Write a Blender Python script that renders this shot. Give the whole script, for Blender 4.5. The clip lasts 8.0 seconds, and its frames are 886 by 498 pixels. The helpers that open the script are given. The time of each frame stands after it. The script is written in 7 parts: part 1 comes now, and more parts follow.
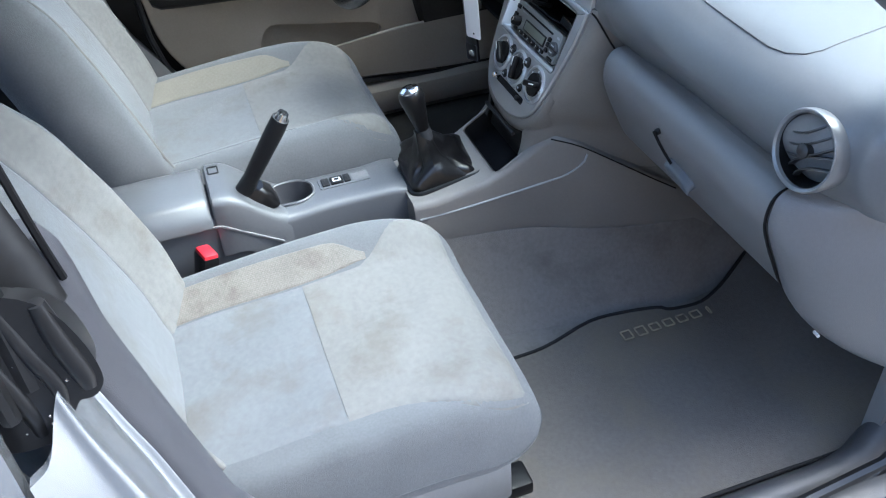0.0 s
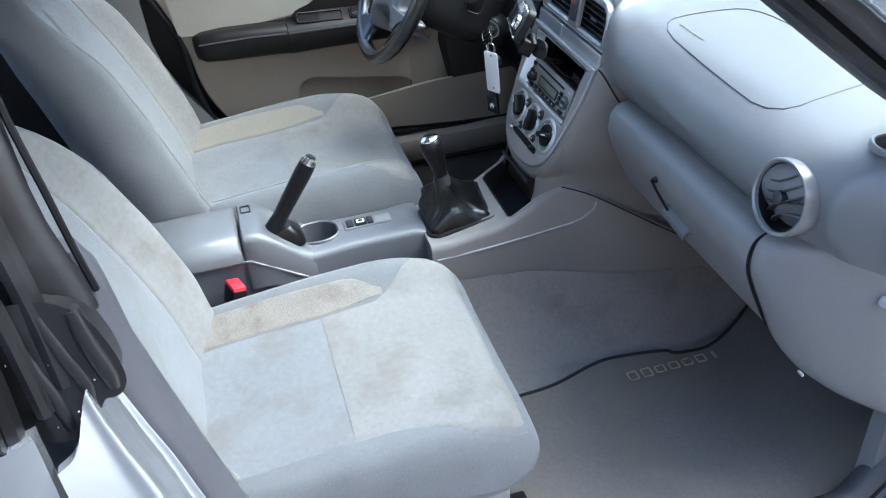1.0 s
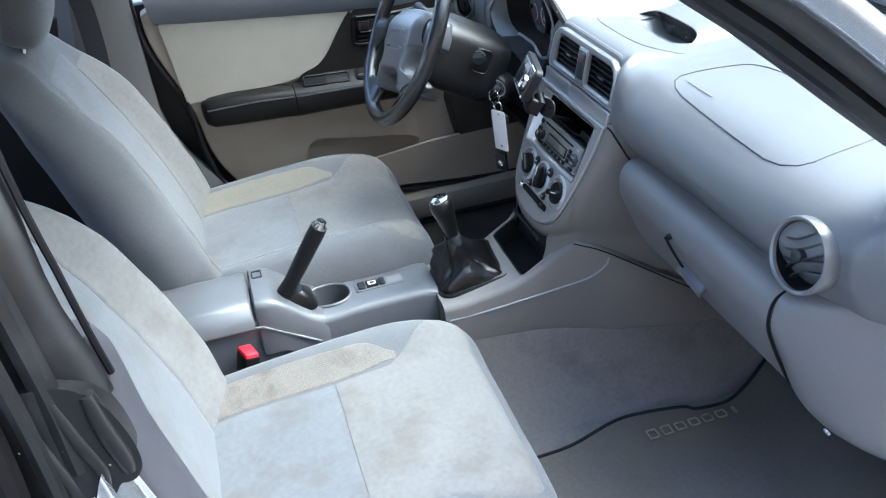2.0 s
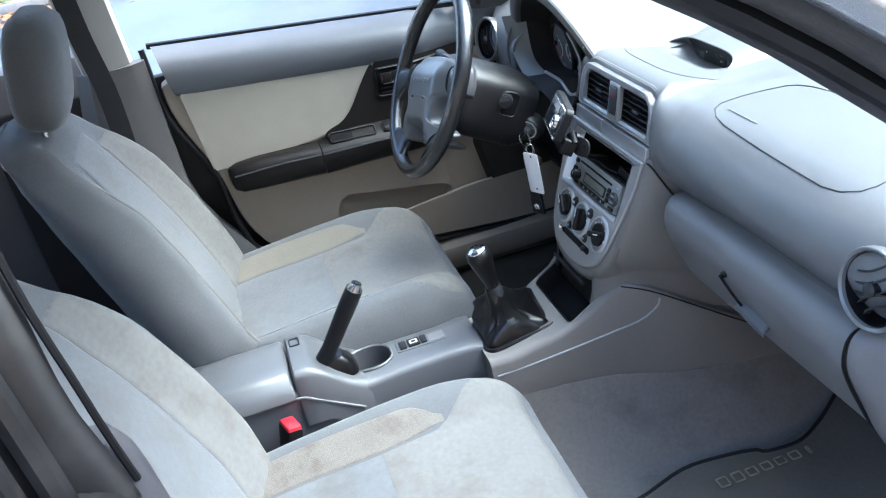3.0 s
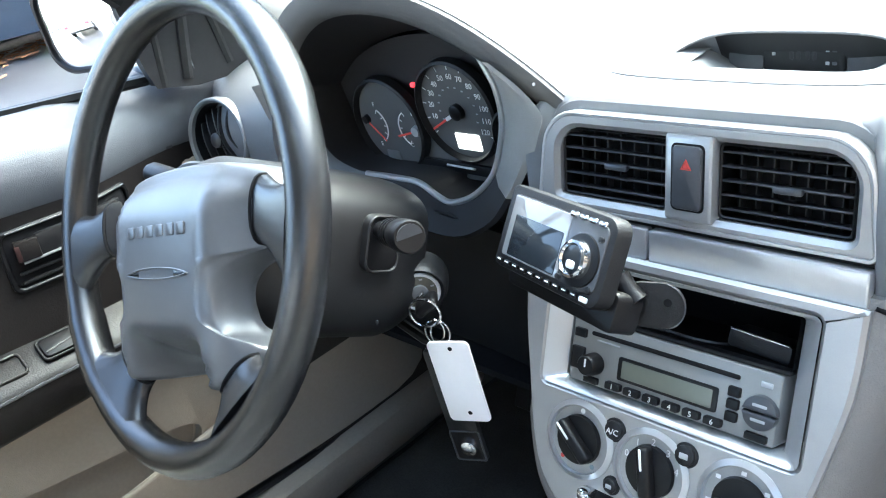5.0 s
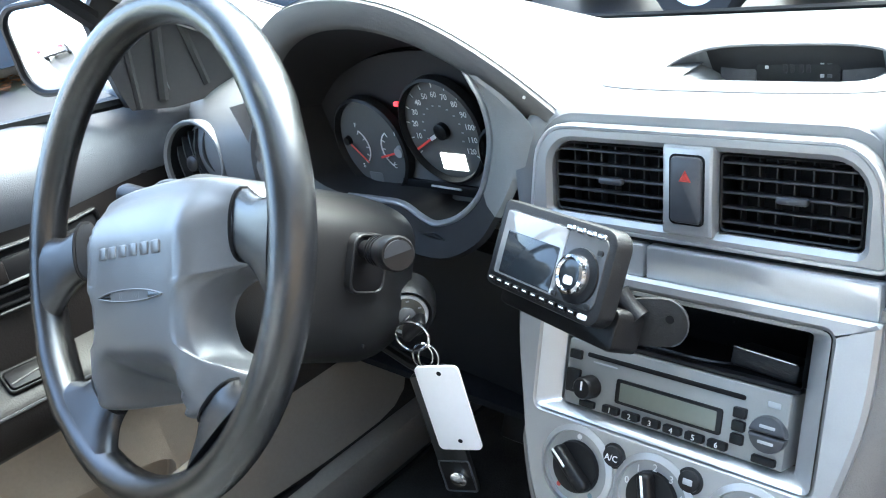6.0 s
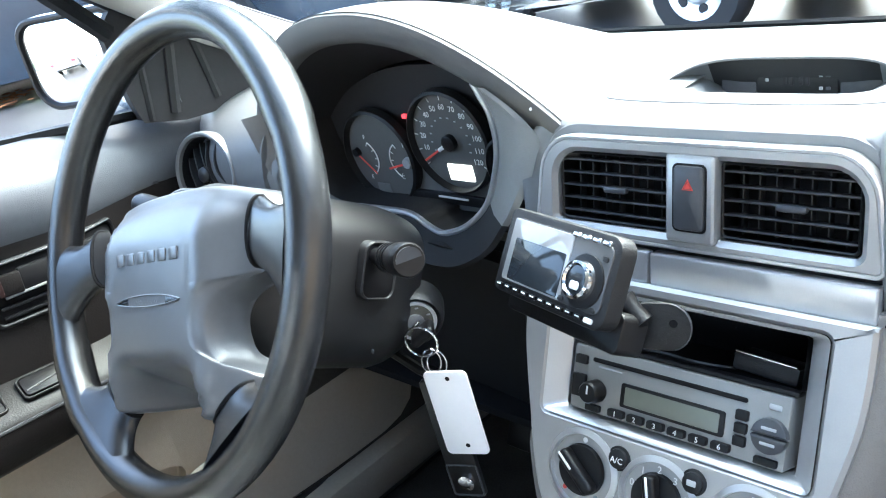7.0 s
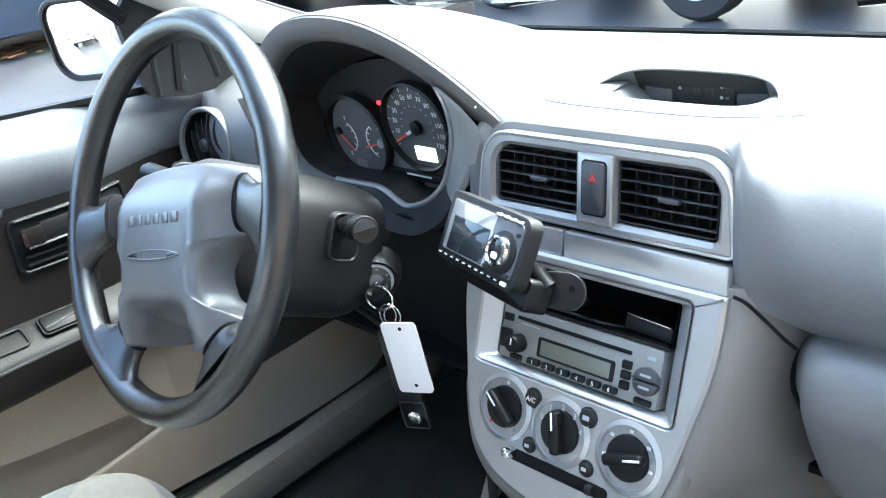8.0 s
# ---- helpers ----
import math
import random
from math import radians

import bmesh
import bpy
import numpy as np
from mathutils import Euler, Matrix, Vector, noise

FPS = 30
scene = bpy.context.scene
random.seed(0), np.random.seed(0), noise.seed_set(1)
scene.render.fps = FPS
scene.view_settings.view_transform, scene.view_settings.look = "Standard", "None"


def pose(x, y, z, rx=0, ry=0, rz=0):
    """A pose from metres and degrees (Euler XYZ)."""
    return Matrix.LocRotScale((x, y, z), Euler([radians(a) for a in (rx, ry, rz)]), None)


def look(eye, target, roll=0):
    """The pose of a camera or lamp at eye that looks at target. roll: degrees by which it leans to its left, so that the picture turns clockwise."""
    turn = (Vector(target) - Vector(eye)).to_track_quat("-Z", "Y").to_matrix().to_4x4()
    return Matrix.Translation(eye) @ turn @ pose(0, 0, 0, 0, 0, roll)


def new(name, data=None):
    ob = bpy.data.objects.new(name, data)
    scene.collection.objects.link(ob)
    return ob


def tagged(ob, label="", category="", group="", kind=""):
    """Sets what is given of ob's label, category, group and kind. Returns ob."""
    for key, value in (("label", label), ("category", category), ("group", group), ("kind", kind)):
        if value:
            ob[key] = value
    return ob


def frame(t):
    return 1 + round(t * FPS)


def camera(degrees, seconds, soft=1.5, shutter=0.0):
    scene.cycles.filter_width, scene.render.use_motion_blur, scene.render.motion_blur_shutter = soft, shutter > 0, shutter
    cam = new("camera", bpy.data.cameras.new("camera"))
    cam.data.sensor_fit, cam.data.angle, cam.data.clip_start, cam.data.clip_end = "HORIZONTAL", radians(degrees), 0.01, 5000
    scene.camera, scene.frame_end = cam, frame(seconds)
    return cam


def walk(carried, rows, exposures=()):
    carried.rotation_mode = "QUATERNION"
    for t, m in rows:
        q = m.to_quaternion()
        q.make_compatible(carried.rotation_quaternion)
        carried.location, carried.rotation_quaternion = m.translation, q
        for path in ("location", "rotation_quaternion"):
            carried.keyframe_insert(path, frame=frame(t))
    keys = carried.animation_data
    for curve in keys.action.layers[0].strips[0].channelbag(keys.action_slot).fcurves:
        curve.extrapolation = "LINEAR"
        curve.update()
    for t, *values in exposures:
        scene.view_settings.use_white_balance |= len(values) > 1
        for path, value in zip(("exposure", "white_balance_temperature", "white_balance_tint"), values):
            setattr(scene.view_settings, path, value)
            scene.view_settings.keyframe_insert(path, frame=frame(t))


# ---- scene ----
cam = camera(54.1, 8.0, 1.1)
PATH = [
    (0, (1.3398, 0.3334, 1.4270), (-0.1009, 0.7636, 0.2314), -4.48),
    (0.5, (1.4293, 0.3577, 1.4543), (-0.0566, 0.7342, 0.2966), -3.84),
    (1, (1.4418, 0.3593, 1.4575), (-0.0945, 0.7251, 0.3639), -4.96),
    (1.5, (1.4316, 0.3527, 1.4611), (-0.1414, 0.7365, 0.4275), -5.24),
    (1.7, (1.4243, 0.3621, 1.4657), (-0.1605, 0.7349, 0.4462), -5.85),
    (2.8, (1.3855, 0.3320, 1.4836), (-0.2497, 0.7081, 0.5484), -9.42),
    (3, (1.3512, 0.3791, 1.4637), (-0.3062, 0.6915, 0.5441), -12.23),
    (3.5, (1.1543, 0.3657, 1.3964), (-0.4939, 0.7458, 0.4859), -15.32),
    (4, (0.7693, 0.3343, 1.2726), (-0.7834, 1.0186, 0.3721), -13.29),
    (4.5, (0.4710, 0.4340, 1.1810), (-0.9826, 1.3382, 0.3095), -12.83),
    (5, (0.3316, 0.4807, 1.1673), (-1.0084, 1.5751, 0.3328), -13.33),
    (5.2, (0.3042, 0.5118, 1.1588), (-1.0256, 1.6177, 0.3229), -13.29),
    (6.5, (0.3097, 0.4701, 1.1445), (-1.0012, 1.6589, 0.3973), -12.66),
    (7, (0.3154, 0.4687, 1.1485), (-1.0088, 1.6425, 0.4008), -12.77),
    (7.5, (0.3400, 0.4547, 1.1580), (-0.9954, 1.6161, 0.4112), -12.25),
    (8, (0.4497, 0.4150, 1.2040), (-0.8663, 1.5519, 0.3881), -10.90),
]
EXPOSURES = [(0, 2.82, 5450, 4), (1.5, 2.92, 5480, 4), (3, 2.95, 5480, 4), (4, 2.96, 5500, 3), (4.5, 3.60, 5900, 1), (5, 3.95, 5900, 1), (6.5, 4.02, 5900, 1), (8, 3.96, 5860, 1)]
walk(cam, [(t, look(eye, target, roll)) for t, eye, target, roll in PATH], EXPOSURES)

# ---- world, sun, exposure ----
world = bpy.data.worlds.new("sky")
scene.world = world
world.use_nodes = True
wn, wl = world.node_tree.nodes, world.node_tree.links
sky = wn.new("ShaderNodeTexSky")
sky.sky_type = "NISHITA"
sky.sun_disc = False
sky.sun_elevation, sky.sun_rotation = radians(54), radians(4)
sky.air_density, sky.dust_density, sky.ozone_density = 1.0, 5.0, 0.6
wn["Background"].inputs["Strength"].default_value = 0.13
wl.new(sky.outputs[0], wn["Background"].inputs["Color"])
sun = new("sun", bpy.data.lights.new("sun", "SUN"))
sun.data.energy, sun.data.angle, sun.data.color = 0.8, radians(55), (1.0, 0.965, 0.92)
sun.matrix_world = look((0, 0, 0), (-math.sin(radians(4)) * math.cos(radians(54)), -math.cos(radians(4)) * math.cos(radians(54)), -math.sin(radians(54))))


# ---- materials ----
def material(name, color, rough=0.5, metal=0.0, scale=40.0, vary=0.12, bump=0.0, bump_scale=400.0, stain=None, stain_scale=6.0, stain_mix=0.5, coat=0.0, spec=0.5, stretch=(1, 1, 1), sheen=0.0, weave=0.0, weave_scale=70.0):
    """Principled surface with a fine grain, a broad mottling and, if wanted, stains of another colour."""
    m = bpy.data.materials.new(name)
    m.use_nodes = True
    n, l = m.node_tree.nodes, m.node_tree.links
    b = n["Principled BSDF"]
    co = n.new("ShaderNodeTexCoord")
    mp = n.new("ShaderNodeMapping")
    mp.inputs["Scale"].default_value = stretch
    l.new(co.outputs["Object"], mp.inputs["Vector"])
    broad = n.new("ShaderNodeTexNoise")
    broad.inputs["Scale"].default_value, broad.inputs["Detail"].default_value = scale * 0.2, 4
    fine = n.new("ShaderNodeTexNoise")
    fine.inputs["Scale"].default_value, fine.inputs["Detail"].default_value = scale * 5, 3
    for t in (broad, fine):
        l.new(mp.outputs[0], t.inputs["Vector"])
    mean = n.new("ShaderNodeMath")
    mean.operation = "ADD"
    l.new(broad.outputs[0], mean.inputs[0])
    l.new(fine.outputs[0], mean.inputs[1])
    ramp = n.new("ShaderNodeMapRange")
    ramp.inputs["From Min"].default_value, ramp.inputs["From Max"].default_value = 0.6, 1.4
    ramp.inputs["To Min"].default_value, ramp.inputs["To Max"].default_value = 1 - vary, 1 + vary
    l.new(mean.outputs[0], ramp.inputs["Value"])
    mul = n.new("ShaderNodeVectorMath")
    mul.operation = "SCALE"
    mul.inputs[0].default_value = color
    l.new(ramp.outputs[0], mul.inputs["Scale"])
    out = mul.outputs[0]
    if stain:
        st = n.new("ShaderNodeTexNoise")
        st.inputs["Scale"].default_value, st.inputs["Detail"].default_value, st.inputs["Roughness"].default_value = stain_scale, 5, 0.65
        l.new(mp.outputs[0], st.inputs["Vector"])
        sr = n.new("ShaderNodeMapRange")
        sr.inputs["From Min"].default_value, sr.inputs["From Max"].default_value = 0.5, 0.68
        sr.inputs["To Max"].default_value = stain_mix
        l.new(st.outputs[0], sr.inputs["Value"])
        mix = n.new("ShaderNodeMix")
        mix.data_type = "RGBA"
        l.new(sr.outputs[0], mix.inputs["Factor"])
        l.new(out, mix.inputs["A"])
        mix.inputs["B"].default_value = (*stain, 1)
        out = mix.outputs["Result"]
    if weave:
        # two crossed bands of threads
        waves = []
        for axis in ("X", "Y"):
            w = n.new("ShaderNodeTexWave")
            w.bands_direction = axis
            w.inputs["Scale"].default_value, w.inputs["Distortion"].default_value, w.inputs["Detail"].default_value = weave_scale, 1.5, 2
            l.new(mp.outputs[0], w.inputs["Vector"])
            waves.append(w)
        prod = n.new("ShaderNodeMath")
        prod.operation = "MULTIPLY"
        l.new(waves[0].outputs["Fac"], prod.inputs[0])
        l.new(waves[1].outputs["Fac"], prod.inputs[1])
        wr = n.new("ShaderNodeMapRange")
        wr.inputs["To Min"].default_value, wr.inputs["To Max"].default_value = 1 - weave, 1 + weave
        l.new(prod.outputs[0], wr.inputs["Value"])
        wm = n.new("ShaderNodeVectorMath")
        wm.operation = "SCALE"
        l.new(out, wm.inputs[0])
        l.new(wr.outputs[0], wm.inputs["Scale"])
        out = wm.outputs[0]
    l.new(out, b.inputs["Base Color"])
    b.inputs["Roughness"].default_value, b.inputs["Metallic"].default_value = rough, metal
    b.inputs["Specular IOR Level"].default_value, b.inputs["Coat Weight"].default_value = spec, coat
    if sheen:
        b.inputs["Sheen Weight"].default_value, b.inputs["Sheen Roughness"].default_value = sheen, 0.4
    if bump:
        bt = n.new("ShaderNodeTexNoise")
        bt.inputs["Scale"].default_value, bt.inputs["Detail"].default_value = bump_scale, 2
        l.new(mp.outputs[0], bt.inputs["Vector"])
        bp = n.new("ShaderNodeBump")
        bp.inputs["Strength"].default_value, bp.inputs["Distance"].default_value = bump, 0.0015
        l.new(bt.outputs[0], bp.inputs["Height"])
        l.new(bp.outputs[0], b.inputs["Normal"])
    return m


def glowing(name, color, strength):
    m = bpy.data.materials.new(name)
    m.use_nodes = True
    b = m.node_tree.nodes["Principled BSDF"]
    b.inputs["Base Color"].default_value = (*color, 1)
    b.inputs["Emission Color"].default_value, b.inputs["Emission Strength"].default_value = (*color, 1), strength
    return m


def pane_glass(name, tint, gloss=0.9):
    """Thin glass: light passes, and the surface mirrors by Fresnel."""
    m = bpy.data.materials.new(name)
    m.use_nodes = True
    n, l = m.node_tree.nodes, m.node_tree.links
    n.remove(n["Principled BSDF"])
    tr, gl, mx, fr = n.new("ShaderNodeBsdfTransparent"), n.new("ShaderNodeBsdfGlossy"), n.new("ShaderNodeMixShader"), n.new("ShaderNodeFresnel")
    tr.inputs[0].default_value = (*tint, 1)
    gl.inputs["Roughness"].default_value = 0.02
    fr.inputs["IOR"].default_value = 1.45
    sc = n.new("ShaderNodeMath")
    sc.operation = "MULTIPLY"
    sc.inputs[1].default_value = gloss
    l.new(fr.outputs[0], sc.inputs[0])
    l.new(sc.outputs[0], mx.inputs[0])
    l.new(tr.outputs[0], mx.inputs[1])
    l.new(gl.outputs[0], mx.inputs[2])
    l.new(mx.outputs[0], n["Material Output"].inputs[0])
    return m


PAD = material("dash_vinyl", (0.125, 0.132, 0.140), 0.40, spec=0.8, bump=0.16, bump_scale=1400, vary=0.07)
LOWER = material("lower_dash_plastic", (0.158, 0.159, 0.164), 0.40, spec=0.7, bump=0.3, bump_scale=800, vary=0.06)
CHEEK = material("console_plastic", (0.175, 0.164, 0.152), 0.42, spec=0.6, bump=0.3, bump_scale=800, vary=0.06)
CONSOLE = material("console_grey_plastic", (0.088, 0.092, 0.099), 0.38, spec=0.8, bump=0.25, bump_scale=800, vary=0.07)
SILVER = material("silver_painted_plastic", (0.335, 0.337, 0.335), 0.34, 0.5, vary=0.05, scale=200)
SATIN = material("satin_silver_trim", (0.56, 0.57, 0.58), 0.3, 0.75, vary=0.04, scale=200)
LOCKMETAL = material("dull_lock_metal", (0.14, 0.135, 0.115), 0.45, 0.8)
RADIOGREY = material("grey_radio_plastic", (0.235, 0.236, 0.228), 0.38, 0.3, vary=0.05, scale=200)
RINGGREY = material("satin_grey_vent_ring", (0.20, 0.205, 0.21), 0.33, 0.4, vary=0.05, scale=200)
SLAT = material("dark_vent_slat_plastic", (0.020, 0.0205, 0.022), 0.36, vary=0.1)
CHROME = material("chrome", (0.75, 0.75, 0.76), 0.12, 1.0, vary=0.03)
BLACK = material("black_plastic", (0.004, 0.004, 0.0045), 0.4, spec=0.3, vary=0.15, bump=0.15, bump_scale=900)
# near-black of joints and black parts, also painted shade in hollows and undersides
DEEPBLACK = material("deep_black_joint_and_shade", (0.005, 0.005, 0.006), 0.7, spec=0.2)
SHROUD = material("black_column_plastic", (0.012, 0.0122, 0.0126), 0.42, spec=0.45, vary=0.1, bump=0.2, bump_scale=1200)
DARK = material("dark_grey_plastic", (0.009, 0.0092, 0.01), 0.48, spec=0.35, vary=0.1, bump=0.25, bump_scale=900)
BINN = material("grey_binnacle_plastic", (0.225, 0.22, 0.207), 0.5, vary=0.07, bump=0.25, bump_scale=800)
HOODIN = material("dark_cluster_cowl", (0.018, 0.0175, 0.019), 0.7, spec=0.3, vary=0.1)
LEATHER = material("black_leather", (0.004, 0.004, 0.0045), 0.28, vary=0.2, bump=0.3, bump_scale=110)
WHEELGRIP = material("worn_wheel_leather", (0.0065, 0.0067, 0.0072), 0.22, spec=1.0, vary=0.2, bump=0.2, bump_scale=1000)
SPOKE = material("black_spoke_plastic", (0.014, 0.0148, 0.0165), 0.27, spec=0.8, vary=0.1, bump=0.1, bump_scale=1500)
WHEELPAD = material("wheel_pad_plastic", (0.072, 0.077, 0.084), 0.30, spec=0.9, vary=0.08, bump=0.12, bump_scale=1500)
FABRIC = material("grey_velour", (0.122, 0.127, 0.133), 0.95, vary=0.14, scale=60, bump=0.5, bump_scale=900, spec=0.15, sheen=0.25)
INSERT = material("light_woven_seat_fabric", (0.168, 0.166, 0.160), 0.95, weave=0.05, weave_scale=190, vary=0.14, scale=22, bump=0.3, bump_scale=1200, stain=(0.120, 0.108, 0.090), stain_scale=7, stain_mix=0.75, spec=0.15, sheen=0.2)
INSERT_B = material("blue_grey_woven_seat_fabric", (0.155, 0.161, 0.169), 0.95, weave=0.05, weave_scale=190, vary=0.12, scale=22, bump=0.3, bump_scale=1200, stain=(0.120, 0.112, 0.100), stain_scale=8, stain_mix=0.7, spec=0.15, sheen=0.2)
PATCH = material("stained_beige_seat_fabric", (0.192, 0.178, 0.160), 0.95, weave=0.12, weave_scale=120, vary=0.2, scale=60, bump=0.7, bump_scale=600, stain=(0.105, 0.085, 0.072), stain_scale=14, stain_mix=0.65, spec=0.15)
DRVPATCH = material("cream_seat_fabric", (0.205, 0.192, 0.162), 0.95, weave=0.08, weave_scale=120, vary=0.12, scale=60, bump=0.7, bump_scale=600, spec=0.15)
DOORCLOTH = material("beige_door_cloth", (0.34, 0.322, 0.275), 0.95, vary=0.08, scale=60, bump=0.4, bump_scale=800, spec=0.15)
DOORTOP = material("blue_grey_door_vinyl", (0.108, 0.118, 0.132), 0.42, spec=0.6, vary=0.06, bump=0.3, bump_scale=700)
# the door's taupe at three quarters, as shade in the pocket and sill
SHADETAUPE = material("shade_darkened_taupe", (0.26, 0.226, 0.185), 0.6, vary=0.1)
DOORLOW = material("taupe_door_plastic", (0.34, 0.297, 0.24), 0.55, vary=0.07, bump=0.3, bump_scale=700)
ARMREST = material("dark_brown_grey_armrest", (0.010, 0.0088, 0.0082), 0.45, spec=0.3, vary=0.1, bump=0.3, bump_scale=500)
CARPET = material("charcoal_carpet", (0.185, 0.175, 0.165), 1.0, vary=0.14, scale=25, bump=0.6, bump_scale=500, stain=(0.1, 0.095, 0.085), stain_scale=7, stain_mix=0.5, spec=0.1)
MAT = material("worn_floor_mat", (0.125, 0.115, 0.105), 1.0, vary=0.13, scale=25, bump=0.6, bump_scale=450, stain=(0.15, 0.13, 0.1), stain_scale=4, stain_mix=0.7, spec=0.1)
# driver-side mat colour, lowered to carry the shade of the footwell
SHADEDMAT = material("shade_darkened_mat", (0.045, 0.042, 0.038), 1.0, vary=0.3, scale=70, bump=0.9, bump_scale=450, stain=(0.075, 0.065, 0.05), stain_scale=5, stain_mix=0.5, spec=0.1)
DIALPLATE = material("grey_dial_surround", (0.145, 0.147, 0.148), 0.5, vary=0.05)
BINDING = material("black_mat_binding", (0.01, 0.01, 0.011), 0.9)
LETTERS = material("tan_stitched_lettering", (0.27, 0.235, 0.165), 0.9, stain=(0.12, 0.11, 0.10), stain_scale=45, stain_mix=0.9)
RED = material("red_plastic", (0.65, 0.02, 0.035), 0.35)
LOCKRED = material("dark_red_lock_tab", (0.022, 0.006, 0.005), 0.5)
REDMARK = material("red_marking", (0.5, 0.05, 0.04), 0.5)
WHITE = material("white_plastic_tag", (0.85, 0.85, 0.85), 0.4, vary=0.02)
PRINT = material("white_print", (0.75, 0.75, 0.74), 0.6)
FAINT = material("grey_print", (0.34, 0.35, 0.36), 0.6)
RUBBER = material("black_rubber_seal", (0.012, 0.0122, 0.013), 0.3, vary=0.25, scale=20, stain=(0.032, 0.032, 0.034), stain_scale=12, stain_mix=0.5)
SCUFF = material("dark_scuff_plastic", (0.05, 0.051, 0.055), 0.5, vary=0.15, scale=20, bump=0.3, bump_scale=600, stain=(0.09, 0.085, 0.075), stain_scale=9, stain_mix=0.4)
LIP = material("dark_visor_lip", (0.095, 0.095, 0.094), 0.5, vary=0.06, bump=0.25, bump_scale=800)
SEALGREY = material("grey_roll_seal", (0.060, 0.058, 0.058), 0.42, vary=0.2, scale=20, bump=0.2, bump_scale=500)
PILLAR = material("grey_pillar_trim", (0.058, 0.059, 0.068), 0.5, vary=0.08, bump=0.25, bump_scale=800)
PILLARGREY = material("mid_grey_pillar_trim", (0.115, 0.113, 0.112), 0.55, vary=0.08, bump=0.25, bump_scale=800)
PAINT = material("silver_car_paint", (0.52, 0.55, 0.58), 0.24, 0.85, vary=0.04, scale=100, coat=0.8)
BELT = material("seat_belt_webbing", (0.03, 0.03, 0.032), 0.8, vary=0.2, stretch=(1, 1, 30))
HEADLINER = material("light_grey_headliner", (0.5, 0.49, 0.47), 0.95, vary=0.06)
APILLAR = material("pale_pillar_trim", (0.45, 0.44, 0.41), 0.7, vary=0.05)
SCREEN = material("glossy_dark_screen", (0.02, 0.025, 0.03), 0.06, vary=0.1)
SCREENGLASS = material("reflection_grey_screen_glass", (0.22, 0.225, 0.23), 0.05, vary=0.03, spec=1.0)
LCD = material("grey_green_lcd", (0.125, 0.135, 0.11), 0.3, vary=0.04)
DIAL = material("charcoal_dial_face", (0.085, 0.085, 0.083), 0.6, vary=0.06)
DIALGLOW = glowing("lit_odometer", (0.85, 0.86, 0.82), 0.55)
WARNLAMP = glowing("red_warning_lamp", (0.7, 0.03, 0.04), 0.25)
NEEDLE = material("red_needle", (0.75, 0.07, 0.05), 0.5)
DEVICE = material("charcoal_glossy_device", (0.075, 0.077, 0.08), 0.22, 0.3, vary=0.03)
GUNMETAL = material("gunmetal_plastic", (0.06, 0.063, 0.069), 0.35, 0.3)
ASPHALT = material("wet_asphalt", (0.06, 0.063, 0.068), 0.28, vary=0.35, scale=6, bump=0.6, bump_scale=60, stain=(0.03, 0.032, 0.036), stain_scale=0.7, stain_mix=0.8)
GRASS = material("grass", (0.06, 0.1, 0.03), 0.95, vary=0.5, scale=8)
LEAFLITTER = material("fallen_leaves", (0.3, 0.13, 0.05), 0.9, vary=0.6, scale=10)
KERB = material("kerb_concrete", (0.3, 0.3, 0.29), 0.9, vary=0.2, scale=10)
CARDARK = material("dark_blue_car_paint", (0.03, 0.045, 0.065), 0.25, 0.2, coat=0.8)
CARGREY = material("grey_car_paint", (0.25, 0.27, 0.3), 0.3, 0.4, coat=0.8)
TYRE = material("tyre_rubber", (0.02, 0.02, 0.021), 0.85)
GLASS = pane_glass("windscreen_glass", (0.9, 0.95, 0.95))
DARKGLASS = material("dark_car_glass", (0.02, 0.025, 0.03), 0.05)
MIRROR = material("mirror_glass", (0.9, 0.9, 0.9), 0.01, 1.0, vary=0.0)
BOUNCEWALL = material("warm_bounce_wall", (0.43, 0.31, 0.195), 0.95, vary=0.1, scale=3, bump=0.3, bump_scale=60)
WALLWHITE = material("pale_building_wall", (0.75, 0.74, 0.72), 0.9, vary=0.05, scale=2)
WINDOWBLUE = material("building_window", (0.2, 0.27, 0.3), 0.15)


# ---- mesh helpers ----
def part(name, bm, mat, parent=None, label="", angle=40):
    """Links a bmesh, built in world coordinates, as one mesh object under a thing or a part."""
    me = bpy.data.meshes.new(name)
    bmesh.ops.recalc_face_normals(bm, faces=bm.faces)
    bm.to_mesh(me)
    bm.free()
    for p in me.polygons:
        p.use_smooth = True
    me.set_sharp_from_angle(angle=radians(angle))
    me.materials.append(mat)
    ob = new(name, me)
    if parent:
        ob.parent = parent
        if parent.type == "EMPTY":
            ob.matrix_parent_inverse = Matrix.Translation(-parent.location)
    if label:
        ob["label"] = label
    return ob


def thing(name, at, label, category, group="", kind=""):
    ob = new(name)
    ob.location = at
    ob.empty_display_size = 0.05
    return tagged(ob, label, category, group, kind)


def basis(origin, u, v):
    """A local frame: u to the right, v up, and the third axis towards the viewer."""
    u, v = Vector(u).normalized(), Vector(v).normalized()
    n = u.cross(v).normalized()
    v = n.cross(u)
    m = Matrix((u, v, n)).transposed().to_4x4()
    m.translation = origin
    return m


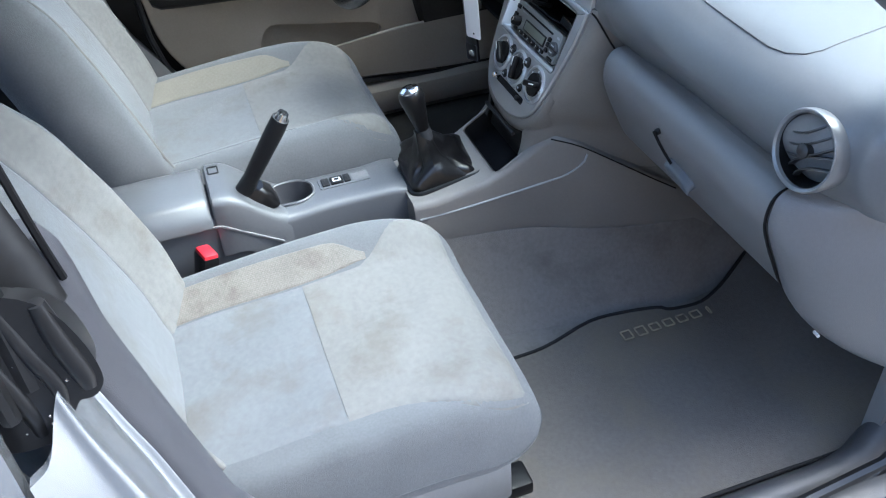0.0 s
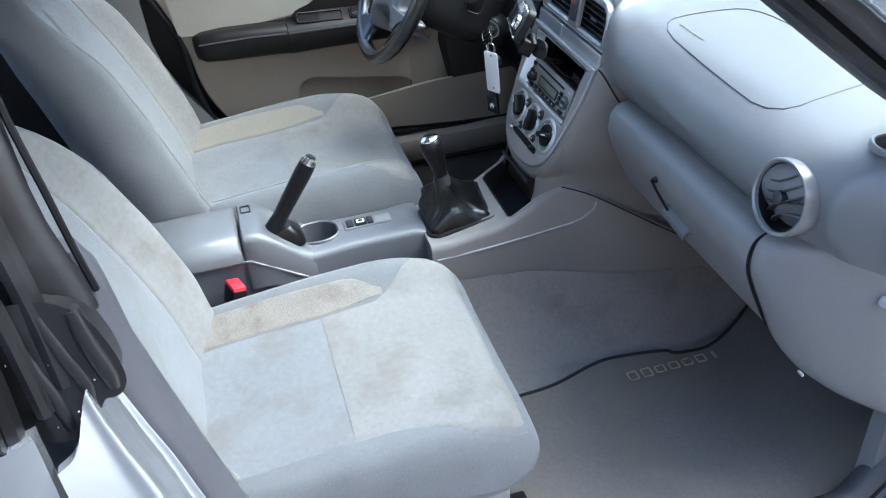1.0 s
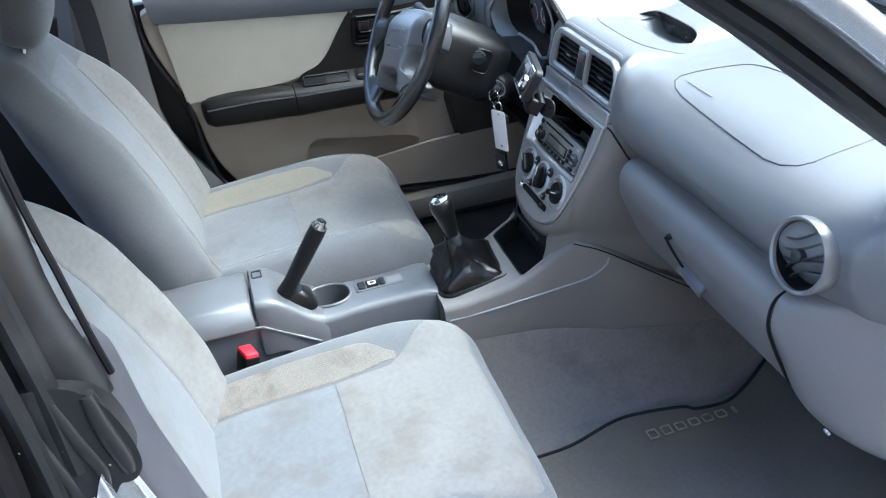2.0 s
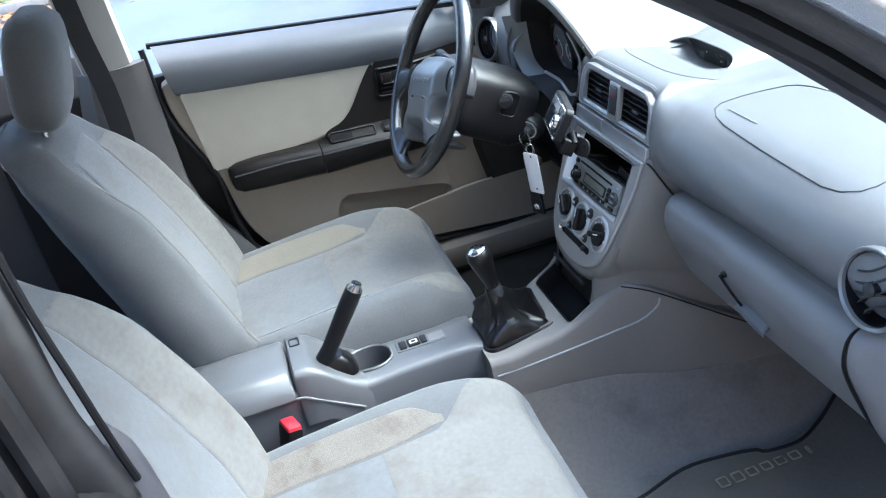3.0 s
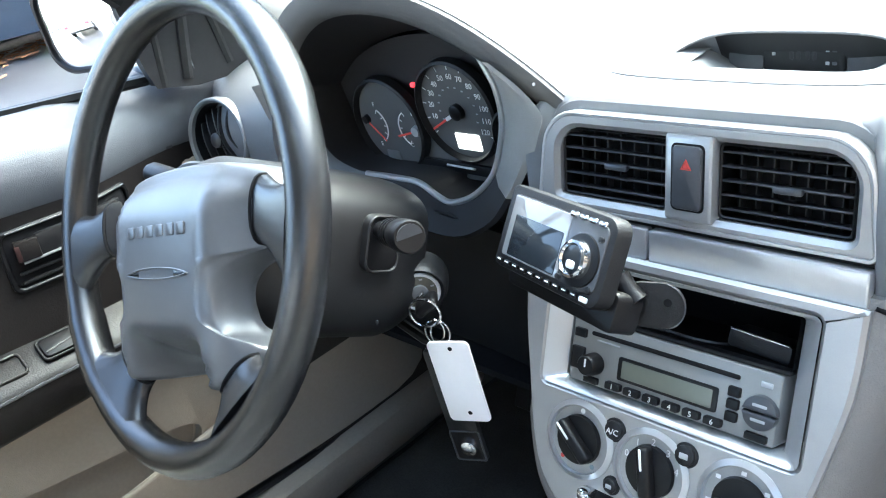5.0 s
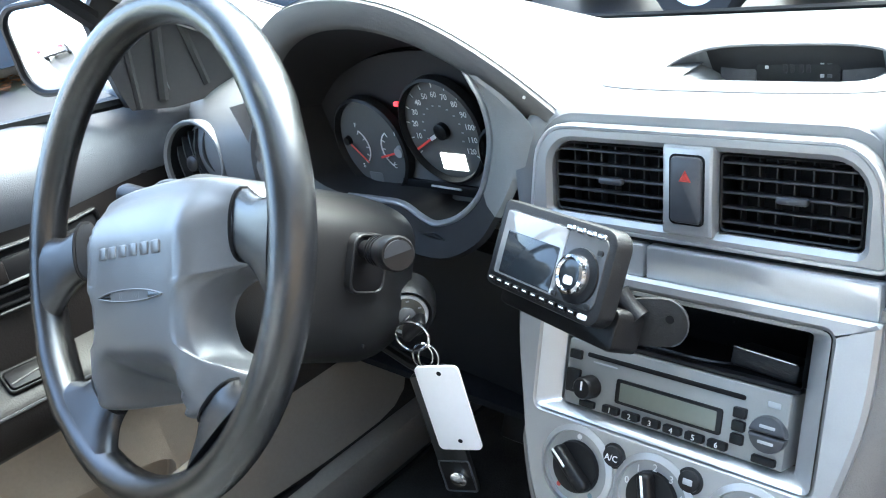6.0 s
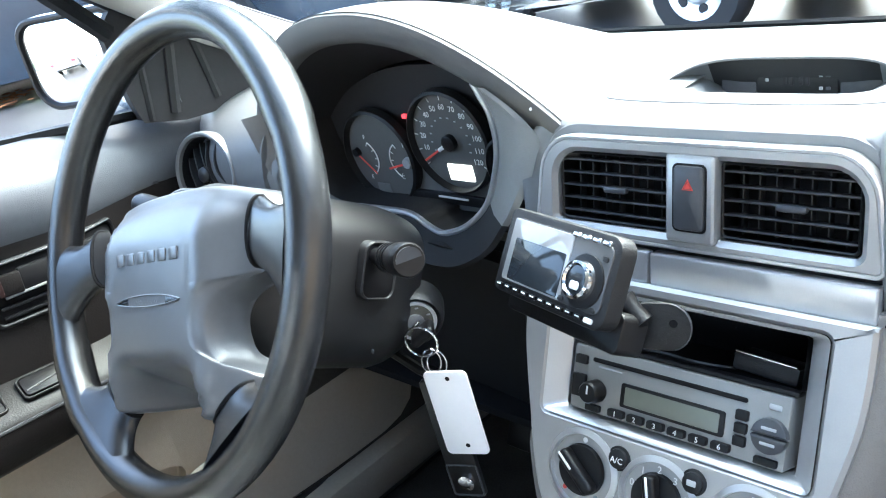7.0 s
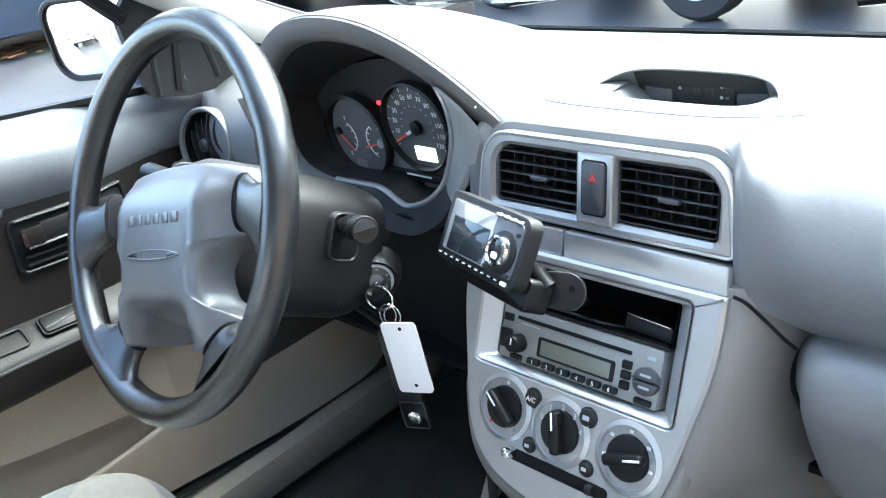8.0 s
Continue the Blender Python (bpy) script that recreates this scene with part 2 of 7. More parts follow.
def loft(rings, cap=True, closed=True, bm=None):
    bm = bm or bmesh.new()
    rows = [[bm.verts.new(p) for p in ring] for ring in rings]
    k = len(rows[0])
    for a, b in zip(rows, rows[1:]):
        for i in range(k if closed else k - 1):
            j = (i + 1) % k
            bm.faces.new((a[i], a[j], b[j], b[i]))
    if cap and closed:
        bm.faces.new(list(reversed(rows[0])))
        bm.faces.new(rows[-1])
    return bm


def spline(points, n):
    """n points evenly spread over a Catmull-Rom curve through the given points."""
    p = [Vector(q) for q in points]
    p = [2 * p[0] - p[1], *p, 2 * p[-1] - p[-2]]
    out = []
    for i in range(n):
        s = i / (n - 1) * (len(p) - 3)
        k = min(int(s), len(p) - 4)
        t = s - k
        a, b, c, d = p[k:k + 4]
        out.append(0.5 * (2 * b + (c - a) * t + (2 * a - 5 * b + 4 * c - d) * t * t + (3 * b - a - 3 * c + d) * t ** 3))
    return out


def tube(points, r, sides=10, closed=False, cap=True, bm=None):
    pts = [Vector(p) for p in points]
    n = len(pts)
    rings, up = [], None
    for i, p in enumerate(pts):
        a, b = (pts[i - 1], pts[(i + 1) % n]) if closed else (pts[max(i - 1, 0)], pts[min(i + 1, n - 1)])
        d = (b - a).normalized()
        if up is None:
            up = d.orthogonal().normalized()
        up = (up - d * up.dot(d)).normalized()
        side = d.cross(up)
        rad = r[i] if isinstance(r, (list, tuple)) else r
        rings.append([p + rad * (math.cos(2 * math.pi * k / sides) * up + math.sin(2 * math.pi * k / sides) * side) for k in range(sides)])
    if closed:
        # align the last ring with the first one
        rings.append(rings[0])
        bm = bm or bmesh.new()
        rows = [[bm.verts.new(q) for q in ring] for ring in rings[:-1]]
        last, first = rings[-2], rings[0]
        shift = min(range(sides), key=lambda s: (last[0] - first[s]).length)
        rows.append([rows[0][(k + shift) % sides] for k in range(sides)])
        for x, y in zip(rows, rows[1:]):
            for k in range(sides):
                bm.faces.new((x[k], x[(k + 1) % sides], y[(k + 1) % sides], y[k]))
        return bm
    return loft(rings, cap, bm=bm)


def lathe(profile, m, n=32, bm=None, cap=True):
    """profile: (radius, height along the frame's third axis)."""
    rings = [[m @ Vector((r * math.cos(2 * math.pi * k / n), r * math.sin(2 * math.pi * k / n), h)) for k in range(n)] for r, h in profile]
    return loft(rings, cap, bm=bm)


def rrect(w, h, r, n=5, cx=0.0, cy=0.0):
    """A rounded rectangle as a loop of (u, v); r: one radius, or four from the upper right, anticlockwise."""
    rs = r if isinstance(r, (list, tuple)) else (r,) * 4
    out = []
    for q, (sx, sy) in enumerate(((1, 1), (-1, 1), (-1, -1), (1, -1))):
        rr = min(rs[q], w / 2 - 1e-5, h / 2 - 1e-5)
        for k in range(n + 1):
            a = math.pi / 2 * (q + k / n)
            out.append((cx + sx * (w / 2 - rr) + rr * math.cos(a), cy + sy * (h / 2 - rr) + rr * math.sin(a)))
    return out


def inset(loop, d):
    """The loop drawn in by about d along its normals."""
    k, out = len(loop), []
    for i in range(k):
        a, b = Vector(loop[i - 1]), Vector(loop[(i + 1) % k])
        t = (b - a)
        t = t.normalized() if t.length > 1e-9 else Vector((1, 0))
        out.append((loop[i][0] - t.y * d, loop[i][1] + t.x * d))
    return out


def plate(loop, m, back, front, bevel=0.0015, bm=None):
    """A solid plate of the loop's outline between two heights of the frame, with a rounded front edge."""
    s = inset(loop, bevel)
    s2 = inset(loop, bevel * 0.3)
    lay = [(loop, back), (loop, front - bevel), (s2, front - bevel * 0.3), (s, front)]
    return loft([[m @ Vector((u, v, h)) for u, v in lp] for lp, h in lay], bm=bm)


def rim(outer, inner, m, back, front, bevel=0.002, bm=None):
    """A frame between two loops with as many points."""
    rings = [[m @ Vector((u, v, h)) for u, v in lp] for lp, h in ((outer, back), (outer, front - bevel), (inset(outer, bevel), front), (inset(inner, -bevel), front), (inner, front - bevel), (inner, back), (outer, back))]
    return loft(rings, cap=False, bm=bm)


def block(m, sx, sy, sz, bevel=0.004, seg=2, bm=None):
    """A box with rounded edges, centred in the frame."""
    b = bmesh.new()
    bmesh.ops.create_cube(b, size=1, matrix=Matrix.Diagonal((sx, sy, sz, 1)))
    bmesh.ops.bevel(b, geom=b.edges[:], offset=bevel, segments=seg, profile=0.5, affect="EDGES")
    b.transform(m)
    if bm is None:
        return b
    me = bpy.data.meshes.new("tmp")
    b.to_mesh(me)
    b.free()
    bm.from_mesh(me)
    bpy.data.meshes.remove(me)
    return bm


def sheet(f, nu, nv, thick=0.0, drop=(0, 0, -1)):
    """A surface f(u, v), u and v from 0 to 1; thick: a back and sides that far along drop."""
    bm = bmesh.new()
    top = [[bm.verts.new(f(i / nu, j / nv)) for i in range(nu + 1)] for j in range(nv + 1)]
    for j in range(nv):
        for i in range(nu):
            bm.faces.new((top[j][i], top[j][i + 1], top[j + 1][i + 1], top[j + 1][i]))
    if thick:
        d = Vector(drop) * thick
        low = [[bm.verts.new(v.co + d) for v in row] for row in top]
        for j in range(nv):
            for i in range(nu):
                bm.faces.new((low[j][i], low[j + 1][i], low[j + 1][i + 1], low[j][i + 1]))
        edge = [(0, i) for i in range(nu)] + [(j, nu) for j in range(nv)] + [(nv, i) for i in range(nu, 0, -1)] + [(j, 0) for j in range(nv, 0, -1)]
        for (a, b), (c, d2) in zip(edge, edge[1:] + edge[:1]):
            bm.faces.new((top[a][b], low[a][b], low[c][d2], top[c][d2]))
    return bm


def words(text, m, size, mat, parent, name="lettering", label=""):
    """Raised print with the built-in font, centred in the frame."""
    cu = bpy.data.curves.new("tmp", "FONT")
    cu.body, cu.size, cu.align_x, cu.align_y, cu.extrude, cu.resolution_u = text, size, "CENTER", "CENTER", 0.0002, 2
    ob = bpy.data.objects.new("tmp", cu)
    me = bpy.data.meshes.new_from_object(ob)
    bpy.data.objects.remove(ob)
    bm = bmesh.new()
    bm.from_mesh(me)
    bpy.data.meshes.remove(me)
    bm.transform(m)
    return part(name, bm, mat, parent, label)


def carve(ob, bm):
    """Cuts the closed form bm out of a part's mesh."""
    me = bpy.data.meshes.new("cutter")
    bmesh.ops.recalc_face_normals(bm, faces=bm.faces)
    bm.to_mesh(me)
    bm.free()
    tool = new("cutter", me)
    cut = ob.modifiers.new("cut", "BOOLEAN")
    cut.operation, cut.object, cut.solver = "DIFFERENCE", tool, "EXACT"
    bpy.context.view_layer.update()
    made = bpy.data.meshes.new_from_object(ob.evaluated_get(bpy.context.evaluated_depsgraph_get()))
    ob.modifiers.clear()
    ob.data = made
    bpy.data.objects.remove(tool)
    bpy.data.meshes.remove(me)
    made.set_sharp_from_angle(angle=radians(45))
    return ob


def smooth(a, b, x):
    t = min(max((x - a) / (b - a), 0.0), 1.0)
    return t * t * (3 - 2 * t)


def mixv(a, b, t):
    return Vector(a) * (1 - t) + Vector(b) * t


def T(x, y, z):
    return Matrix.Translation((x, y, z))


def soften(points, times=2):
    """A closed polygon with its corners cut round."""
    p = [Vector(q) for q in points]
    for _ in range(times):
        q = []
        for i in range(len(p)):
            a, b = p[i], p[(i + 1) % len(p)]
            q += [a * 0.78 + b * 0.22, a * 0.22 + b * 0.78]
        p = q
    return [tuple(v) for v in p]


def radial(loop, centre, angles):
    """Where rays from the centre at these angles meet the loop."""
    out, k = [], len(loop)
    for a in angles:
        d = Vector((math.cos(a), math.sin(a)))
        best = 0.0
        for i in range(k):
            p, q = Vector(loop[i]) - Vector(centre), Vector(loop[(i + 1) % k]) - Vector(centre)
            e = q - p
            den = d.x * e.y - d.y * e.x
            if abs(den) < 1e-12:
                continue
            t = (p.x * e.y - p.y * e.x) / den
            s = (p.x * d.y - p.y * d.x) / den
            if t > 0 and -1e-6 <= s <= 1 + 1e-6:
                best = max(best, t)
        out.append((centre[0] + d.x * best, centre[1] + d.y * best))
    return out


# ---- the large structure ----
# outside: ground, kerb, grass
bm = bmesh.new()
bmesh.ops.create_grid(bm, x_segments=40, y_segments=40, size=300)
tagged(part("ground", bm, ASPHALT), "wet dark grey asphalt of a car park", "ground", kind="structure")
bm = block(T(-15.4, 6, 0.03), 12.0, 40, 0.12, 0.02)
tagged(part("grass_verge", bm, GRASS), "strip of green grass beside the asphalt", "grass", kind="structure")
bm = block(T(-9.3, 6, 0.05), 0.18, 40, 0.14, 0.02)
tagged(part("kerb", bm, KERB), "grey concrete kerb along the grass strip", "kerb", kind="structure")

# body shell of the car: floor pan, roof, rear closure
SHELL = "structure"
bm = sheet(lambda u, v: Vector((-0.74 + 1.48 * u, -1.0 + 2.3 * v, 0.245 + 0.10 * smooth(1.3, 1.5, -1.0 + 2.3 * v) + 0.135 * (1 - smooth(0.05, 0.17, abs(-0.74 + 1.48 * u))))), 60, 60, 0.02)
tagged(part("floor", bm, CARPET), "charcoal carpet over the car floor and tunnel", "carpet", kind=SHELL)


def roof_line(u, v):
    x, y = -0.62 + 1.24 * u, -1.2 + 1.78 * v
    return Vector((x, y, 1.57 - 0.07 * (2 * u - 1) ** 2 - 0.17 * smooth(0.72, 1.0, v) - 0.12 * smooth(0.3, 0.0, v)))


tagged(part("ceiling", sheet(roof_line, 16, 16, 0.04, (0, 0, 1)), HEADLINER), "pale grey cloth headliner of the car roof", "headliner", kind=SHELL)
bm = block(T(0, -1.25, 0.75), 1.5, 0.05, 0.75, 0.01)
tagged(part("wall_rear", bm, PILLAR), "grey rear bulkhead behind the back seats", "bulkhead", kind=SHELL)
# firewall, coloured near-black to carry the footwell's shade
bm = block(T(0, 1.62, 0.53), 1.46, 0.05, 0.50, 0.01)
tagged(part("wall_firewall", bm, DEEPBLACK), "firewall behind the dashboard, near-black for footwell shade", "firewall", kind=SHELL)
bm = block(T(-0.79, -0.55, 0.66), 0.1, 1.35, 0.8, 0.02)
tagged(part("wall_rear_left", bm, PILLAR), "grey inner side panel beside the back seat", "side panel", kind=SHELL)
bm = block(T(0.77, -0.66, 0.60), 0.06, 1.15, 0.7, 0.02)
tagged(part("wall_rear_right", bm, PILLAR), "grey inner side panel beside the back seat", "side panel", kind=SHELL)

# inner wings, with the same footwell shade in their colour
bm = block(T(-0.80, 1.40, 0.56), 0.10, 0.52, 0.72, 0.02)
tagged(part("wall_side_left", bm, DEEPBLACK), "inner wing beside the footwell, near-black for its shade", "inner wing", kind=SHELL)
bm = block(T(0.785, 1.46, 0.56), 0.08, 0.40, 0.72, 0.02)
tagged(part("wall_side_right", bm, DEEPBLACK), "inner wing beside the footwell, near-black for its shade", "inner wing", kind=SHELL)
bm = block(T(-0.80, 0.95, 0.60), 0.03, 0.6, 0.60, 0.01)
tagged(part("body_side_front", bm, DARK), "dark body side outside the driver footwell", "body side", kind=SHELL)
bm = block(T(-0.745, 0.25, 0.63), 0.03, 0.9, 0.68, 0.01)
tagged(part("body_side_left", bm, DARK), "dark body side behind the driver door trim", "body side", kind=SHELL)

# windscreen
bm = sheet(lambda u, v: mixv((-0.60 + 1.2 * u, 0.56 + 0.03 * math.sin(math.pi * u), 1.355), (-0.73 + 1.46 * u, 1.46 + 0.10 * math.sin(math.pi * u), 0.945), v) + Vector((0, 0, 0.03 * math.sin(math.pi * v))), 16, 12, 0.005)
ob = tagged(part("windscreen", bm, GLASS), "clear slanted windscreen above the dashboard", "windscreen", kind=SHELL)
ob.visible_shadow = False


def apillar(side, name):
    if side > 0:
        path = spline([(0.742, 1.42, 0.80), (0.718, 1.10, 1.008), (0.702, 0.80, 1.245), (0.675, 0.52, 1.42)], 14)
    else:
        path = spline([(-0.735, 1.42, 0.86), (-0.705, 1.10, 1.02), (-0.655, 0.80, 1.21), (-0.60, 0.52, 1.36)], 14)
    rings = []
    for i, p in enumerate(path):
        d = (path[min(i + 1, 13)] - path[max(i - 1, 0)]).normalized()
        out = Vector((side, 0, 0.25)).normalized()
        out = (out - d * out.dot(d)).normalized()
        up = out.cross(d) * side
        if up.z < 0:
            up = -up
        rings.append([p + out * (0.032 * math.cos(a)) + up * (0.03 * math.sin(a)) for a in [k * math.pi / 6 for k in range(12)]])
    return loft(rings), path


for side, nm in ((1, "pillar_front_right"), (-1, "pillar_front_left")):
    bm, path = apillar(side, nm)
    th = tagged(part(nm, bm, PILLAR if side > 0 else APILLAR), "grey trim of the slanted windscreen pillar", "pillar", kind=SHELL)
    part("seal", tube([p + Vector((side * 0.038, -0.006, -0.012)) for p in path], 0.013, 8), RUBBER, th, "black rubber door seal")
    part("seal", tube([p + Vector((side * 0.03, 0.01, 0.03)) for p in path], 0.010, 8), BLACK, th, "black windscreen seal")
    part("outer_roll", tube([p + Vector((side * 0.062, 0.01, 0.012)) for p in path], 0.022, 10), SEALGREY if side > 0 else PAINT, th, "grey outer roll of the pillar")
    if side > 0:
        part("seal", tube([p + Vector((0.086, 0.012, 0.018)) for p in path], 0.009, 8), RUBBER, th, "black rubber door seal")
        part("outer_skin", tube([p + Vector((0.108, 0.016, 0.02)) for p in path], 0.018, 10), PAINT, th, "silver painted outer pillar")

# right door opening: sill and centre pillar
pil = thing("pillar_centre_right", (0.7, 0.15, 0.3), "silver centre pillar with grey trim and black rubber seals", "pillar", kind=SHELL)


def along(pairs, z):
    """Straight interpolation of (y, z) pairs that fall in z."""
    for (ya, za), (yb, zb) in zip(pairs, pairs[1:]):
        if za >= z >= zb:
            return ya + (yb - ya) * (za - z) / (za - zb)
    return pairs[0][0] if z > pairs[0][1] else pairs[-1][0]


TRIM_IN = [(0.178, 1.02), (0.185, 1.011), (0.194, 0.985), (0.202, 0.895), (0.221, 0.80), (0.263, 0.605), (0.34, 0.45), (0.42, 0.36)]
TRIM_OUT = [(0.176, 1.0), (0.180, 0.985), (0.179, 0.931), (0.185, 0.86), (0.200, 0.80), (0.216, 0.744), (0.236, 0.65), (0.30, 0.48), (0.40, 0.36)]
rings = []
for k in range(28):
    z = 0.36 + 0.655 * k / 27
    yi, yo = along(TRIM_IN, z), along(TRIM_OUT, z)
    e = smooth(0.985, 1.016, z)
    rings.append([(0.648, yi - 0.09, z), (0.656 + 0.006 * e, yi - 0.006, z), (0.668 + 0.004 * e, yi, z), (0.690, (yi + yo) / 2 + 0.005 * (1 - e), z), (0.707 - 0.012 * e, yo + 0.001, z), (0.711 - 0.018 * e, yo - 0.006, z), (0.711 - 0.018 * e, yo - 0.08, z)])
part("lower_trim", loft(rings), PILLAR, pil, "grey plastic lower pillar trim", angle=50)
rings = []
for k in range(14):
    v = k / 13
    z = 0.955 + 0.44 * v
    yr = 0.188 - 0.012 * smooth(0, 0.3, v) - 0.03 * v
    x = 0.70 - 0.085 * smooth(0.15, 1.0, v) ** 1.2
    rings.append([(x - 0.03, yr - 0.07, z), (x - 0.006, yr - 0.004, z), (x + 0.002, yr, z), (x + 0.012, yr - 0.006, z), (x + 0.024, yr - 0.026, z), (x + 0.024, yr - 0.07, z)])
part("upper_trim", loft(rings), RUBBER, pil, "black upper pillar seal", angle=50)
part("trim_gap", tube(spline([(0.699, 0.190, 0.972), (0.699, 0.184, 1.02), (0.697, 0.178, 1.078), (0.68, 0.163, 1.2), (0.62, 0.150, 1.39)], 16), 0.0035, 6), DEEPBLACK, pil, "dark gap along the trim")
part("seal", tube(spline([(0.735, 0.140, 0.90), (0.735, 0.140, 0.98), (0.728, 0.132, 1.08), (0.70, 0.115, 1.2), (0.64, 0.105, 1.38)], 18), 0.013, 8), RUBBER, pil, "black rubber seal of the rear door")
part("seal", tube(spline([(0.752, 0.118, 0.88), (0.750, 0.116, 0.98), (0.742, 0.108, 1.08), (0.71, 0.09, 1.2), (0.65, 0.08, 1.38)], 18), 0.009, 8), RUBBER, pil, "black seal lip of the rear door")


def skin(u, v):
    z = 0.30 + (0.60 - 0.065 * smooth(0.2, 0.85, u)) * v
    yo = along(TRIM_OUT, z)
    y = (yo - 0.004) * (1 - u) + 0.118 * u
    x = 0.706 + 0.085 * u ** 0.75 + 0.010 * math.exp(-((u - 0.30) / 0.10) ** 2) - 0.008 * math.exp(-((u - 0.12) / 0.07) ** 2)
    return Vector((x, y, z))


part("painted_skin", sheet(skin, 30, 24, 0.012, (-1, 0, 0)), PAINT, pil, "silver painted metal with pressed creases")
MG = basis((0.735, 0, 0), (0, 1, 0), (0, 0, 1))
gl_ = soften([(0.085, 1.0), (0.150, 1.0), (0.178, 0.975), (0.191, 0.930), (0.194, 0.893), (0.184, 0.878), (0.170, 0.881), (0.158, 0.862), (0.146, 0.840), (0.109, 0.836), (0.085, 0.85)], 2)
gk_ = part("door_gasket", plate(gl_, MG, -0.03, 0.010, 0.005), RUBBER, pil, "wet black rubber gasket")
for q, r in (([(0.172, 0.985), (0.176, 0.945), (0.183, 0.905), (0.184, 0.886)], 0.010), ([(0.140, 0.99), (0.150, 0.94), (0.160, 0.90), (0.158, 0.868)], 0.008), ([(0.112, 0.985), (0.120, 0.93), (0.130, 0.88), (0.132, 0.846)], 0.009)):
    part("gasket_fold", tube(spline([MG @ Vector((y, z, 0.006)) for y, z in q], 14), [r * (0.75 + 0.35 * math.sin(math.pi * k / 13)) for k in range(14)], 10), RUBBER, gk_)
rng_d = random.Random(3)
for k in range(14):
    y, z = 0.10 + 0.07 * rng_d.random(), 0.85 + 0.11 * rng_d.random()
    if y < 0.15 or z > 0.89:
        part("water_drop", lathe([(0.0016, 0.0), (0.0013, 0.0009), (0.0005, 0.0013)], basis(MG @ Vector((y, z, 0.0105)), (0, 1, 0), (0, 0, 1)), 8), CHROME, gk_)
part("latch_striker", tube(spline([(0.765, 0.165, 0.640), (0.790, 0.166, 0.638), (0.794, 0.172, 0.615), (0.790, 0.178, 0.592), (0.765, 0.178, 0.590)], 16), 0.0045, 8), CHROME, pil, "steel latch striker")

rd = thing("rear_door", (0.8, -0.4, 0.3), "silver rear door with dark glass, closed", "car door")
bm = sheet(lambda u, v: Vector((0.792 + 0.04 * math.sin(math.pi * min(v * 1.02, 1)) * smooth(-0.05, 0.12, u) - 0.012 * (1 - smooth(0, 0.02, u)), 0.108 - 1.03 * u, 0.30 + 0.575 * v)), 40, 14, 0.02, (-1, 0, 0))
part("outer_panel", bm, PAINT, rd, "bright silver painted door skin")
bm = sheet(lambda u, v: Vector((0.765 - 0.13 * v, 0.075 - 0.9 * u, 0.90 + 0.42 * v)), 4, 4, 0.006, (-1, 0, 0))
part("window_glass", bm, DARKGLASS, rd, "dark door glass")
bm = tube(spline([(0.768, 0.085, 0.86), (0.76, 0.088, 0.95), (0.71, 0.075, 1.14), (0.65, 0.065, 1.36)], 12), 0.014, 8)
part("window_frame", bm, BLACK, rd, "black door window frame")
part("waist_seal", tube([(0.785, 0.085, 0.885), (0.785, -0.9, 0.885)], 0.010, 8), RUBBER, rd, "black waist seal")

sl = thing("door_sill", (0.7, 0.6, 0.25), "dark grey plastic scuff plate along the door sill", "door sill", kind=SHELL)
bm = sheet(lambda u, v: Vector((0.708 - 0.03 * smooth(0.80, 1.0, v) + 0.07 * u, 0.28 + 1.0 * v, 0.285 + 0.035 * math.sin(math.pi * min(u * 1.1, 1)) ** 0.7 + 0.10 * smooth(0.86, 1.0, v))), 10, 24, 0.07)
part("scuff_plate", bm, SCUFF, sl, "grey plastic scuff plate")
bm = sheet(lambda u, v: Vector((0.772 + 0.06 * u, 0.2 + 1.2 * v, 0.305 - 0.04 * u * u)), 8, 8, 0.08)
part("painted_sill", bm, SCUFF, sl, "dark outer sill strip")
part("seal", tube([(0.780, 0.3, 0.315), (0.780, 0.95, 0.315), (0.778, 1.15, 0.35), (0.772, 1.26, 0.48), (0.765, 1.28, 0.75)], 0.010, 8), RUBBER, sl, "black rubber door seal")
bm = sheet(lambda u, v: Vector((0.690 + 0.012 * v, 1.19 + 0.28 * u, 0.26 + 0.50 * v)), 6, 8, 0.03, (1, 0, 0))
tagged(part("kick_panel", bm, LOWER), "dark grey plastic kick panel by the footwell", "kick panel", kind=SHELL)

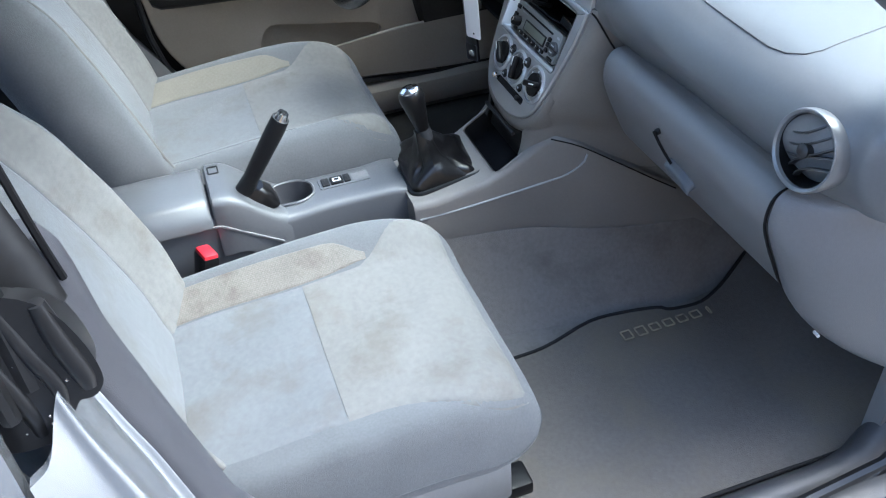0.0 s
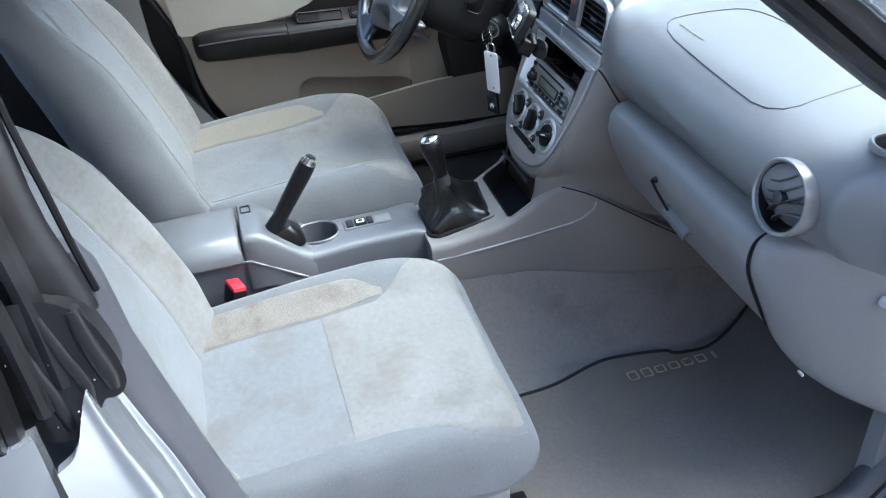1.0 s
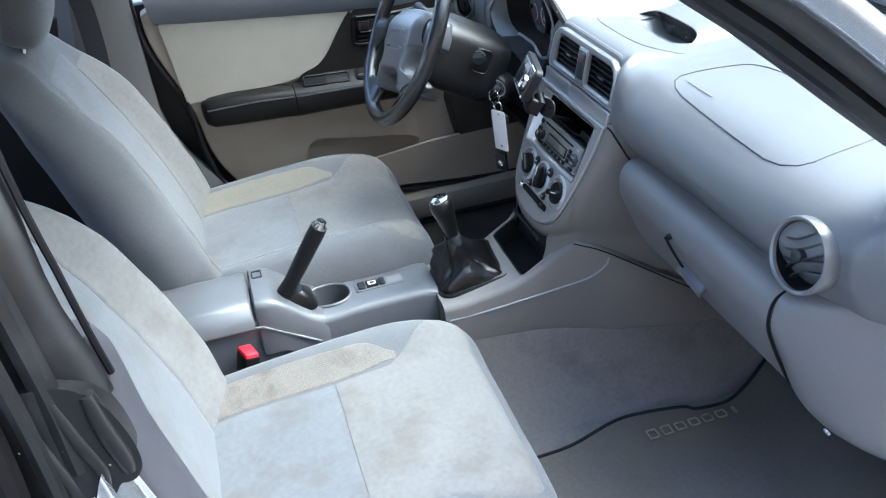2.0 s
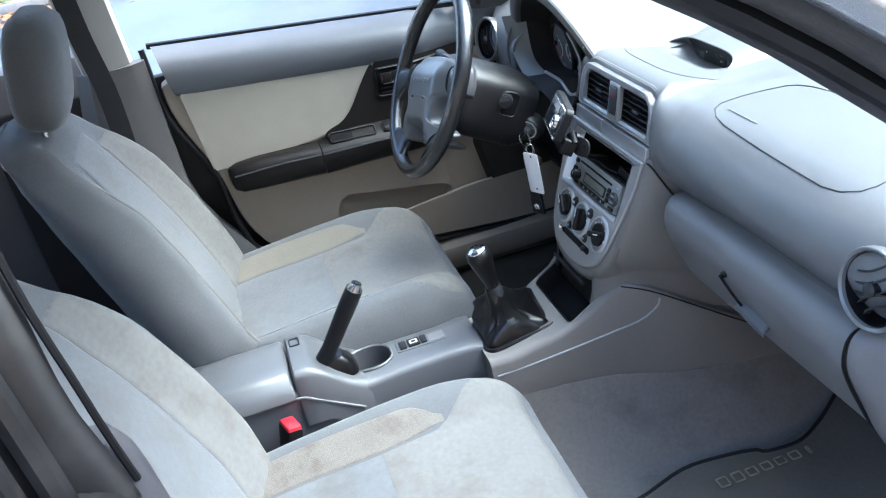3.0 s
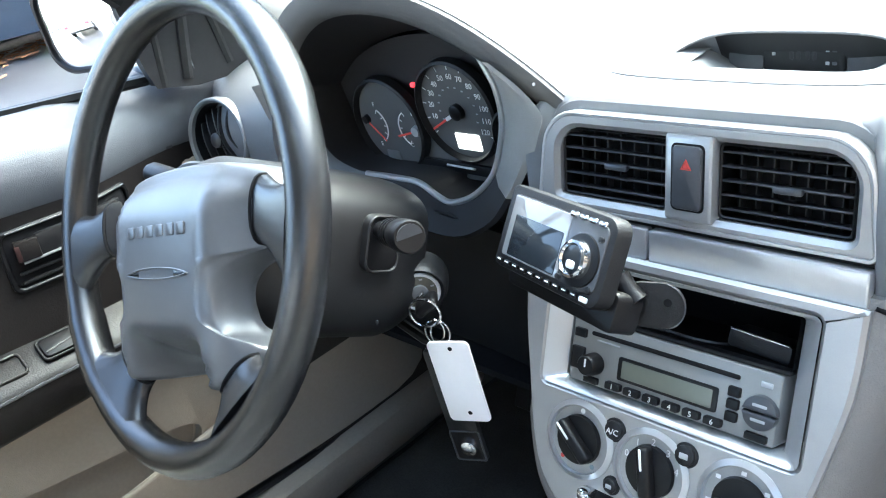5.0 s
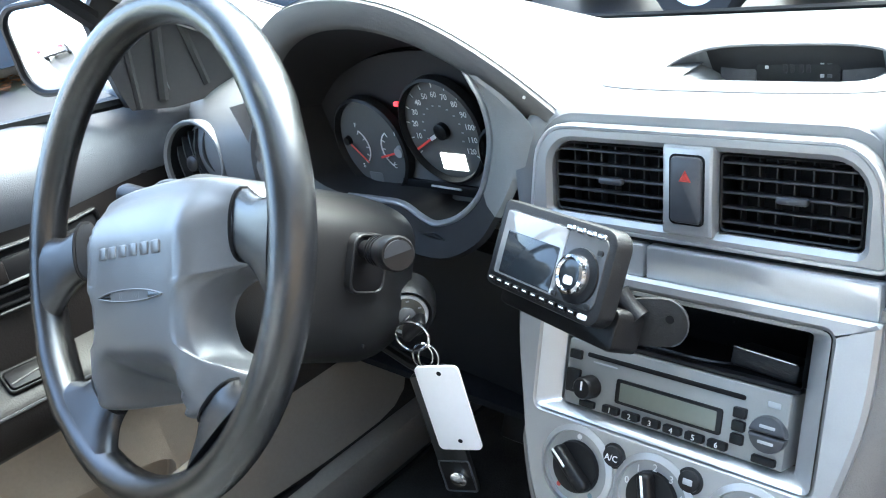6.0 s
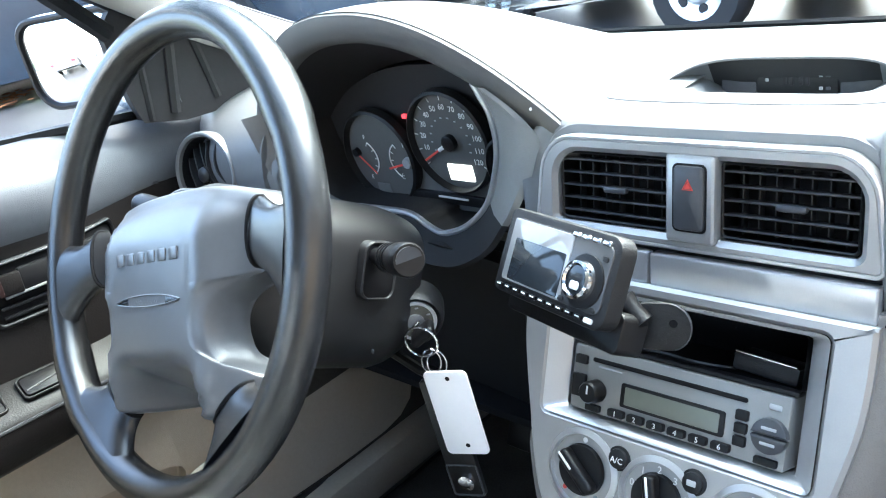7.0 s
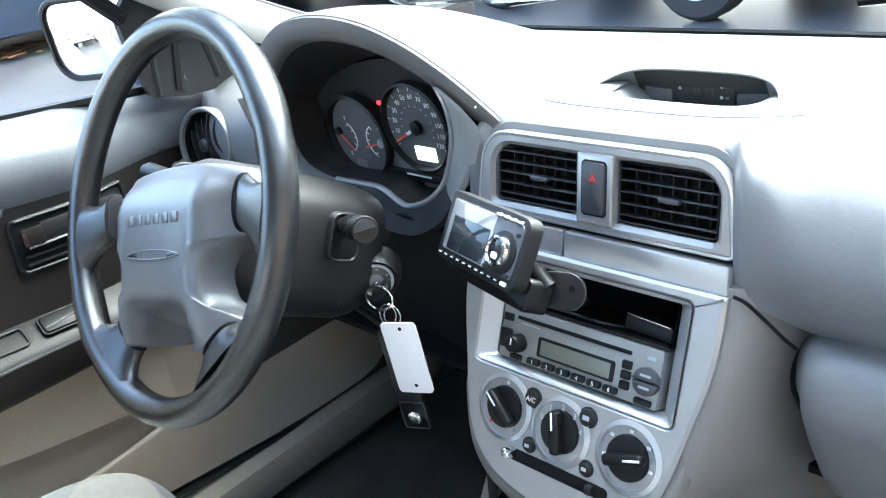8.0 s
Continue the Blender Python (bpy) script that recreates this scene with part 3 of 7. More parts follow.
# ---- dashboard ----
dash = thing("dashboard", (0, 1.25, 0.62), "blue-grey soft vinyl dashboard with silver centre fascia", "dashboard")
STATIONS = [
    (-0.77, [(1.36, .90), (1.25, .945), (1.15, .945), (1.08, .935), (1.04, .915), (1.03, .88), (1.03, .83), (1.05, .76)]),
    (-0.66, [(1.42, .92), (1.28, .935), (1.15, .945), (1.055, .938), (1.005, .915), (.982, .875), (.985, .83), (1.005, .76)]),
    (-0.556, [(1.45, .91), (1.30, .935), (1.15, .945), (1.055, .938), (1.008, .915), (.99, .875), (.99, .83), (1.005, .76)]),
    (-0.543, [(1.46, .908), (1.35, .925), (1.25, .93), (1.20, .93), (1.17, .925), (1.15, .915), (1.14, .90), (1.13, .87)]),
    (-0.19, [(1.46, .908), (1.35, .925), (1.25, .93), (1.20, .93), (1.17, .925), (1.15, .915), (1.14, .90), (1.13, .87)]),
    (-0.16, [(1.46, .908), (1.31, .930), (1.17, .932), (1.07, .947), (1.03, .938), (1.00, .915), (.992, .87), (.99, .83)]),
    (-0.145, [(1.46, .908), (1.31, .930), (1.16, .932), (1.07, .940), (1.03, .943), (1.003, .935), (.992, .88), (.990, .835)]),
    (-0.125, [(1.46, .908), (1.31, .930), (1.16, .933), (1.08, .944), (1.045, .950), (1.026, .949), (1.014, .943), (1.011, .937)]),
    (0.125, [(1.46, .908), (1.31, .930), (1.16, .933), (1.08, .944), (1.045, .950), (1.026, .949), (1.014, .943), (1.011, .937)]),
    (0.139, [(1.46, .908), (1.31, .930), (1.16, .932), (1.07, .941), (1.032, .943), (1.002, .936), (.984, .885), (.981, .828)]),
    (0.150, [(1.46, .908), (1.31, .930), (1.16, .932), (1.07, .940), (1.026, .938), (.994, .922), (.980, .870), (.982, .822)]),
    (0.20, [(1.46, .91), (1.30, .932), (1.16, .938), (1.055, .936), (1.012, .918), (.984, .880), (.982, .84), (1.006, .795)]),
    (0.40, [(1.45, .91), (1.30, .933), (1.15, .942), (1.05, .932), (1.005, .90), (.984, .86), (.986, .84), (1.008, .803)]),
    (0.66, [(1.42, .92), (1.28, .935), (1.15, .945), (1.055, .938), (1.005, .915), (.982, .875), (.986, .84), (1.008, .804)]),
    (0.72, [(1.38, .91), (1.26, .95), (1.15, .952), (1.07, .94), (1.025, .92), (1.005, .885), (1.008, .84), (1.03, .80)]),
    (0.775, [(1.34, .89), (1.23, .93), (1.15, .935), (1.09, .925), (1.06, .90), (1.05, .87), (1.06, .83), (1.08, .785)]),
]


def pad(x, s):
    """A point of the dashboard's skin: s runs from the windscreen down to the lower edge."""
    k = max(0, min(len(STATIONS) - 2, sum(1 for st in STATIONS if st[0] <= x) - 1))
    (xa, pa), (xb, pb) = STATIONS[k], STATIONS[k + 1]
    t = smooth(xa, xb, x)
    pts = [mixv((0, *a), (0, *b), t) for a, b in zip(pa, pb)]
    q = s * 7
    i = min(int(q), 6)
    f = q - i
    ext = [2 * pts[0] - pts[1], *pts, 2 * pts[-1] - pts[-2]]
    a, b, c, d = ext[i:i + 4]
    p = 0.5 * (2 * b + (c - a) * f + (2 * a - 5 * b + 4 * c - d) * f * f + (3 * b - a - 3 * c + d) * f ** 3)
    p.x = x
    return p


POD, PODX = 0.104, -0.010


def bowl_env(x):
    return smooth(0.0, 0.6, 1 - abs((x - PODX) / (POD * 0.97)))


def mouth_env(x):
    return max(0.0, 1 - abs((x - PODX) / POD) ** 3.6)


def skin_f(u, v):
    x = -0.77 + 1.545 * u
    p = pad(x, v)
    p.z -= 0.027 * bowl_env(x) * smooth(1.118, 1.186, p.y) * (1 - smooth(1.207, 1.228, p.y))
    return p


part("dash_skin", sheet(skin_f, 260, 110), PAD, dash, "blue-grey grained vinyl", angle=60)


def pad_at(x, y):
    """The skin's height where its top is at this y."""
    lo, hi = 0.0, 0.62
    for _ in range(24):
        mid = (lo + hi) / 2
        if pad(x, mid).y > y:
            lo = mid
        else:
            hi = mid
    return pad(x, lo)


# passenger airbag cover: a lid with a fine groove round it
AIR = soften([(0.225, 1.035), (0.40, 1.030), (0.575, 1.022), (0.572, 1.12), (0.555, 1.20), (0.40, 1.205), (0.24, 1.20), (0.225, 1.12)], 2)
bm = tube([pad_at(x, y) + Vector((0, 0, 0.0005)) for x, y in AIR], 0.0011, 6, closed=True)
part("airbag_seam", bm, SCUFF, dash, "fine dark seam round the airbag cover")
bm = bmesh.new()
for k in range(9):
    p = pad_at(0.255 + 0.008 * k, 1.062)
    block(Matrix.Translation(p + Vector((0, 0, 0.001))) @ pose(0, 0, 0, -12), 0.005, 0.004, 0.0008, 0.0003, 1, bm)
part("embossed_mark", bm, LOWER, dash, "small embossed marking")

# clock pod on the dash top: a raised hood with a dark lens-shaped mouth
def hood_f(u, v):
    x = PODX - POD + 2 * POD * u
    y = 1.188 + 0.19 * v - 0.030 * abs(2 * u - 1) ** 8 * (1 - v)
    lift = 0.0165 * mouth_env(x) ** 0.7 * (1 - smooth(0.05, 1.0, v))
    return pad_at(x, y) + Vector((0, 0, lift - 0.0008))


def mouth_f(u, v):
    x = PODX - POD * 0.995 + 2 * POD * 0.995 * u
    foot = pad_at(x, 1.203 - 0.030 * abs(2 * u - 1) ** 8) + Vector((0, 0, -0.003 - 0.027 * bowl_env(x)))
    head = hood_f((x - PODX + POD) / (2 * POD), 0) + Vector((0, 0.004, -0.0016))
    return mixv(foot, head, v)


part("hood_lip", tube([hood_f(k / 40, 0) + Vector((0, 0.001, -0.0008)) for k in range(41)], 0.0016, 6), LOWER, dash, "thin rolled lip of the clock hood")
part("clock_hood", sheet(hood_f, 40, 12), PAD, dash, "raised vinyl hood over the clock", angle=60)
for u0 in (0.0, 0.86):
    part("mouth_cove", sheet(lambda u, v: mouth_f(u0 + 0.14 * u, v), 12, 6, 0.004, (0, 1, 0)), PAD, dash, "vinyl cove at the end of the clock mouth", angle=60)
clock_bed = part("clock_mouth", sheet(lambda u, v: mouth_f(0.14 + 0.72 * u, v), 40, 6, 0.004, (0, 1, 0)), DARK, dash, "dark lens-shaped mouth of the clock pod")
MC = basis((PODX + 0.004, 1.1985, 0.9235), (1, 0, 0), (0, 0.10, 1))
part("clock_window", plate(rrect(0.072, 0.031, 0.002), MC, -0.008, 0.002), BLACK, clock_bed, "black clock window")
for s in (-1, 1):
    part("mouth_panel", plate(rrect(0.034, 0.030, 0.003, 3, s * 0.0535, 0.0), MC, -0.008, 0.0005), SCUFF, clock_bed, "dark grey panel beside the clock")
for u, v, w in ((-0.026, 0.001, 0.003), (0.0215, 0.005, 0.0032), (0.0275, 0.005, 0.004), (0.0215, -0.006, 0.0032), (0.0275, -0.006, 0.004)):
    part("clock_print", plate(rrect(w, 0.0028, 0.0003, 1, u, v), MC, 0.0015, 0.0026, 0.0001), FAINT if u < 0.025 else GUNMETAL, clock_bed, "small grey print")
for k in range(4):
    part("clock_digit", plate(rrect(0.0038, 0.0075, 0.001, 1, -0.010 + 0.006 * k + (0.002 if k > 1 else 0), 0.0), MC, 0.0015, 0.0024, 0.0001), DARK, clock_bed, "unlit clock digit")
part("pod_seam", tube([pad_at(PODX + 0.150 * math.copysign(abs(math.cos(a)) ** 0.6, math.cos(a)), 1.150 + 0.088 * math.sin(a)) + Vector((0, 0, 0.0005)) for a in [math.pi + math.pi * k / 30 for k in range(3, 28)]], 0.0011, 6), LOWER, dash, "fine seam round the clock pod")
# defroster slot along the windscreen
part("windscreen_edge", tube([pad(x, 0.0) + Vector((0, 0.004, 0.002)) for x in [-0.7 + 1.4 * k / 30 for k in range(31)]], 0.0045, 6), BLACK, dash, "black edge along the windscreen")


def round_vent(parent, c, u, v, r, turn=0.0):
    """A round air outlet with a satin ring, a dark throat, curved vanes and a hub."""
    m = basis(c, u, v)
    v0 = part("vent", lathe([(r * 0.92, -0.03), (r * 1.0, -0.008), (r * 1.0, 0.0005), (r * 0.985, 0.003), (r * 0.955, 0.0035), (r * 0.895, 0.0015), (r * 0.875, -0.004)], m, 44, cap=False), RINGGREY, parent, "round air vent with a satin grey ring")
    part("throat", lathe([(r * 0.78, -0.030), (r * 0.60, -0.037), (0.001, -0.038)], m, 32), DEEPBLACK, v0, "black throat")
    part("barrel", lathe([(r * 0.877, -0.003), (r * 0.855, -0.010), (r * 0.83, -0.020), (r * 0.74, -0.032)], m, 36, cap=False), BLACK, v0)
    mt = m @ pose(0, 0, 0, 0, 0, turn)
    for k in (-2, -1, 0, 1, 2):
        h = math.sqrt(max(0.0, 0.70 - (k * 0.27) ** 2)) * r * 0.90
        pts = [mt @ Vector((k * r * 0.27 + 0.006 * math.cos(math.pi * t / 2) * (1 if k <= 0 else -1), h * t, -0.002 - 0.011 * t * t)) for t in [-1 + j / 6 for j in range(13)]]
        vane = [[p + mt.to_3x3() @ Vector((0.0010, 0, 0.004)), p + mt.to_3x3() @ Vector((-0.0010, 0, 0.004)), p + mt.to_3x3() @ Vector((-0.0014, 0, -0.006)), p + mt.to_3x3() @ Vector((0.0014, 0, -0.006))] for p in pts]
        part("vane", loft(vane), SLAT, v0)
    part("hub", lathe([(0.001, -0.01), (r * 0.19, -0.008), (r * 0.18, 0.004), (r * 0.10, 0.007), (0.001, 0.007)], m, 18), SLAT, v0)
    return v0


round_vent(dash, (0.664, 0.9775, 0.868), (1, 0.02, 0), (0, 0.22, 0.97), 0.0495, -58)
round_vent(dash, (-0.664, 0.975, 0.868), (0.975, 0.20, 0), (0, 0.22, 0.97), 0.054, 20)
p = pad_at(0.715, 1.09)
m = basis(p + Vector((0, 0, 0.001)), (0, 1, 0), (-1, 0, 0.15))
dv = part("demister", rim(rrect(0.075, 0.04, 0.019), rrect(0.062, 0.028, 0.013), m, -0.004, 0.004, 0.002), RINGGREY, dash, "oval side demister outlet")
part("demister_grille", plate(rrect(0.064, 0.03, 0.014), m, -0.006, 0.0005), DEEPBLACK, dv, "black grille")

# lower dash on the right: glovebox and the end panel
glove = thing("glovebox", (0.41, 1.02, 0.61), "closed grey glovebox with a recessed pull handle", "glovebox")


def glove_f(u, v):
    x = 0.175 + 0.463 * u
    prof = spline([(0, 1.012, 0.796), (0, 0.985, 0.797), (0, 0.968, 0.783), (0, 0.964, 0.75), (0, 0.975, 0.715), (0, 0.99, 0.68), (0, 1.012, 0.635), (0, 1.035, 0.612), (0, 1.07, 0.605)], 25)
    p = prof[min(24, round(v * 24))].copy()
    e = 1 - smooth(0, 0.09, u)
    p.y += 0.05 * e * e
    p.z += (0.70 - p.z) * 0.25 * e * e
    p.x = x
    return p


part("lid", sheet(glove_f, 40, 24, 0.02, (0, 1, 0)), LOWER, glove, "dark blue-grey grained lid", angle=60)
mg = basis((0.445, 0.978, 0.702), (1, 0, 0), (0, -0.36, 0.93))
# black crescent laid on the lid as the handle recess's shadow line
hd = part("pull_handle", tube([mg @ Vector((u, v, 0.005)) for u, v in ((-0.058, 0.052), (-0.053, 0.036), (-0.044, 0.020), (-0.030, 0.004))], 0.0024, 6), DEEPBLACK, glove, "black line drawn as the shadow in the pull handle's recess")
LEDGE = [(-0.044, 0.004), (-0.040, -0.006), (-0.016, -0.018), (0.014, -0.026), (0.018, -0.014), (-0.006, -0.002)]
part("finger_ledge", loft([[mg @ Vector((u, v + dv, h)) for u, v in soften(LEDGE[::-1], 2)] for h, dv in ((-0.010, 0.004), (0.006, 0.001), (0.010, -0.001), (0.0115, -0.004))]), DOORTOP, hd, "upturned finger ledge")
part("lid_gap", tube([glove_f(u, v) + Vector((0, -0.001, 0)) for u, v in [(0.0, 1 - 0.05 * k) for k in range(20)]], 0.004, 6), DEEPBLACK, glove, "dark gap round the lid")
part("lid_gap", tube([glove_f(1.0, 0.04 * k) + Vector((0.0025, 0.0, 0)) for k in range(25)], 0.0022, 6), DEEPBLACK, glove, "dark gap round the lid")
part("lock", lathe([(0.005, -0.004), (0.005, 0.004), (0.003, 0.005), (0.001, 0.005)], basis((0.385, 0.9635, 0.746), (1, 0, 0), (0, -0.2, 0.98)), 14), BLACK, glove, "small black lock")


def end_f(u, v):
    x = 0.643 + 0.095 * u
    prof = spline([(0, 1.012, 0.798), (0, 0.987, 0.799), (0, 0.971, 0.785), (0, 0.967, 0.75), (0, 0.978, 0.715), (0, 0.993, 0.68), (0, 1.012, 0.635), (0, 1.035, 0.612), (0, 1.07, 0.605)], 25)
    p = prof[min(24, round(v * 24))].copy()
    p.y += 0.15 * u ** 1.9
    p.z -= 0.015 * u + 0.13 * u * v
    p.x = x
    return p


part("end_panel", sheet(end_f, 14, 24, 0.03, (0, 1, 0)), LOWER, dash, "dark blue-grey end panel", angle=60)
# underside sheets: the shade below the dash is put into their colour
part("under_panel", sheet(lambda u, v: Vector((0.16 + 0.49 * u, 1.072 + 0.41 * v, 0.60 - 0.02 * v)), 4, 4, 0.01), DEEPBLACK, dash, "underside, near-black for shade")
part("trim_cap", lathe([(0.0085, -0.004), (0.008, 0.002), (0.006, 0.003), (0.001, 0.003)], basis((0.742, 1.105, 0.722), (0.8, 0.6, 0), (0, 0, 1)), 18), FAINT, dash, "small round trim cap")
bm = block(basis((0.70, 1.035, 0.585), (1, 0, 0), (0, -0.4, 0.9)), 0.010, 0.006, 0.004, 0.001)
part("under_panel", sheet(lambda u, v: Vector((-0.76 + 0.60 * u, 1.06 + 0.42 * v, 0.565 - 0.02 * v)), 4, 4, 0.01), DEEPBLACK, dash, "underside, near-black for shade")
part("screw_cap", bm, FAINT, dash)

# cheeks beside the centre fascia
FASCIA = [(0.160, .141), (0.12, .141), (0.087, .138), (0.04, .128), (0.0, .119), (-0.030, .109), (-0.050, .096), (-0.066, .076), (-0.076, .050), (-0.0805, .025), (-0.082, 0.0)]
FASCIA = [(p.x, p.y) for p in spline([(v, w, 0) for v, w in FASCIA], 41)]
ML = basis((0, 0.905, 0.687), (1, 0, 0), (0, 0.409, 0.913))
MU = basis((0, 1.0, 0.90), (1, 0, 0), (0, 0.2, 0.98))


def half_width(v):
    for (va, wa), (vb, wb) in zip(FASCIA, FASCIA[1:]):
        if vb <= v <= va:
            return wa + (wb - wa) * (va - v) / (va - vb)
    return 0.0 if v < -0.08 else 0.141


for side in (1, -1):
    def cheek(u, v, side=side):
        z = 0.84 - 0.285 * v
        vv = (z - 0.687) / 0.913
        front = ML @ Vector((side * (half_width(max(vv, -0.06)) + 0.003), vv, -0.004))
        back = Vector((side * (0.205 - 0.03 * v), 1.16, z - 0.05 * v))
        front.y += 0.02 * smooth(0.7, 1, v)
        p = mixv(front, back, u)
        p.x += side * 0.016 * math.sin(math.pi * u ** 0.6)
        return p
    # same plastic both sides; the driver's cheek has its shade in the colour
    part("cheek", sheet(cheek, 16, 20, 0.012, (-side, 0, 0)), CHEEK if side > 0 else DARK, dash, "grey plastic side of the centre stack, shade-darkened on the driver side", angle=60)
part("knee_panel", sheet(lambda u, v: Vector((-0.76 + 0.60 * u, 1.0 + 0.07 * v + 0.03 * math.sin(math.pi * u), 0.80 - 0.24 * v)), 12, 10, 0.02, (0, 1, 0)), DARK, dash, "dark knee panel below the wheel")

part("cheek_seam", tube(spline([(0.1425, 0.974, 0.833), (0.152, 0.978, 0.827), (0.166, 0.986, 0.808), (0.176, 0.993, 0.792), (0.184, 0.998, 0.782)], 12), 0.0016, 6), DEEPBLACK, dash, "fine seam above the cheek")

# ---- centre fascia ----
fas = thing("centre_fascia", (0, 0.9, 0.62), "silver painted centre fascia with vents and dials", "dash fascia")


def flare(loop, k):
    return [(u * (1 - k * (v + 0.042) / 0.08), v) for u, v in loop]


outer = flare(rrect(0.282, 0.082, (0.030, 0.030, 0.008, 0.008), 6, 0.0, -0.002), 0.07)
inner = rrect(0.242, 0.058, (0.022, 0.022, 0.005, 0.005), 6, 0.0025, -0.003)
part("frame_bed", rim(inset(outer, -0.010), inset(outer, 0.004), MU, -0.04, -0.003, 0.003), PAD, fas, "vinyl bed behind the vent frame")
bez = part("vent_frame", rim(outer, inner, MU, -0.02, 0.010, 0.004), SILVER, fas, "silver frame round the two centre vents")
part("frame_edge", tube([MU @ Vector((u, v, 0.0085)) for u, v in inset(outer, 0.0016)], 0.0020, 6, closed=True), SATIN, bez, "bright edge of the vent frame")
part("vent_pillar", plate(rrect(0.040, 0.066, 0.003, 4, 0.004, -0.003), MU, -0.015, 0.012, 0.003), SILVER, bez)
part("button_joint", plate(rrect(0.0275, 0.051, 0.0045, 4, 0.004, -0.002), MU, 0.0, 0.0124, 0.0003), DEEPBLACK, bez, "dark joint round the button")
hz = part("hazard_button", plate(rrect(0.0245, 0.048, 0.004, 4, 0.004, -0.002), MU, 0.0, 0.0145, 0.002), GUNMETAL, fas, "dark grey hazard light button")
tri = [(0.004, 0.0125), (-0.0005, 0.0045), (0.0085, 0.0045)]
part("warning_triangle", rim(tri[::1], inset(tri, 0.0012), MU, 0.0138, 0.0152, 0.0001), REDMARK, hz, "red triangle")
part("triangle_fill", plate(inset(tri, 0.002), MU, 0.0138, 0.0150, 0.0001), REDMARK, hz)
part("vent_cavity", plate(rrect(0.240, 0.056, 0.005, 4, 0.0025, -0.003), MU, -0.05, -0.024), DEEPBLACK, bez, "black vent cavity")
for u0, u1 in ((-0.1165, -0.0165), (0.0245, 0.1215)):
    ve = part("vent", rim(rrect(u1 - u0, 0.056, 0.004, 4, (u0 + u1) / 2, -0.003), rrect(u1 - u0 - 0.004, 0.052, 0.003, 4, (u0 + u1) / 2, -0.003), MU, -0.02, 0.004, 0.001), BLACK, fas, "black rectangular air vent")
    for k in range(5):
        v = 0.0180 - 0.0105 * k
        part("slat", block(MU @ pose((u0 + u1) / 2, v, -0.002, -6), u1 - u0 - 0.003, 0.0020, 0.011, 0.0007, 1), SLAT, ve)
    for k in range(7):
        m = MU @ pose(u0 + 0.012 + (u1 - u0 - 0.024) * k / 6, -0.003, -0.0095)
        part("vane", block(m, 0.0013, 0.052, 0.008, 0.0004, 1), SLAT, ve)
    part("tab", block(MU @ pose((u0 + u1) / 2 + 0.004, -0.0030, 0.006), 0.021, 0.0055, 0.006, 0.002), GUNMETAL, ve, "grey thumb tab")
for u0, u1 in ((-0.141, -0.0305), (-0.0285, 0.1375)):
    part("trim_strip", plate(rrect(u1 - u0, 0.0255, 0.002, 3, (u0 + u1) / 2, -0.0600), MU, -0.02, 0.013, 0.002), SATIN, fas, "satin silver trim strip")
part("strip_gap", plate(rrect(0.280, 0.036, 0.002, 3, -0.001, -0.060), MU, -0.03, 0.004), DEEPBLACK, fas, "dark joint round the trim strip")
mk = bmesh.new()
plate(rrect(0.005, 0.0012, 0.0003, 1, 0.06, -0.056), MU, 0.0115, 0.0125, 0.0001, mk)
plate(rrect(0.004, 0.004, 0.0003, 1, 0.06, -0.061), MU, 0.0115, 0.0124, 0.0001, mk)
part("embossed_mark", mk, FAINT, fas)

out = [(w, v) for v, w in FASCIA] + [(-w, v) for v, w in reversed(FASCIA)]
open_out, open_in = rrect(0.226, 0.110, 0.006, 4, 0, 0.094), rrect(0.194, 0.0985, 0.003, 4, 0, 0.09475)
cen = (0.0, 0.09)
angles = sorted({round(math.atan2(v - cen[1], u - cen[0]) % (2 * math.pi), 5) for u, v in out + open_out} | {round(2 * math.pi * k / 60, 5) for k in range(60)})
lo, li = radial(out, cen, angles), radial(open_out, cen, angles)
part("fascia_plate", rim(lo, li, ML, -0.02, 0.004, 0.003), SILVER, fas, "silver fascia plate")
ri = radial(open_in, cen, angles)
rings = [[ML @ Vector((u, v, h)) for u, v in lp] for lp, h in ((li, 0.0035), (inset(li, 0.003), 0.0015), (ri, -0.010), (ri, -0.03))]
part("radio_surround", loft(rings, cap=False), SATIN, fas, "bevelled silver radio surround")

pk = part("pocket", loft([[ML @ Vector((u, v, h)) for u, v in rrect(0.188, 0.040, 0.003, 3, 0, 0.1235)] for h in (-0.009, -0.10)] + [[ML @ Vector((u, v, -0.10)) for u, v in rrect(0.002, 0.002, 0.0005, 3, 0, 0.1235)]], cap=False), DEEPBLACK, fas, "empty black storage slot")
part("pocket_lip", block(ML @ pose(0, 0.1025, -0.012), 0.188, 0.0035, 0.012, 0.001), BLACK, fas)
bx = thing("small_black_box", (0.06, 0.95, 0.78), "small black plastic box lying in the dash slot", "box")
part("box_body", block(ML @ pose(0.062, 0.1125, -0.035, 0, 0, -4), 0.05, 0.014, 0.03, 0.003), DARK, bx)
part("box_edge", block(ML @ pose(0.062, 0.1195, -0.021, 0, 0, -4), 0.046, 0.0016, 0.003, 0.0006), CHROME, bx, "shiny edge")
cb = thing("black_cable", (0, 0.94, 0.77), "thin black cable lying in the dash slot", "cable")
part("cord", tube(spline([ML @ Vector(q) for q in ((-0.075, 0.112, -0.05), (-0.05, 0.1075, -0.015), (-0.01, 0.1075, -0.011), (0.02, 0.107, -0.012), (0.04, 0.1065, -0.03), (0.045, 0.107, -0.07))], 24), 0.0016, 6), BLACK, cb)

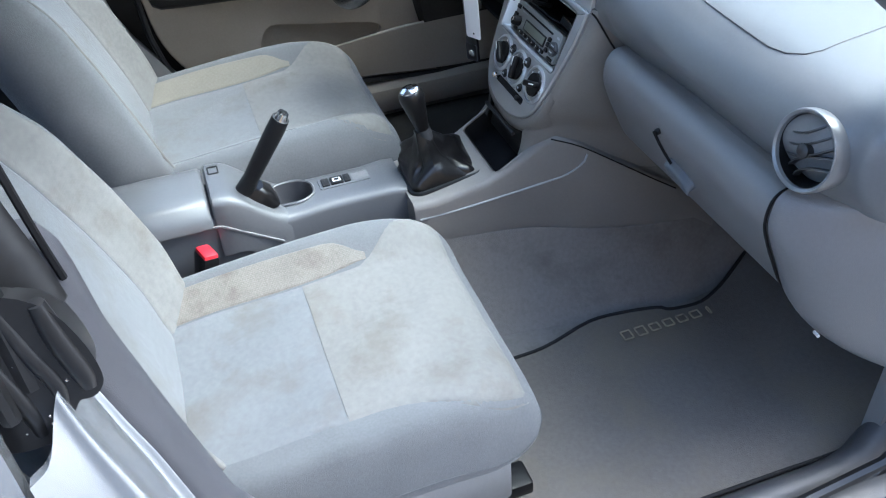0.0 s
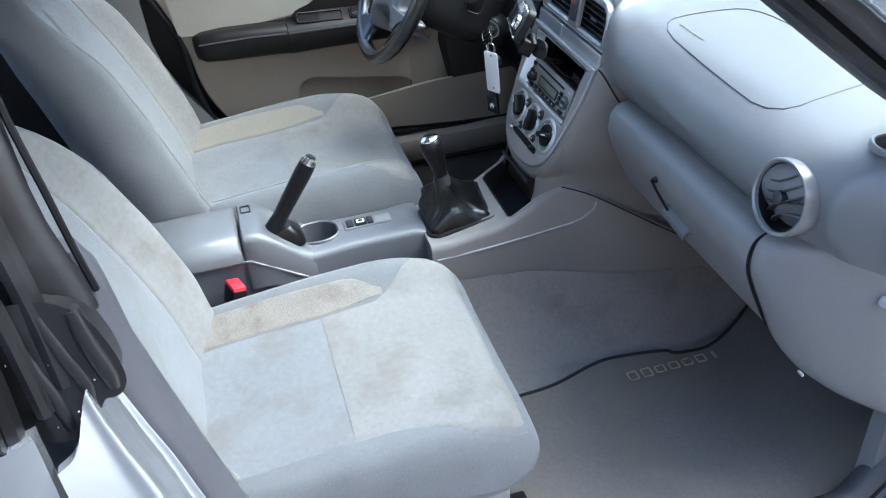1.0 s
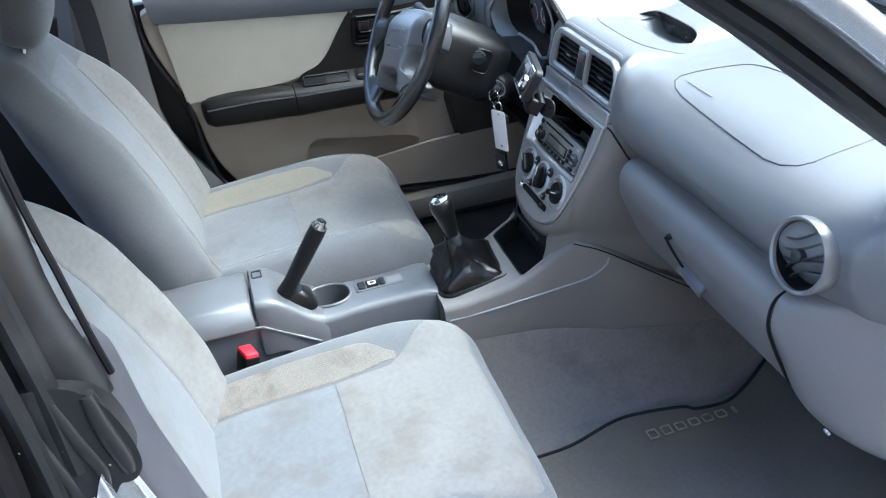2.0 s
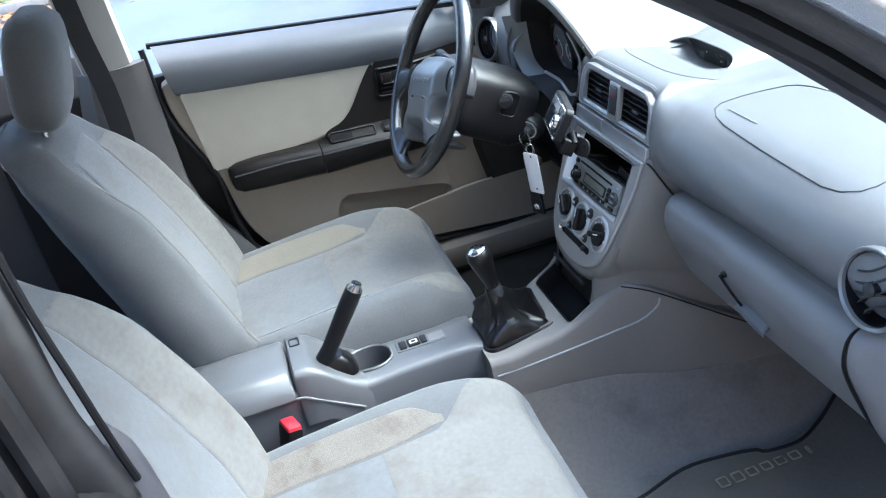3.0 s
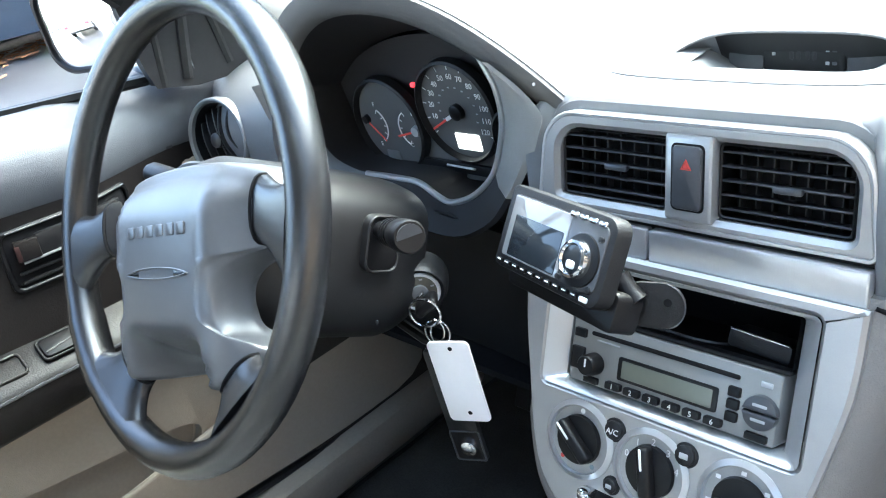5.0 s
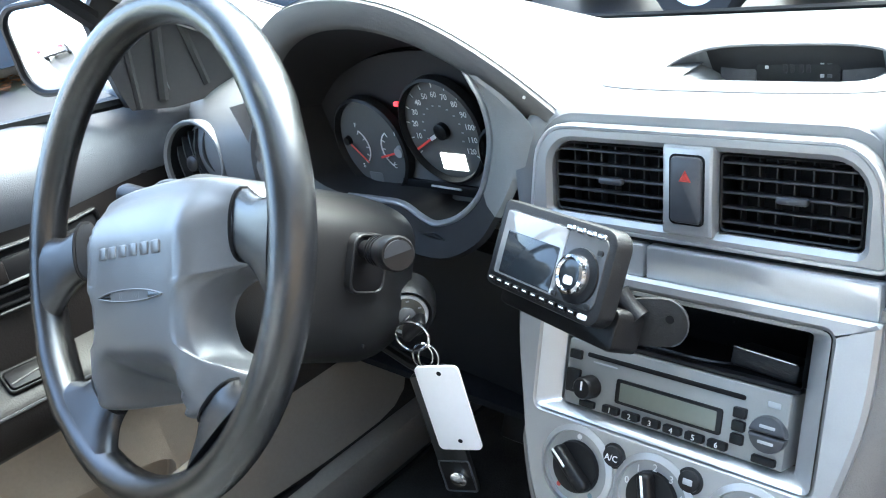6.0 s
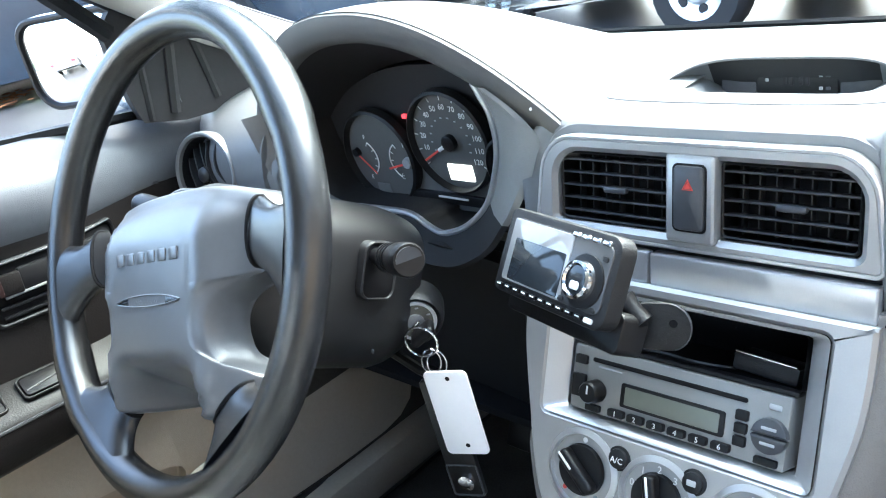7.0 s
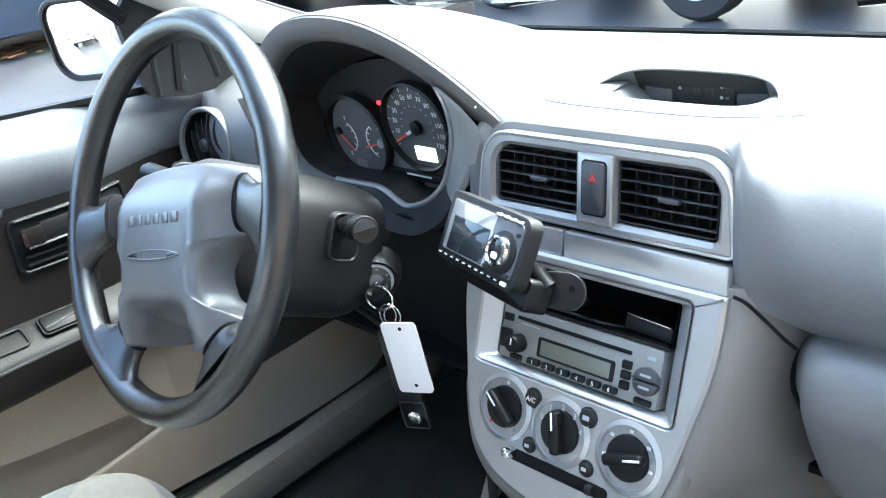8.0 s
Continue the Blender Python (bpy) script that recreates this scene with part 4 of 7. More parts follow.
# radio
rad = thing("car_radio", (0, 0.94, 0.72), "grey car radio with a green display and black buttons", "car radio")
part("faceplate", plate(rrect(0.1815, 0.0535, 0.002, 3, 0, 0.0735), ML, -0.05, -0.004, 0.0015), RADIOGREY, rad, "silver-grey faceplate")
part("disc_slot", plate(rrect(0.132, 0.0036, 0.0016, 3, -0.006, 0.0905), ML, -0.006, -0.0032, 0.0004), DEEPBLACK, rad, "black disc slot")
dp = part("display_frame", plate(rrect(0.088, 0.0195, 0.002, 3, 0.001, 0.0685), ML, -0.005, -0.0026, 0.0006), BLACK, rad, "black display frame")
part("display", plate(rrect(0.080, 0.0145, 0.001, 3, 0.001, 0.0685), ML, -0.004, -0.0022, 0.0003), LCD, dp, "blank grey-green display")
for k in range(6):
    u = -0.0445 + 0.0178 * k
    bt = part("preset_button", plate(rrect(0.0145, 0.0062, 0.0015, 3, u, 0.0525), ML, -0.005, 0.0005, 0.001), BLACK, rad)
    words(str(k + 1), ML @ T(u, 0.0525, 0.0006), 0.006, PRINT, bt)
part("volume_knob", lathe([(0.0095, -0.005), (0.009, 0.008), (0.0075, 0.010), (0.001, 0.010)], ML @ T(-0.066, 0.0655, 0), 24), BLACK, rad, "round black volume knob")
part("knob_mark", block(ML @ pose(-0.066, 0.068, 0.0102), 0.0016, 0.007, 0.0006, 0.0002, 1), PRINT, rad)
for u, v, w, h in ((-0.082, 0.0885, 0.011, 0.0075), (-0.0825, 0.067, 0.0125, 0.019), (0.0575, 0.0795, 0.0095, 0.0075), (0.0575, 0.070, 0.0095, 0.0075), (0.0575, 0.0605, 0.0095, 0.0075), (0.078, 0.0515, 0.017, 0.0055), (-0.067, 0.0512, 0.014, 0.0055)):
    part("button", plate(rrect(w, h, 0.0012, 3, u, v), ML, -0.005, -0.0008, 0.0008), BLACK, rad)
for s in (1, -1):
    lp = [(0.079 + 0.0128 * math.cos(a), 0.0705 + s * 0.0007 + 0.0122 * s * math.sin(a)) for a in [math.pi * k / 14 for k in range(15)]]
    part("band_button", plate(lp if s > 0 else lp[::-1], ML, -0.005, 0.001, 0.0012), GUNMETAL, rad, "half-round dark button")
    b = bmesh.new()
    plate(rrect(0.011, 0.0022, 0.0004, 1, 0.079, 0.0705 + s * 0.0055), ML, 0.0008, 0.0013, 0.0001, b)
    part("button_print", b, FAINT, rad)
part("printed_mark", plate(rrect(0.009, 0.004, 0.0006, 1, 0.08, 0.091), ML, -0.0045, -0.0035, 0.0001), FAINT, rad)
part("printed_mark", plate(rrect(0.022, 0.0012, 0.0003, 1, -0.055, 0.0855), ML, -0.0045, -0.0035, 0.0001), FAINT, rad)


def dial(u, v, turn, r=0.0285):
    """A heater dial: bright ring, black face, ridge-shaped grip with a white line."""
    m = ML @ T(u, v, 0.004)
    d = part("heater_dial", lathe([(r + 0.0060, -0.006), (r + 0.0054, 0.001), (r + 0.001, 0.0032), (r, -0.001), (r, -0.004)], m, 40, cap=False), SATIN, fas, "black rotary heater dial in a silver ring")
    part("dial_face", lathe([(r, -0.003), (r * 0.75, -0.001), (r * 0.72, 0.004), (0.001, 0.005)], m, 36), BLACK, d)
    g = m @ pose(0, 0, 0.007, 0, 0, turn)
    part("grip", block(g, 0.011, r * 1.45, 0.014, 0.004, 3), BLACK, d)
    part("pointer", block(g @ T(0, r * 0.40, 0.0072), 0.0022, r * 0.6, 0.001, 0.0004, 1), PRINT, d, "white pointer line")
    return d, m


d, m = dial(-0.066, 0.001, 50)
b = bmesh.new()
lathe([(0.0024, 0.0), (0.0022, 0.0008), (0.001, 0.0008)], m @ T(0, 0.0245, -0.0004), 10, b)
part("dial_mark", b, PRINT, d)
for a, mt in ((-142, REDMARK), (142, WINDOWBLUE)):
    part("dial_mark", lathe([(0.0022, 0.0), (0.002, 0.0008), (0.001, 0.0008)], m @ T(0.0245 * math.sin(radians(-a)) * -1, 0.0245 * math.cos(radians(a)), -0.0004), 10), mt, d)
d, m = dial(0.003, -0.001, 12)
for k, tx in enumerate("01234"):
    a = radians(-72 + 36 * k)
    words(tx, m @ T(0.0235 * math.sin(a), 0.0235 * math.cos(a), 0.0012), 0.008, PRINT, d)
d, m = dial(0.0775, 0.001, -72)
for k in range(5):
    a = radians(-100 + 50 * k)
    part("dial_mark", block(m @ T(0.0245 * math.sin(a), 0.0245 * math.cos(a), 0.0012), 0.004, 0.003, 0.0006, 0.0002, 1), PRINT, d)
for u, v, r in ((-0.033, 0.0205, 0.0082), (0.031, 0.0225, 0.0082), (-0.030, -0.026, 0.0062), (0.037, -0.0245, 0.0062)):
    rb = part("round_button", lathe([(r + 0.002, 0.0), (r + 0.0018, 0.0028), (r, 0.0034), (r * 0.95, 0.0058), (r * 0.8, 0.0066), (0.001, 0.0066)], ML @ T(u, v, 0.002), 24), DARK, fas, "round dark grey button")
    if u < -0.032:
        words("A/C", ML @ T(u, v - 0.001, 0.0088), 0.007, PRINT, rb)
    else:
        part("button_print", plate(rrect(r * 0.9, r * 0.55, 0.0006, 2, u, v), ML, 0.0080, 0.0089, 0.0001), FAINT, rb)
part("slider_slot", plate(rrect(0.118, 0.0125, 0.005, 4, 0.004, -0.0415), ML, -0.01, 0.0048, 0.0008), DEEPBLACK, fas, "black slider slot")
part("slider_knob", block(ML @ pose(-0.049, -0.039, 0.010), 0.013, 0.011, 0.014, 0.004), CHROME, fas, "bright slider knob")
part("slider_knob", block(ML @ pose(0.045, -0.0415, 0.007), 0.008, 0.009, 0.008, 0.002), DARK, fas)

# chin below the fascia, turning in above the open tray
low_edge = [(w, v) for v, w in FASCIA if v < 0.02]
low_edge = low_edge + [(-w, v) for w, v in low_edge[-2::-1]]
part("chin", loft([[ML @ Vector((u * k, v - d, h)) for u, v in low_edge] for k, d, h in ((1.0, -0.004, -0.003), (1.02, 0.004, -0.0015), (1.04, 0.015, -0.005), (1.05, 0.022, -0.014), (1.05, 0.024, -0.05))], cap=False, closed=False), CHEEK, fas, "grey plastic chin below the fascia", angle=60)

# ---- instrument binnacle ----
clu = thing("instrument_cluster", (-0.34, 1.08, 0.8), "hooded instrument cluster with dark dials and red needles", "instrument cluster")
CX, HW = -0.345, 0.232


def visor(u, v):
    """v from the front rim back to the windscreen; the hump melts into the dash top."""
    s = -1 + 2 * u
    arch = (1 - abs(s) ** 2.2) * (1 - smooth(0.0, 0.4, v)) + math.cos(math.pi * s / 2) ** 1.7 * smooth(0.0, 0.4, v)
    yr = 0.985 + 0.035 * s * s
    y = yr + (1.45 - yr) * v
    wide = HW * (1 + 0.10 * smooth(0.0, 0.3, v))
    z = 0.934 - 0.026 * smooth(0.35, 1.0, v) - 0.004 * abs(s) ** 4 * smooth(0, 0.2, v) + 0.119 * arch * (1 - smooth(0.0, 1.0, v) * 0.98)
    return Vector((CX + wide * s, y, z))


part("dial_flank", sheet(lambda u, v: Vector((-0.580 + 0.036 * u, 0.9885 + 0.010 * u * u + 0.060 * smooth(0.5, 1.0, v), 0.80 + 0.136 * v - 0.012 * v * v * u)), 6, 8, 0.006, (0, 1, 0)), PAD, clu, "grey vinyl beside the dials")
part("visor_top", sheet(visor, 48, 32), PAD, clu, "blue-grey vinyl visor", angle=70)
rings = []
for k in range(41):
    p = visor(k / 40, 0)
    s = -1 + k / 20
    inn = Vector((-s * 0.6, 0, -1)).normalized()
    rings.append([p + Vector((0, 0.004, 0.0)), p + Vector((0, -0.004, 0)) + inn * 0.002, p + Vector((0, -0.005, 0)) + inn * 0.012, p + Vector((0, -0.001, 0)) + inn * 0.024, p + Vector((0, 0.004, 0)) + inn * 0.030, p + Vector((0, 0.014, 0)) + inn * 0.033])
part("visor_lip", loft(rings, cap=False, closed=False), LIP, clu, "dark grey visor lip", angle=60)


def cowl(u, v):
    p = visor(u, 0)
    s = -1 + 2 * u
    inn = Vector((-s * 0.6, 0, -1)).normalized()
    a = p + Vector((0, 0.013, 0)) + inn * 0.0328
    b = Vector((CX + 0.20 * s, 1.10, 0.90 + 0.075 * (1 - abs(s) ** 2.5)))
    return mixv(a, b, v)


part("cowl", sheet(cowl, 40, 8), HOODIN, clu, "black cowl under the visor")
OPEN_O = [(-0.180, 0.980), (-0.150, 0.960), (-0.130, 0.938), (-0.137, 0.920), (-0.150, 0.897), (-0.168, 0.872), (-0.192, 0.845), (-0.225, 0.812), (-0.28, 0.785), (-0.345, 0.785), (-0.40, 0.795), (-0.49, 0.80), (-0.525, 0.825), (-0.557, 0.88), (-0.572, 0.938)]
OPEN_I = [(-0.243, 0.982), (-0.236, 0.970), (-0.229, 0.956), (-0.222, 0.940), (-0.220, 0.913), (-0.228, 0.884), (-0.248, 0.847), (-0.282, 0.819), (-0.318, 0.806), (-0.338, 0.810), (-0.366, 0.823), (-0.412, 0.8235), (-0.48, 0.824), (-0.53, 0.85), (-0.545, 0.94)]
fo = spline([(x, 0.992 + 0.10 * max(0, 0.93 - z), z) for x, z in OPEN_O], 60)
fi = spline([(x, 1.040, z) for x, z in OPEN_I], 60)
fb = [Vector((p.x - 0.004 * (1 if p.x > CX else -1), 1.10, p.z - 0.006)) for p in fi]
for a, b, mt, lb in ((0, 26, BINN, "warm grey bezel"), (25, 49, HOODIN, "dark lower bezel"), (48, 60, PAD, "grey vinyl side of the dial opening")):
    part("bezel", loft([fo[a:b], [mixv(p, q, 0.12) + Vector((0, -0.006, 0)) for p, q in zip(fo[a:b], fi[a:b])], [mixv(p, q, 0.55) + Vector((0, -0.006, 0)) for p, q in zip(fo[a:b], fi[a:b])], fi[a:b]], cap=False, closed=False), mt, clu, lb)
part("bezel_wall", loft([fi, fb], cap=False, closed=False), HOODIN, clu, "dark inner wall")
part("bezel_trim", tube([p + Vector((0, -0.002, 0)) for p in fi[4:50]], 0.0036, 8), SATIN, clu, "thin silver trim line")
part("dial_panel", sheet(lambda u, v: Vector((CX - 0.21 + 0.42 * u, 1.105 - 0.012 * v, 0.78 + (0.12 + 0.072 * (1 - abs(2 * u - 1) ** 2.5)) * v)), 24, 6, 0.01, (0, 1, 0)), HOODIN, clu, "black dial panel")
part("dial_surround", plate(soften([(-0.475, 0.805), (-0.27, 0.805), (-0.258, 0.845), (-0.272, 0.868), (-0.385, 0.868), (-0.43, 0.836)], 2), basis((0, 1.0958, 0), (1, 0, 0), (0, 0, 1)), -0.004, 0.002, 0.001), DIALPLATE, clu, "grey plate round the dials")
part("screw", lathe([(0.0016, 0), (0.0013, 0.0006), (0.0006, 0.0006)], basis(visor(0.93, 0) + Vector((0, -0.0045, -0.010)), (1, 0, 0), (0, 0.2, 1)), 10), PRINT, clu)


def gauge(cx, cz, r, name):
    m = basis((cx, 1.088, cz), (1, 0, 0), (0, -0.08, 1))
    g = part("gauge", lathe([(r + 0.006, -0.004), (r + 0.005, 0.006), (r + 0.002, 0.008), (r, 0.002), (r, -0.002)], m, 48, cap=False), DARK, clu, name)
    part("dial_face", lathe([(r, -0.002), (r, 0.0), (0.001, 0.0)], m, 48), DIAL, g, "charcoal dial face")
    return g, m


g, m = gauge(-0.333, 0.889, 0.0545, "round speedometer")
for k in range(13):
    a = radians(-123 + 246 * k / 12)
    if k:
        words(str(10 * k), m @ T(0.040 * math.sin(a), 0.040 * math.cos(a), 0.0006), 0.0092, PRINT, g)
    part("tick", block(m @ T(0.0505 * math.sin(a), 0.0505 * math.cos(a), 0.0006) @ pose(0, 0, 0, 0, 0, -math.degrees(a)), 0.0012, 0.005, 0.0004, 0.0001, 1), PRINT, g)
    a2 = a + radians(10)
    if k < 12:
        part("inner_mark", block(m @ T(0.028 * math.sin(a2), 0.028 * math.cos(a2), 0.0006), 0.003, 0.0016, 0.0004, 0.0001, 1), FAINT, g)
part("needle", block(m @ pose(0, 0, 0.004, 0, 0, 118) @ T(0, 0.034, 0), 0.0026, 0.030, 0.0014, 0.0005, 1), NEEDLE, g, "red needle")
part("needle_root", block(m @ pose(0, 0, 0.004, 0, 0, 118) @ T(0, 0.012, 0), 0.0044, 0.018, 0.0018, 0.0008, 1), PRINT, g, "white root of the needle")
part("needle_hub", lathe([(0.0095, 0.0), (0.009, 0.006), (0.007, 0.007), (0.001, 0.007)], m, 20), BLACK, g)
part("odometer", plate(rrect(0.036, 0.019, 0.001, 2, 0.004, -0.036), m, 0.0, 0.001, 0.0002), DIALGLOW, g, "lit odometer window")
g, m = gauge(-0.452, 0.864, 0.0545, "combined fuel and temperature gauge")
for s, x in ((-1, -0.034), (1, 0.040)):
    part("scale", tube([m @ Vector((x - s * 0.026 * math.cos(a), -0.003 + 0.024 * math.sin(a), 0.0008)) for a in [-1.0 + 0.25 * k for k in range(9)]], 0.0008, 5), PRINT, g, "white scale")
    for a in (-1.0, -0.5, 0.0, 0.5, 1.0):
        part("tick", block(m @ T(x - s * 0.023 * math.cos(a), -0.003 + 0.021 * math.sin(a), 0.0008) @ pose(0, 0, 0, 0, 0, math.degrees(-s * a)), 0.005, 0.0011, 0.0004, 0.0001, 1), PRINT, g)
part("needle", block(m @ T(-0.026, -0.011, 0.003) @ pose(0, 0, 0, 0, 0, -43), 0.032, 0.0022, 0.001, 0.0004, 1), NEEDLE, g)
part("needle", block(m @ T(0.026, -0.009, 0.003) @ pose(0, 0, 0, 0, 0, 15), 0.032, 0.0026, 0.001, 0.0004, 1), NEEDLE, g)
part("needle_hub", lathe([(0.007, 0.0), (0.006, 0.005), (0.001, 0.005)], m @ T(0.044, -0.004, 0), 14), FAINT, g)
part("needle_hub", lathe([(0.006, 0.0), (0.005, 0.005), (0.001, 0.005)], m @ T(-0.042, 0.004, 0), 14), BLACK, g)
for tx, u, v in (("H", 0.044, 0.017), ("C", 0.028, -0.024), ("F", -0.022, 0.024), ("E", -0.028, -0.028)):
    words(tx, m @ T(u, v, 0.0006), 0.0075, PRINT, g)
part("indicator", plate(rrect(0.022, 0.013, 0.001, 2, -0.012, -0.042), m, 0.0, 0.001, 0.0002), DIALPLATE, g, "small dim indicator window")
gauge(-0.248, 0.868, 0.030, "round tachometer half hidden by the bezel")
bm = block(T(-0.392, 1.084, 0.917), 0.007, 0.004, 0.005, 0.001)
part("warning_lamp", bm, WARNLAMP, clu, "lit red warning lamp")
tr = part("gear_slot", plate(rrect(0.124, 0.012, 0.002, 3), basis((-0.352, 1.0885, 0.8215), (1, 0, -0.01), (0, 0, 1)), -0.002, 0.002, 0.0008), BLACK, clu, "black slot below the dials")
part("slot_bar", block(basis((-0.344, 1.085, 0.824), (1, 0, -0.01), (0, 0, 1)), 0.045, 0.0022, 0.002, 0.0006), PRINT, tr)

# ---- steering wheel ----
WC, WT = Vector((-0.308, 0.735, 0.924)), radians(27)
MW0 = basis(WC, (1, 0, 0), (0, math.sin(WT), math.cos(WT)))
MW = MW0 @ pose(0, 0, 0, 0, 0, 13)
sw = thing("steering_wheel", WC, "black leather steering wheel with a grey four-spoke pad", "steering wheel")
R = 0.184
rings = []
for k in range(72):
    a = 2 * math.pi * k / 72
    o = Vector((math.cos(a), math.sin(a), 0))
    rr = 0.0146 + (0.0012 if 20 < (math.degrees(a) % 180) < 50 else 0)
    rings.append([MW @ (o * (R + rr * math.cos(t)) + Vector((0, 0, rr * 1.08 * math.sin(t)))) for t in [2 * math.pi * j / 16 for j in range(16)]])
rings.append(rings[0])
b = loft(rings, cap=False)
bmesh.ops.remove_doubles(b, verts=b.verts, dist=1e-6)
part("rim", b, WHEELGRIP, sw, "worn black leather rim")
half = [(0.0, 0.051), (0.045, 0.050), (0.088, 0.044), (0.118, 0.034), (0.122, 0.008), (0.121, -0.012), (0.119, -0.018), (0.095, -0.023), (0.081, -0.034), (0.074, -0.052), (0.075, -0.070), (0.082, -0.084), (0.098, -0.092), (0.103, -0.097), (0.092, -0.113), (0.064, -0.128), (0.034, -0.122), (0.0, -0.119)]
PADL = soften(half + [(-u, v) for u, v in half[-2:0:-1]], 2)
lay = [(0.90, -0.032), (0.97, -0.028), (1.0, -0.018), (1.0, 0.0), (0.992, 0.0055), (0.975, 0.0095), (0.95, 0.0115)] + [(s, 0.0110 + 0.0045 * smooth(0.94, 0.78, s)) for s in (0.9, 0.85, 0.8, 0.74, 0.68, 0.62, 0.56, 0.5, 0.44, 0.38, 0.32, 0.26, 0.2, 0.14, 0.08, 0.02)]


def dish(u, v):
    """Its wings fall to the spokes, a broad ridge runs down either side, and its foot is deeply hollowed."""
    a = abs(u)
    wing = 0.026 * smooth(0.066, 0.106, a)  * (1 - 0.55 * smooth(0.0, 0.04, v))
    ridge = 0.0025 * math.exp(-((a - 0.074 + 0.25 * min(0.0, v + 0.04)) / 0.010) ** 2) * smooth(0.05, 0.0, v)
    return ridge - wing - 0.35 * (u * u + 0.6 * (v + 0.03) ** 2) - 0.066 * smooth(-0.074, -0.118, v) ** 1.2 * (1 - smooth(0.034, 0.066, a)) - 0.014 * smooth(0.005, 0.05, v)


def pad_point(u, v, s, h):
    x, y = u * s, -0.035 + (v + 0.035) * s
    return MW @ Vector((x, y, h + dish(x, y)))


hub = part("hub_pad", loft([[pad_point(u, v, s, h) for u, v in PADL] for s, h in lay]), WHEELPAD, sw, "grey grained airbag pad", angle=60)
for k in range(6):
    part("embossed_mark", plate(rrect(0.0115, 0.0095, 0.001, 1, -0.0415 + 0.0165 * k, -0.002), MW, 0.010, 0.0160, 0.0006), WHEELPAD, hub, "embossed wordmark as a plain bar")
GROOVE = [(-0.055, 0.0), (-0.03, 0.0048), (0.0, 0.0062), (0.03, 0.0048), (0.055, 0.0), (0.03, -0.0034), (0.0, -0.0045), (-0.03, -0.0034)]
GROOVE = [(u, v - 0.0365) for u, v in soften(GROOVE[::-1], 2)]
gv = part("groove", rim(GROOVE, inset(GROOVE, 0.0012), MW, 0.008, 0.0164, 0.0004), WHEELPAD, hub, "lens-shaped raised border")
part("groove_floor", plate(inset(GROOVE, 0.001), MW, 0.008, 0.0152, 0.0003), SPOKE, gv, "dark sunken floor")
words("SRS AIRBAG", MW @ T(0.0, -0.0362, 0.0153), 0.0062, WHEELPAD, gv)
part("mark", block(MW @ T(0.0, -0.068, 0.0140), 0.005, 0.006, 0.001, 0.0003, 1), FAINT, hub)
for sgn in (1, -1):
    for (p0, p1, t0, t1, waist, h0) in (((0.1175, -0.017), (0.1205, 0.033), -18, 8, 0.007, -0.010), ((0.062, -0.1275), (0.101, -0.096), -72, -35, 0.008, -0.012)):
        rings = []
        for k in range(11):
            s = k / 10
            r0, r1 = [Vector((R - 0.006) * c for c in (math.cos(radians(t)), math.sin(radians(t)), 0)) for t in (t0, t1)]
            e0, e1 = mixv((*p0, h0), r0, s), mixv((*p1, h0), r1, s)
            d = (e1 - e0).normalized()
            w = waist * math.sin(math.pi * s)
            e0, e1 = e0 + d * w, e1 - d * w
            c, hv = (e0 + e1) / 2, (e1 - e0) / 2
            ring = []
            for q in [2 * math.pi * j / 20 for j in range(20)]:
                p = c + hv * math.copysign(abs(math.cos(q)) ** 0.7, math.cos(q)) + Vector((0, 0, (0.0125 if math.sin(q) > 0 else 0.006) * math.copysign(abs(math.sin(q)) ** 0.8, math.sin(q))))
                ring.append(MW @ Vector((sgn * p.x, p.y, p.z)))
            rings.append(ring)
        sp = part("spoke", loft(rings), SPOKE, sw, "black glossy spoke", angle=60)
        m0, m1 = Vector((*p0, h0)), Vector((*p1, h0))
        joint = [mixv(m0, m1, 0.5 - 0.5 * math.cos(math.pi * j / 12)) + Vector((0.001, -0.001, 0.0142 * math.sin(math.pi * j / 12) ** 0.6)) for j in range(13)]
        part("spoke_gap", tube([MW @ Vector((sgn * p.x, p.y, p.z)) for p in joint], 0.0013, 6), DEEPBLACK, sp, "dark joint between pad and spoke")
part("boss", lathe([(0.04, -0.07), (0.045, -0.050), (0.045, -0.028), (0.03, -0.02), (0.001, -0.02)], MW, 28), DEEPBLACK, sw, "black boss behind the pad")

# ---- steering column ----
col = thing("steering_column", (-0.3, 0.9, 0.8), "black steering column shroud with stalks and ignition lock", "steering column")
axis = Vector((0, math.cos(WT), -math.sin(WT)))
rings = []
for k in range(13):
    s = k / 12
    c = WC + axis * (0.040 + 0.175 * s) + Vector((-0.009, 0, 0.001))
    e = 1 - 0.16 * (1 - smooth(0, 0.18, s)) - 0.10 * smooth(0.86, 1.0, s)
    w, hu, hd = 0.090 * e, (0.060 - 0.006 * s) * e, (0.088 + 0.010 * s) * e
    ring = []
    for q in [2 * math.pi * j / 44 for j in range(44)]:
        cq, sq = math.cos(q), math.sin(q)
        taper = 1 - 0.16 * max(0.0, -sq) ** 2 - 0.22 * max(0.0, sq) ** 2
        ring.append(c + Vector((w * taper * math.copysign(abs(cq) ** 0.42, cq), 0, 0)) + MW0.to_3x3() @ Vector((0, (hu if sq > 0 else hd) * math.copysign(abs(sq) ** 0.5, sq), 0)))
    rings.append(ring)
part("shroud", loft(rings), SHROUD, col, "black column shroud", angle=50)
part("shroud_edge", tube([p + Vector((0, -0.002, 0)) for p in rings[0]], 0.003, 6, closed=True), GUNMETAL, col)
base = Vector((-0.226, 0.872, 0.872))
tip = Vector((-0.137, 0.835, 0.900))
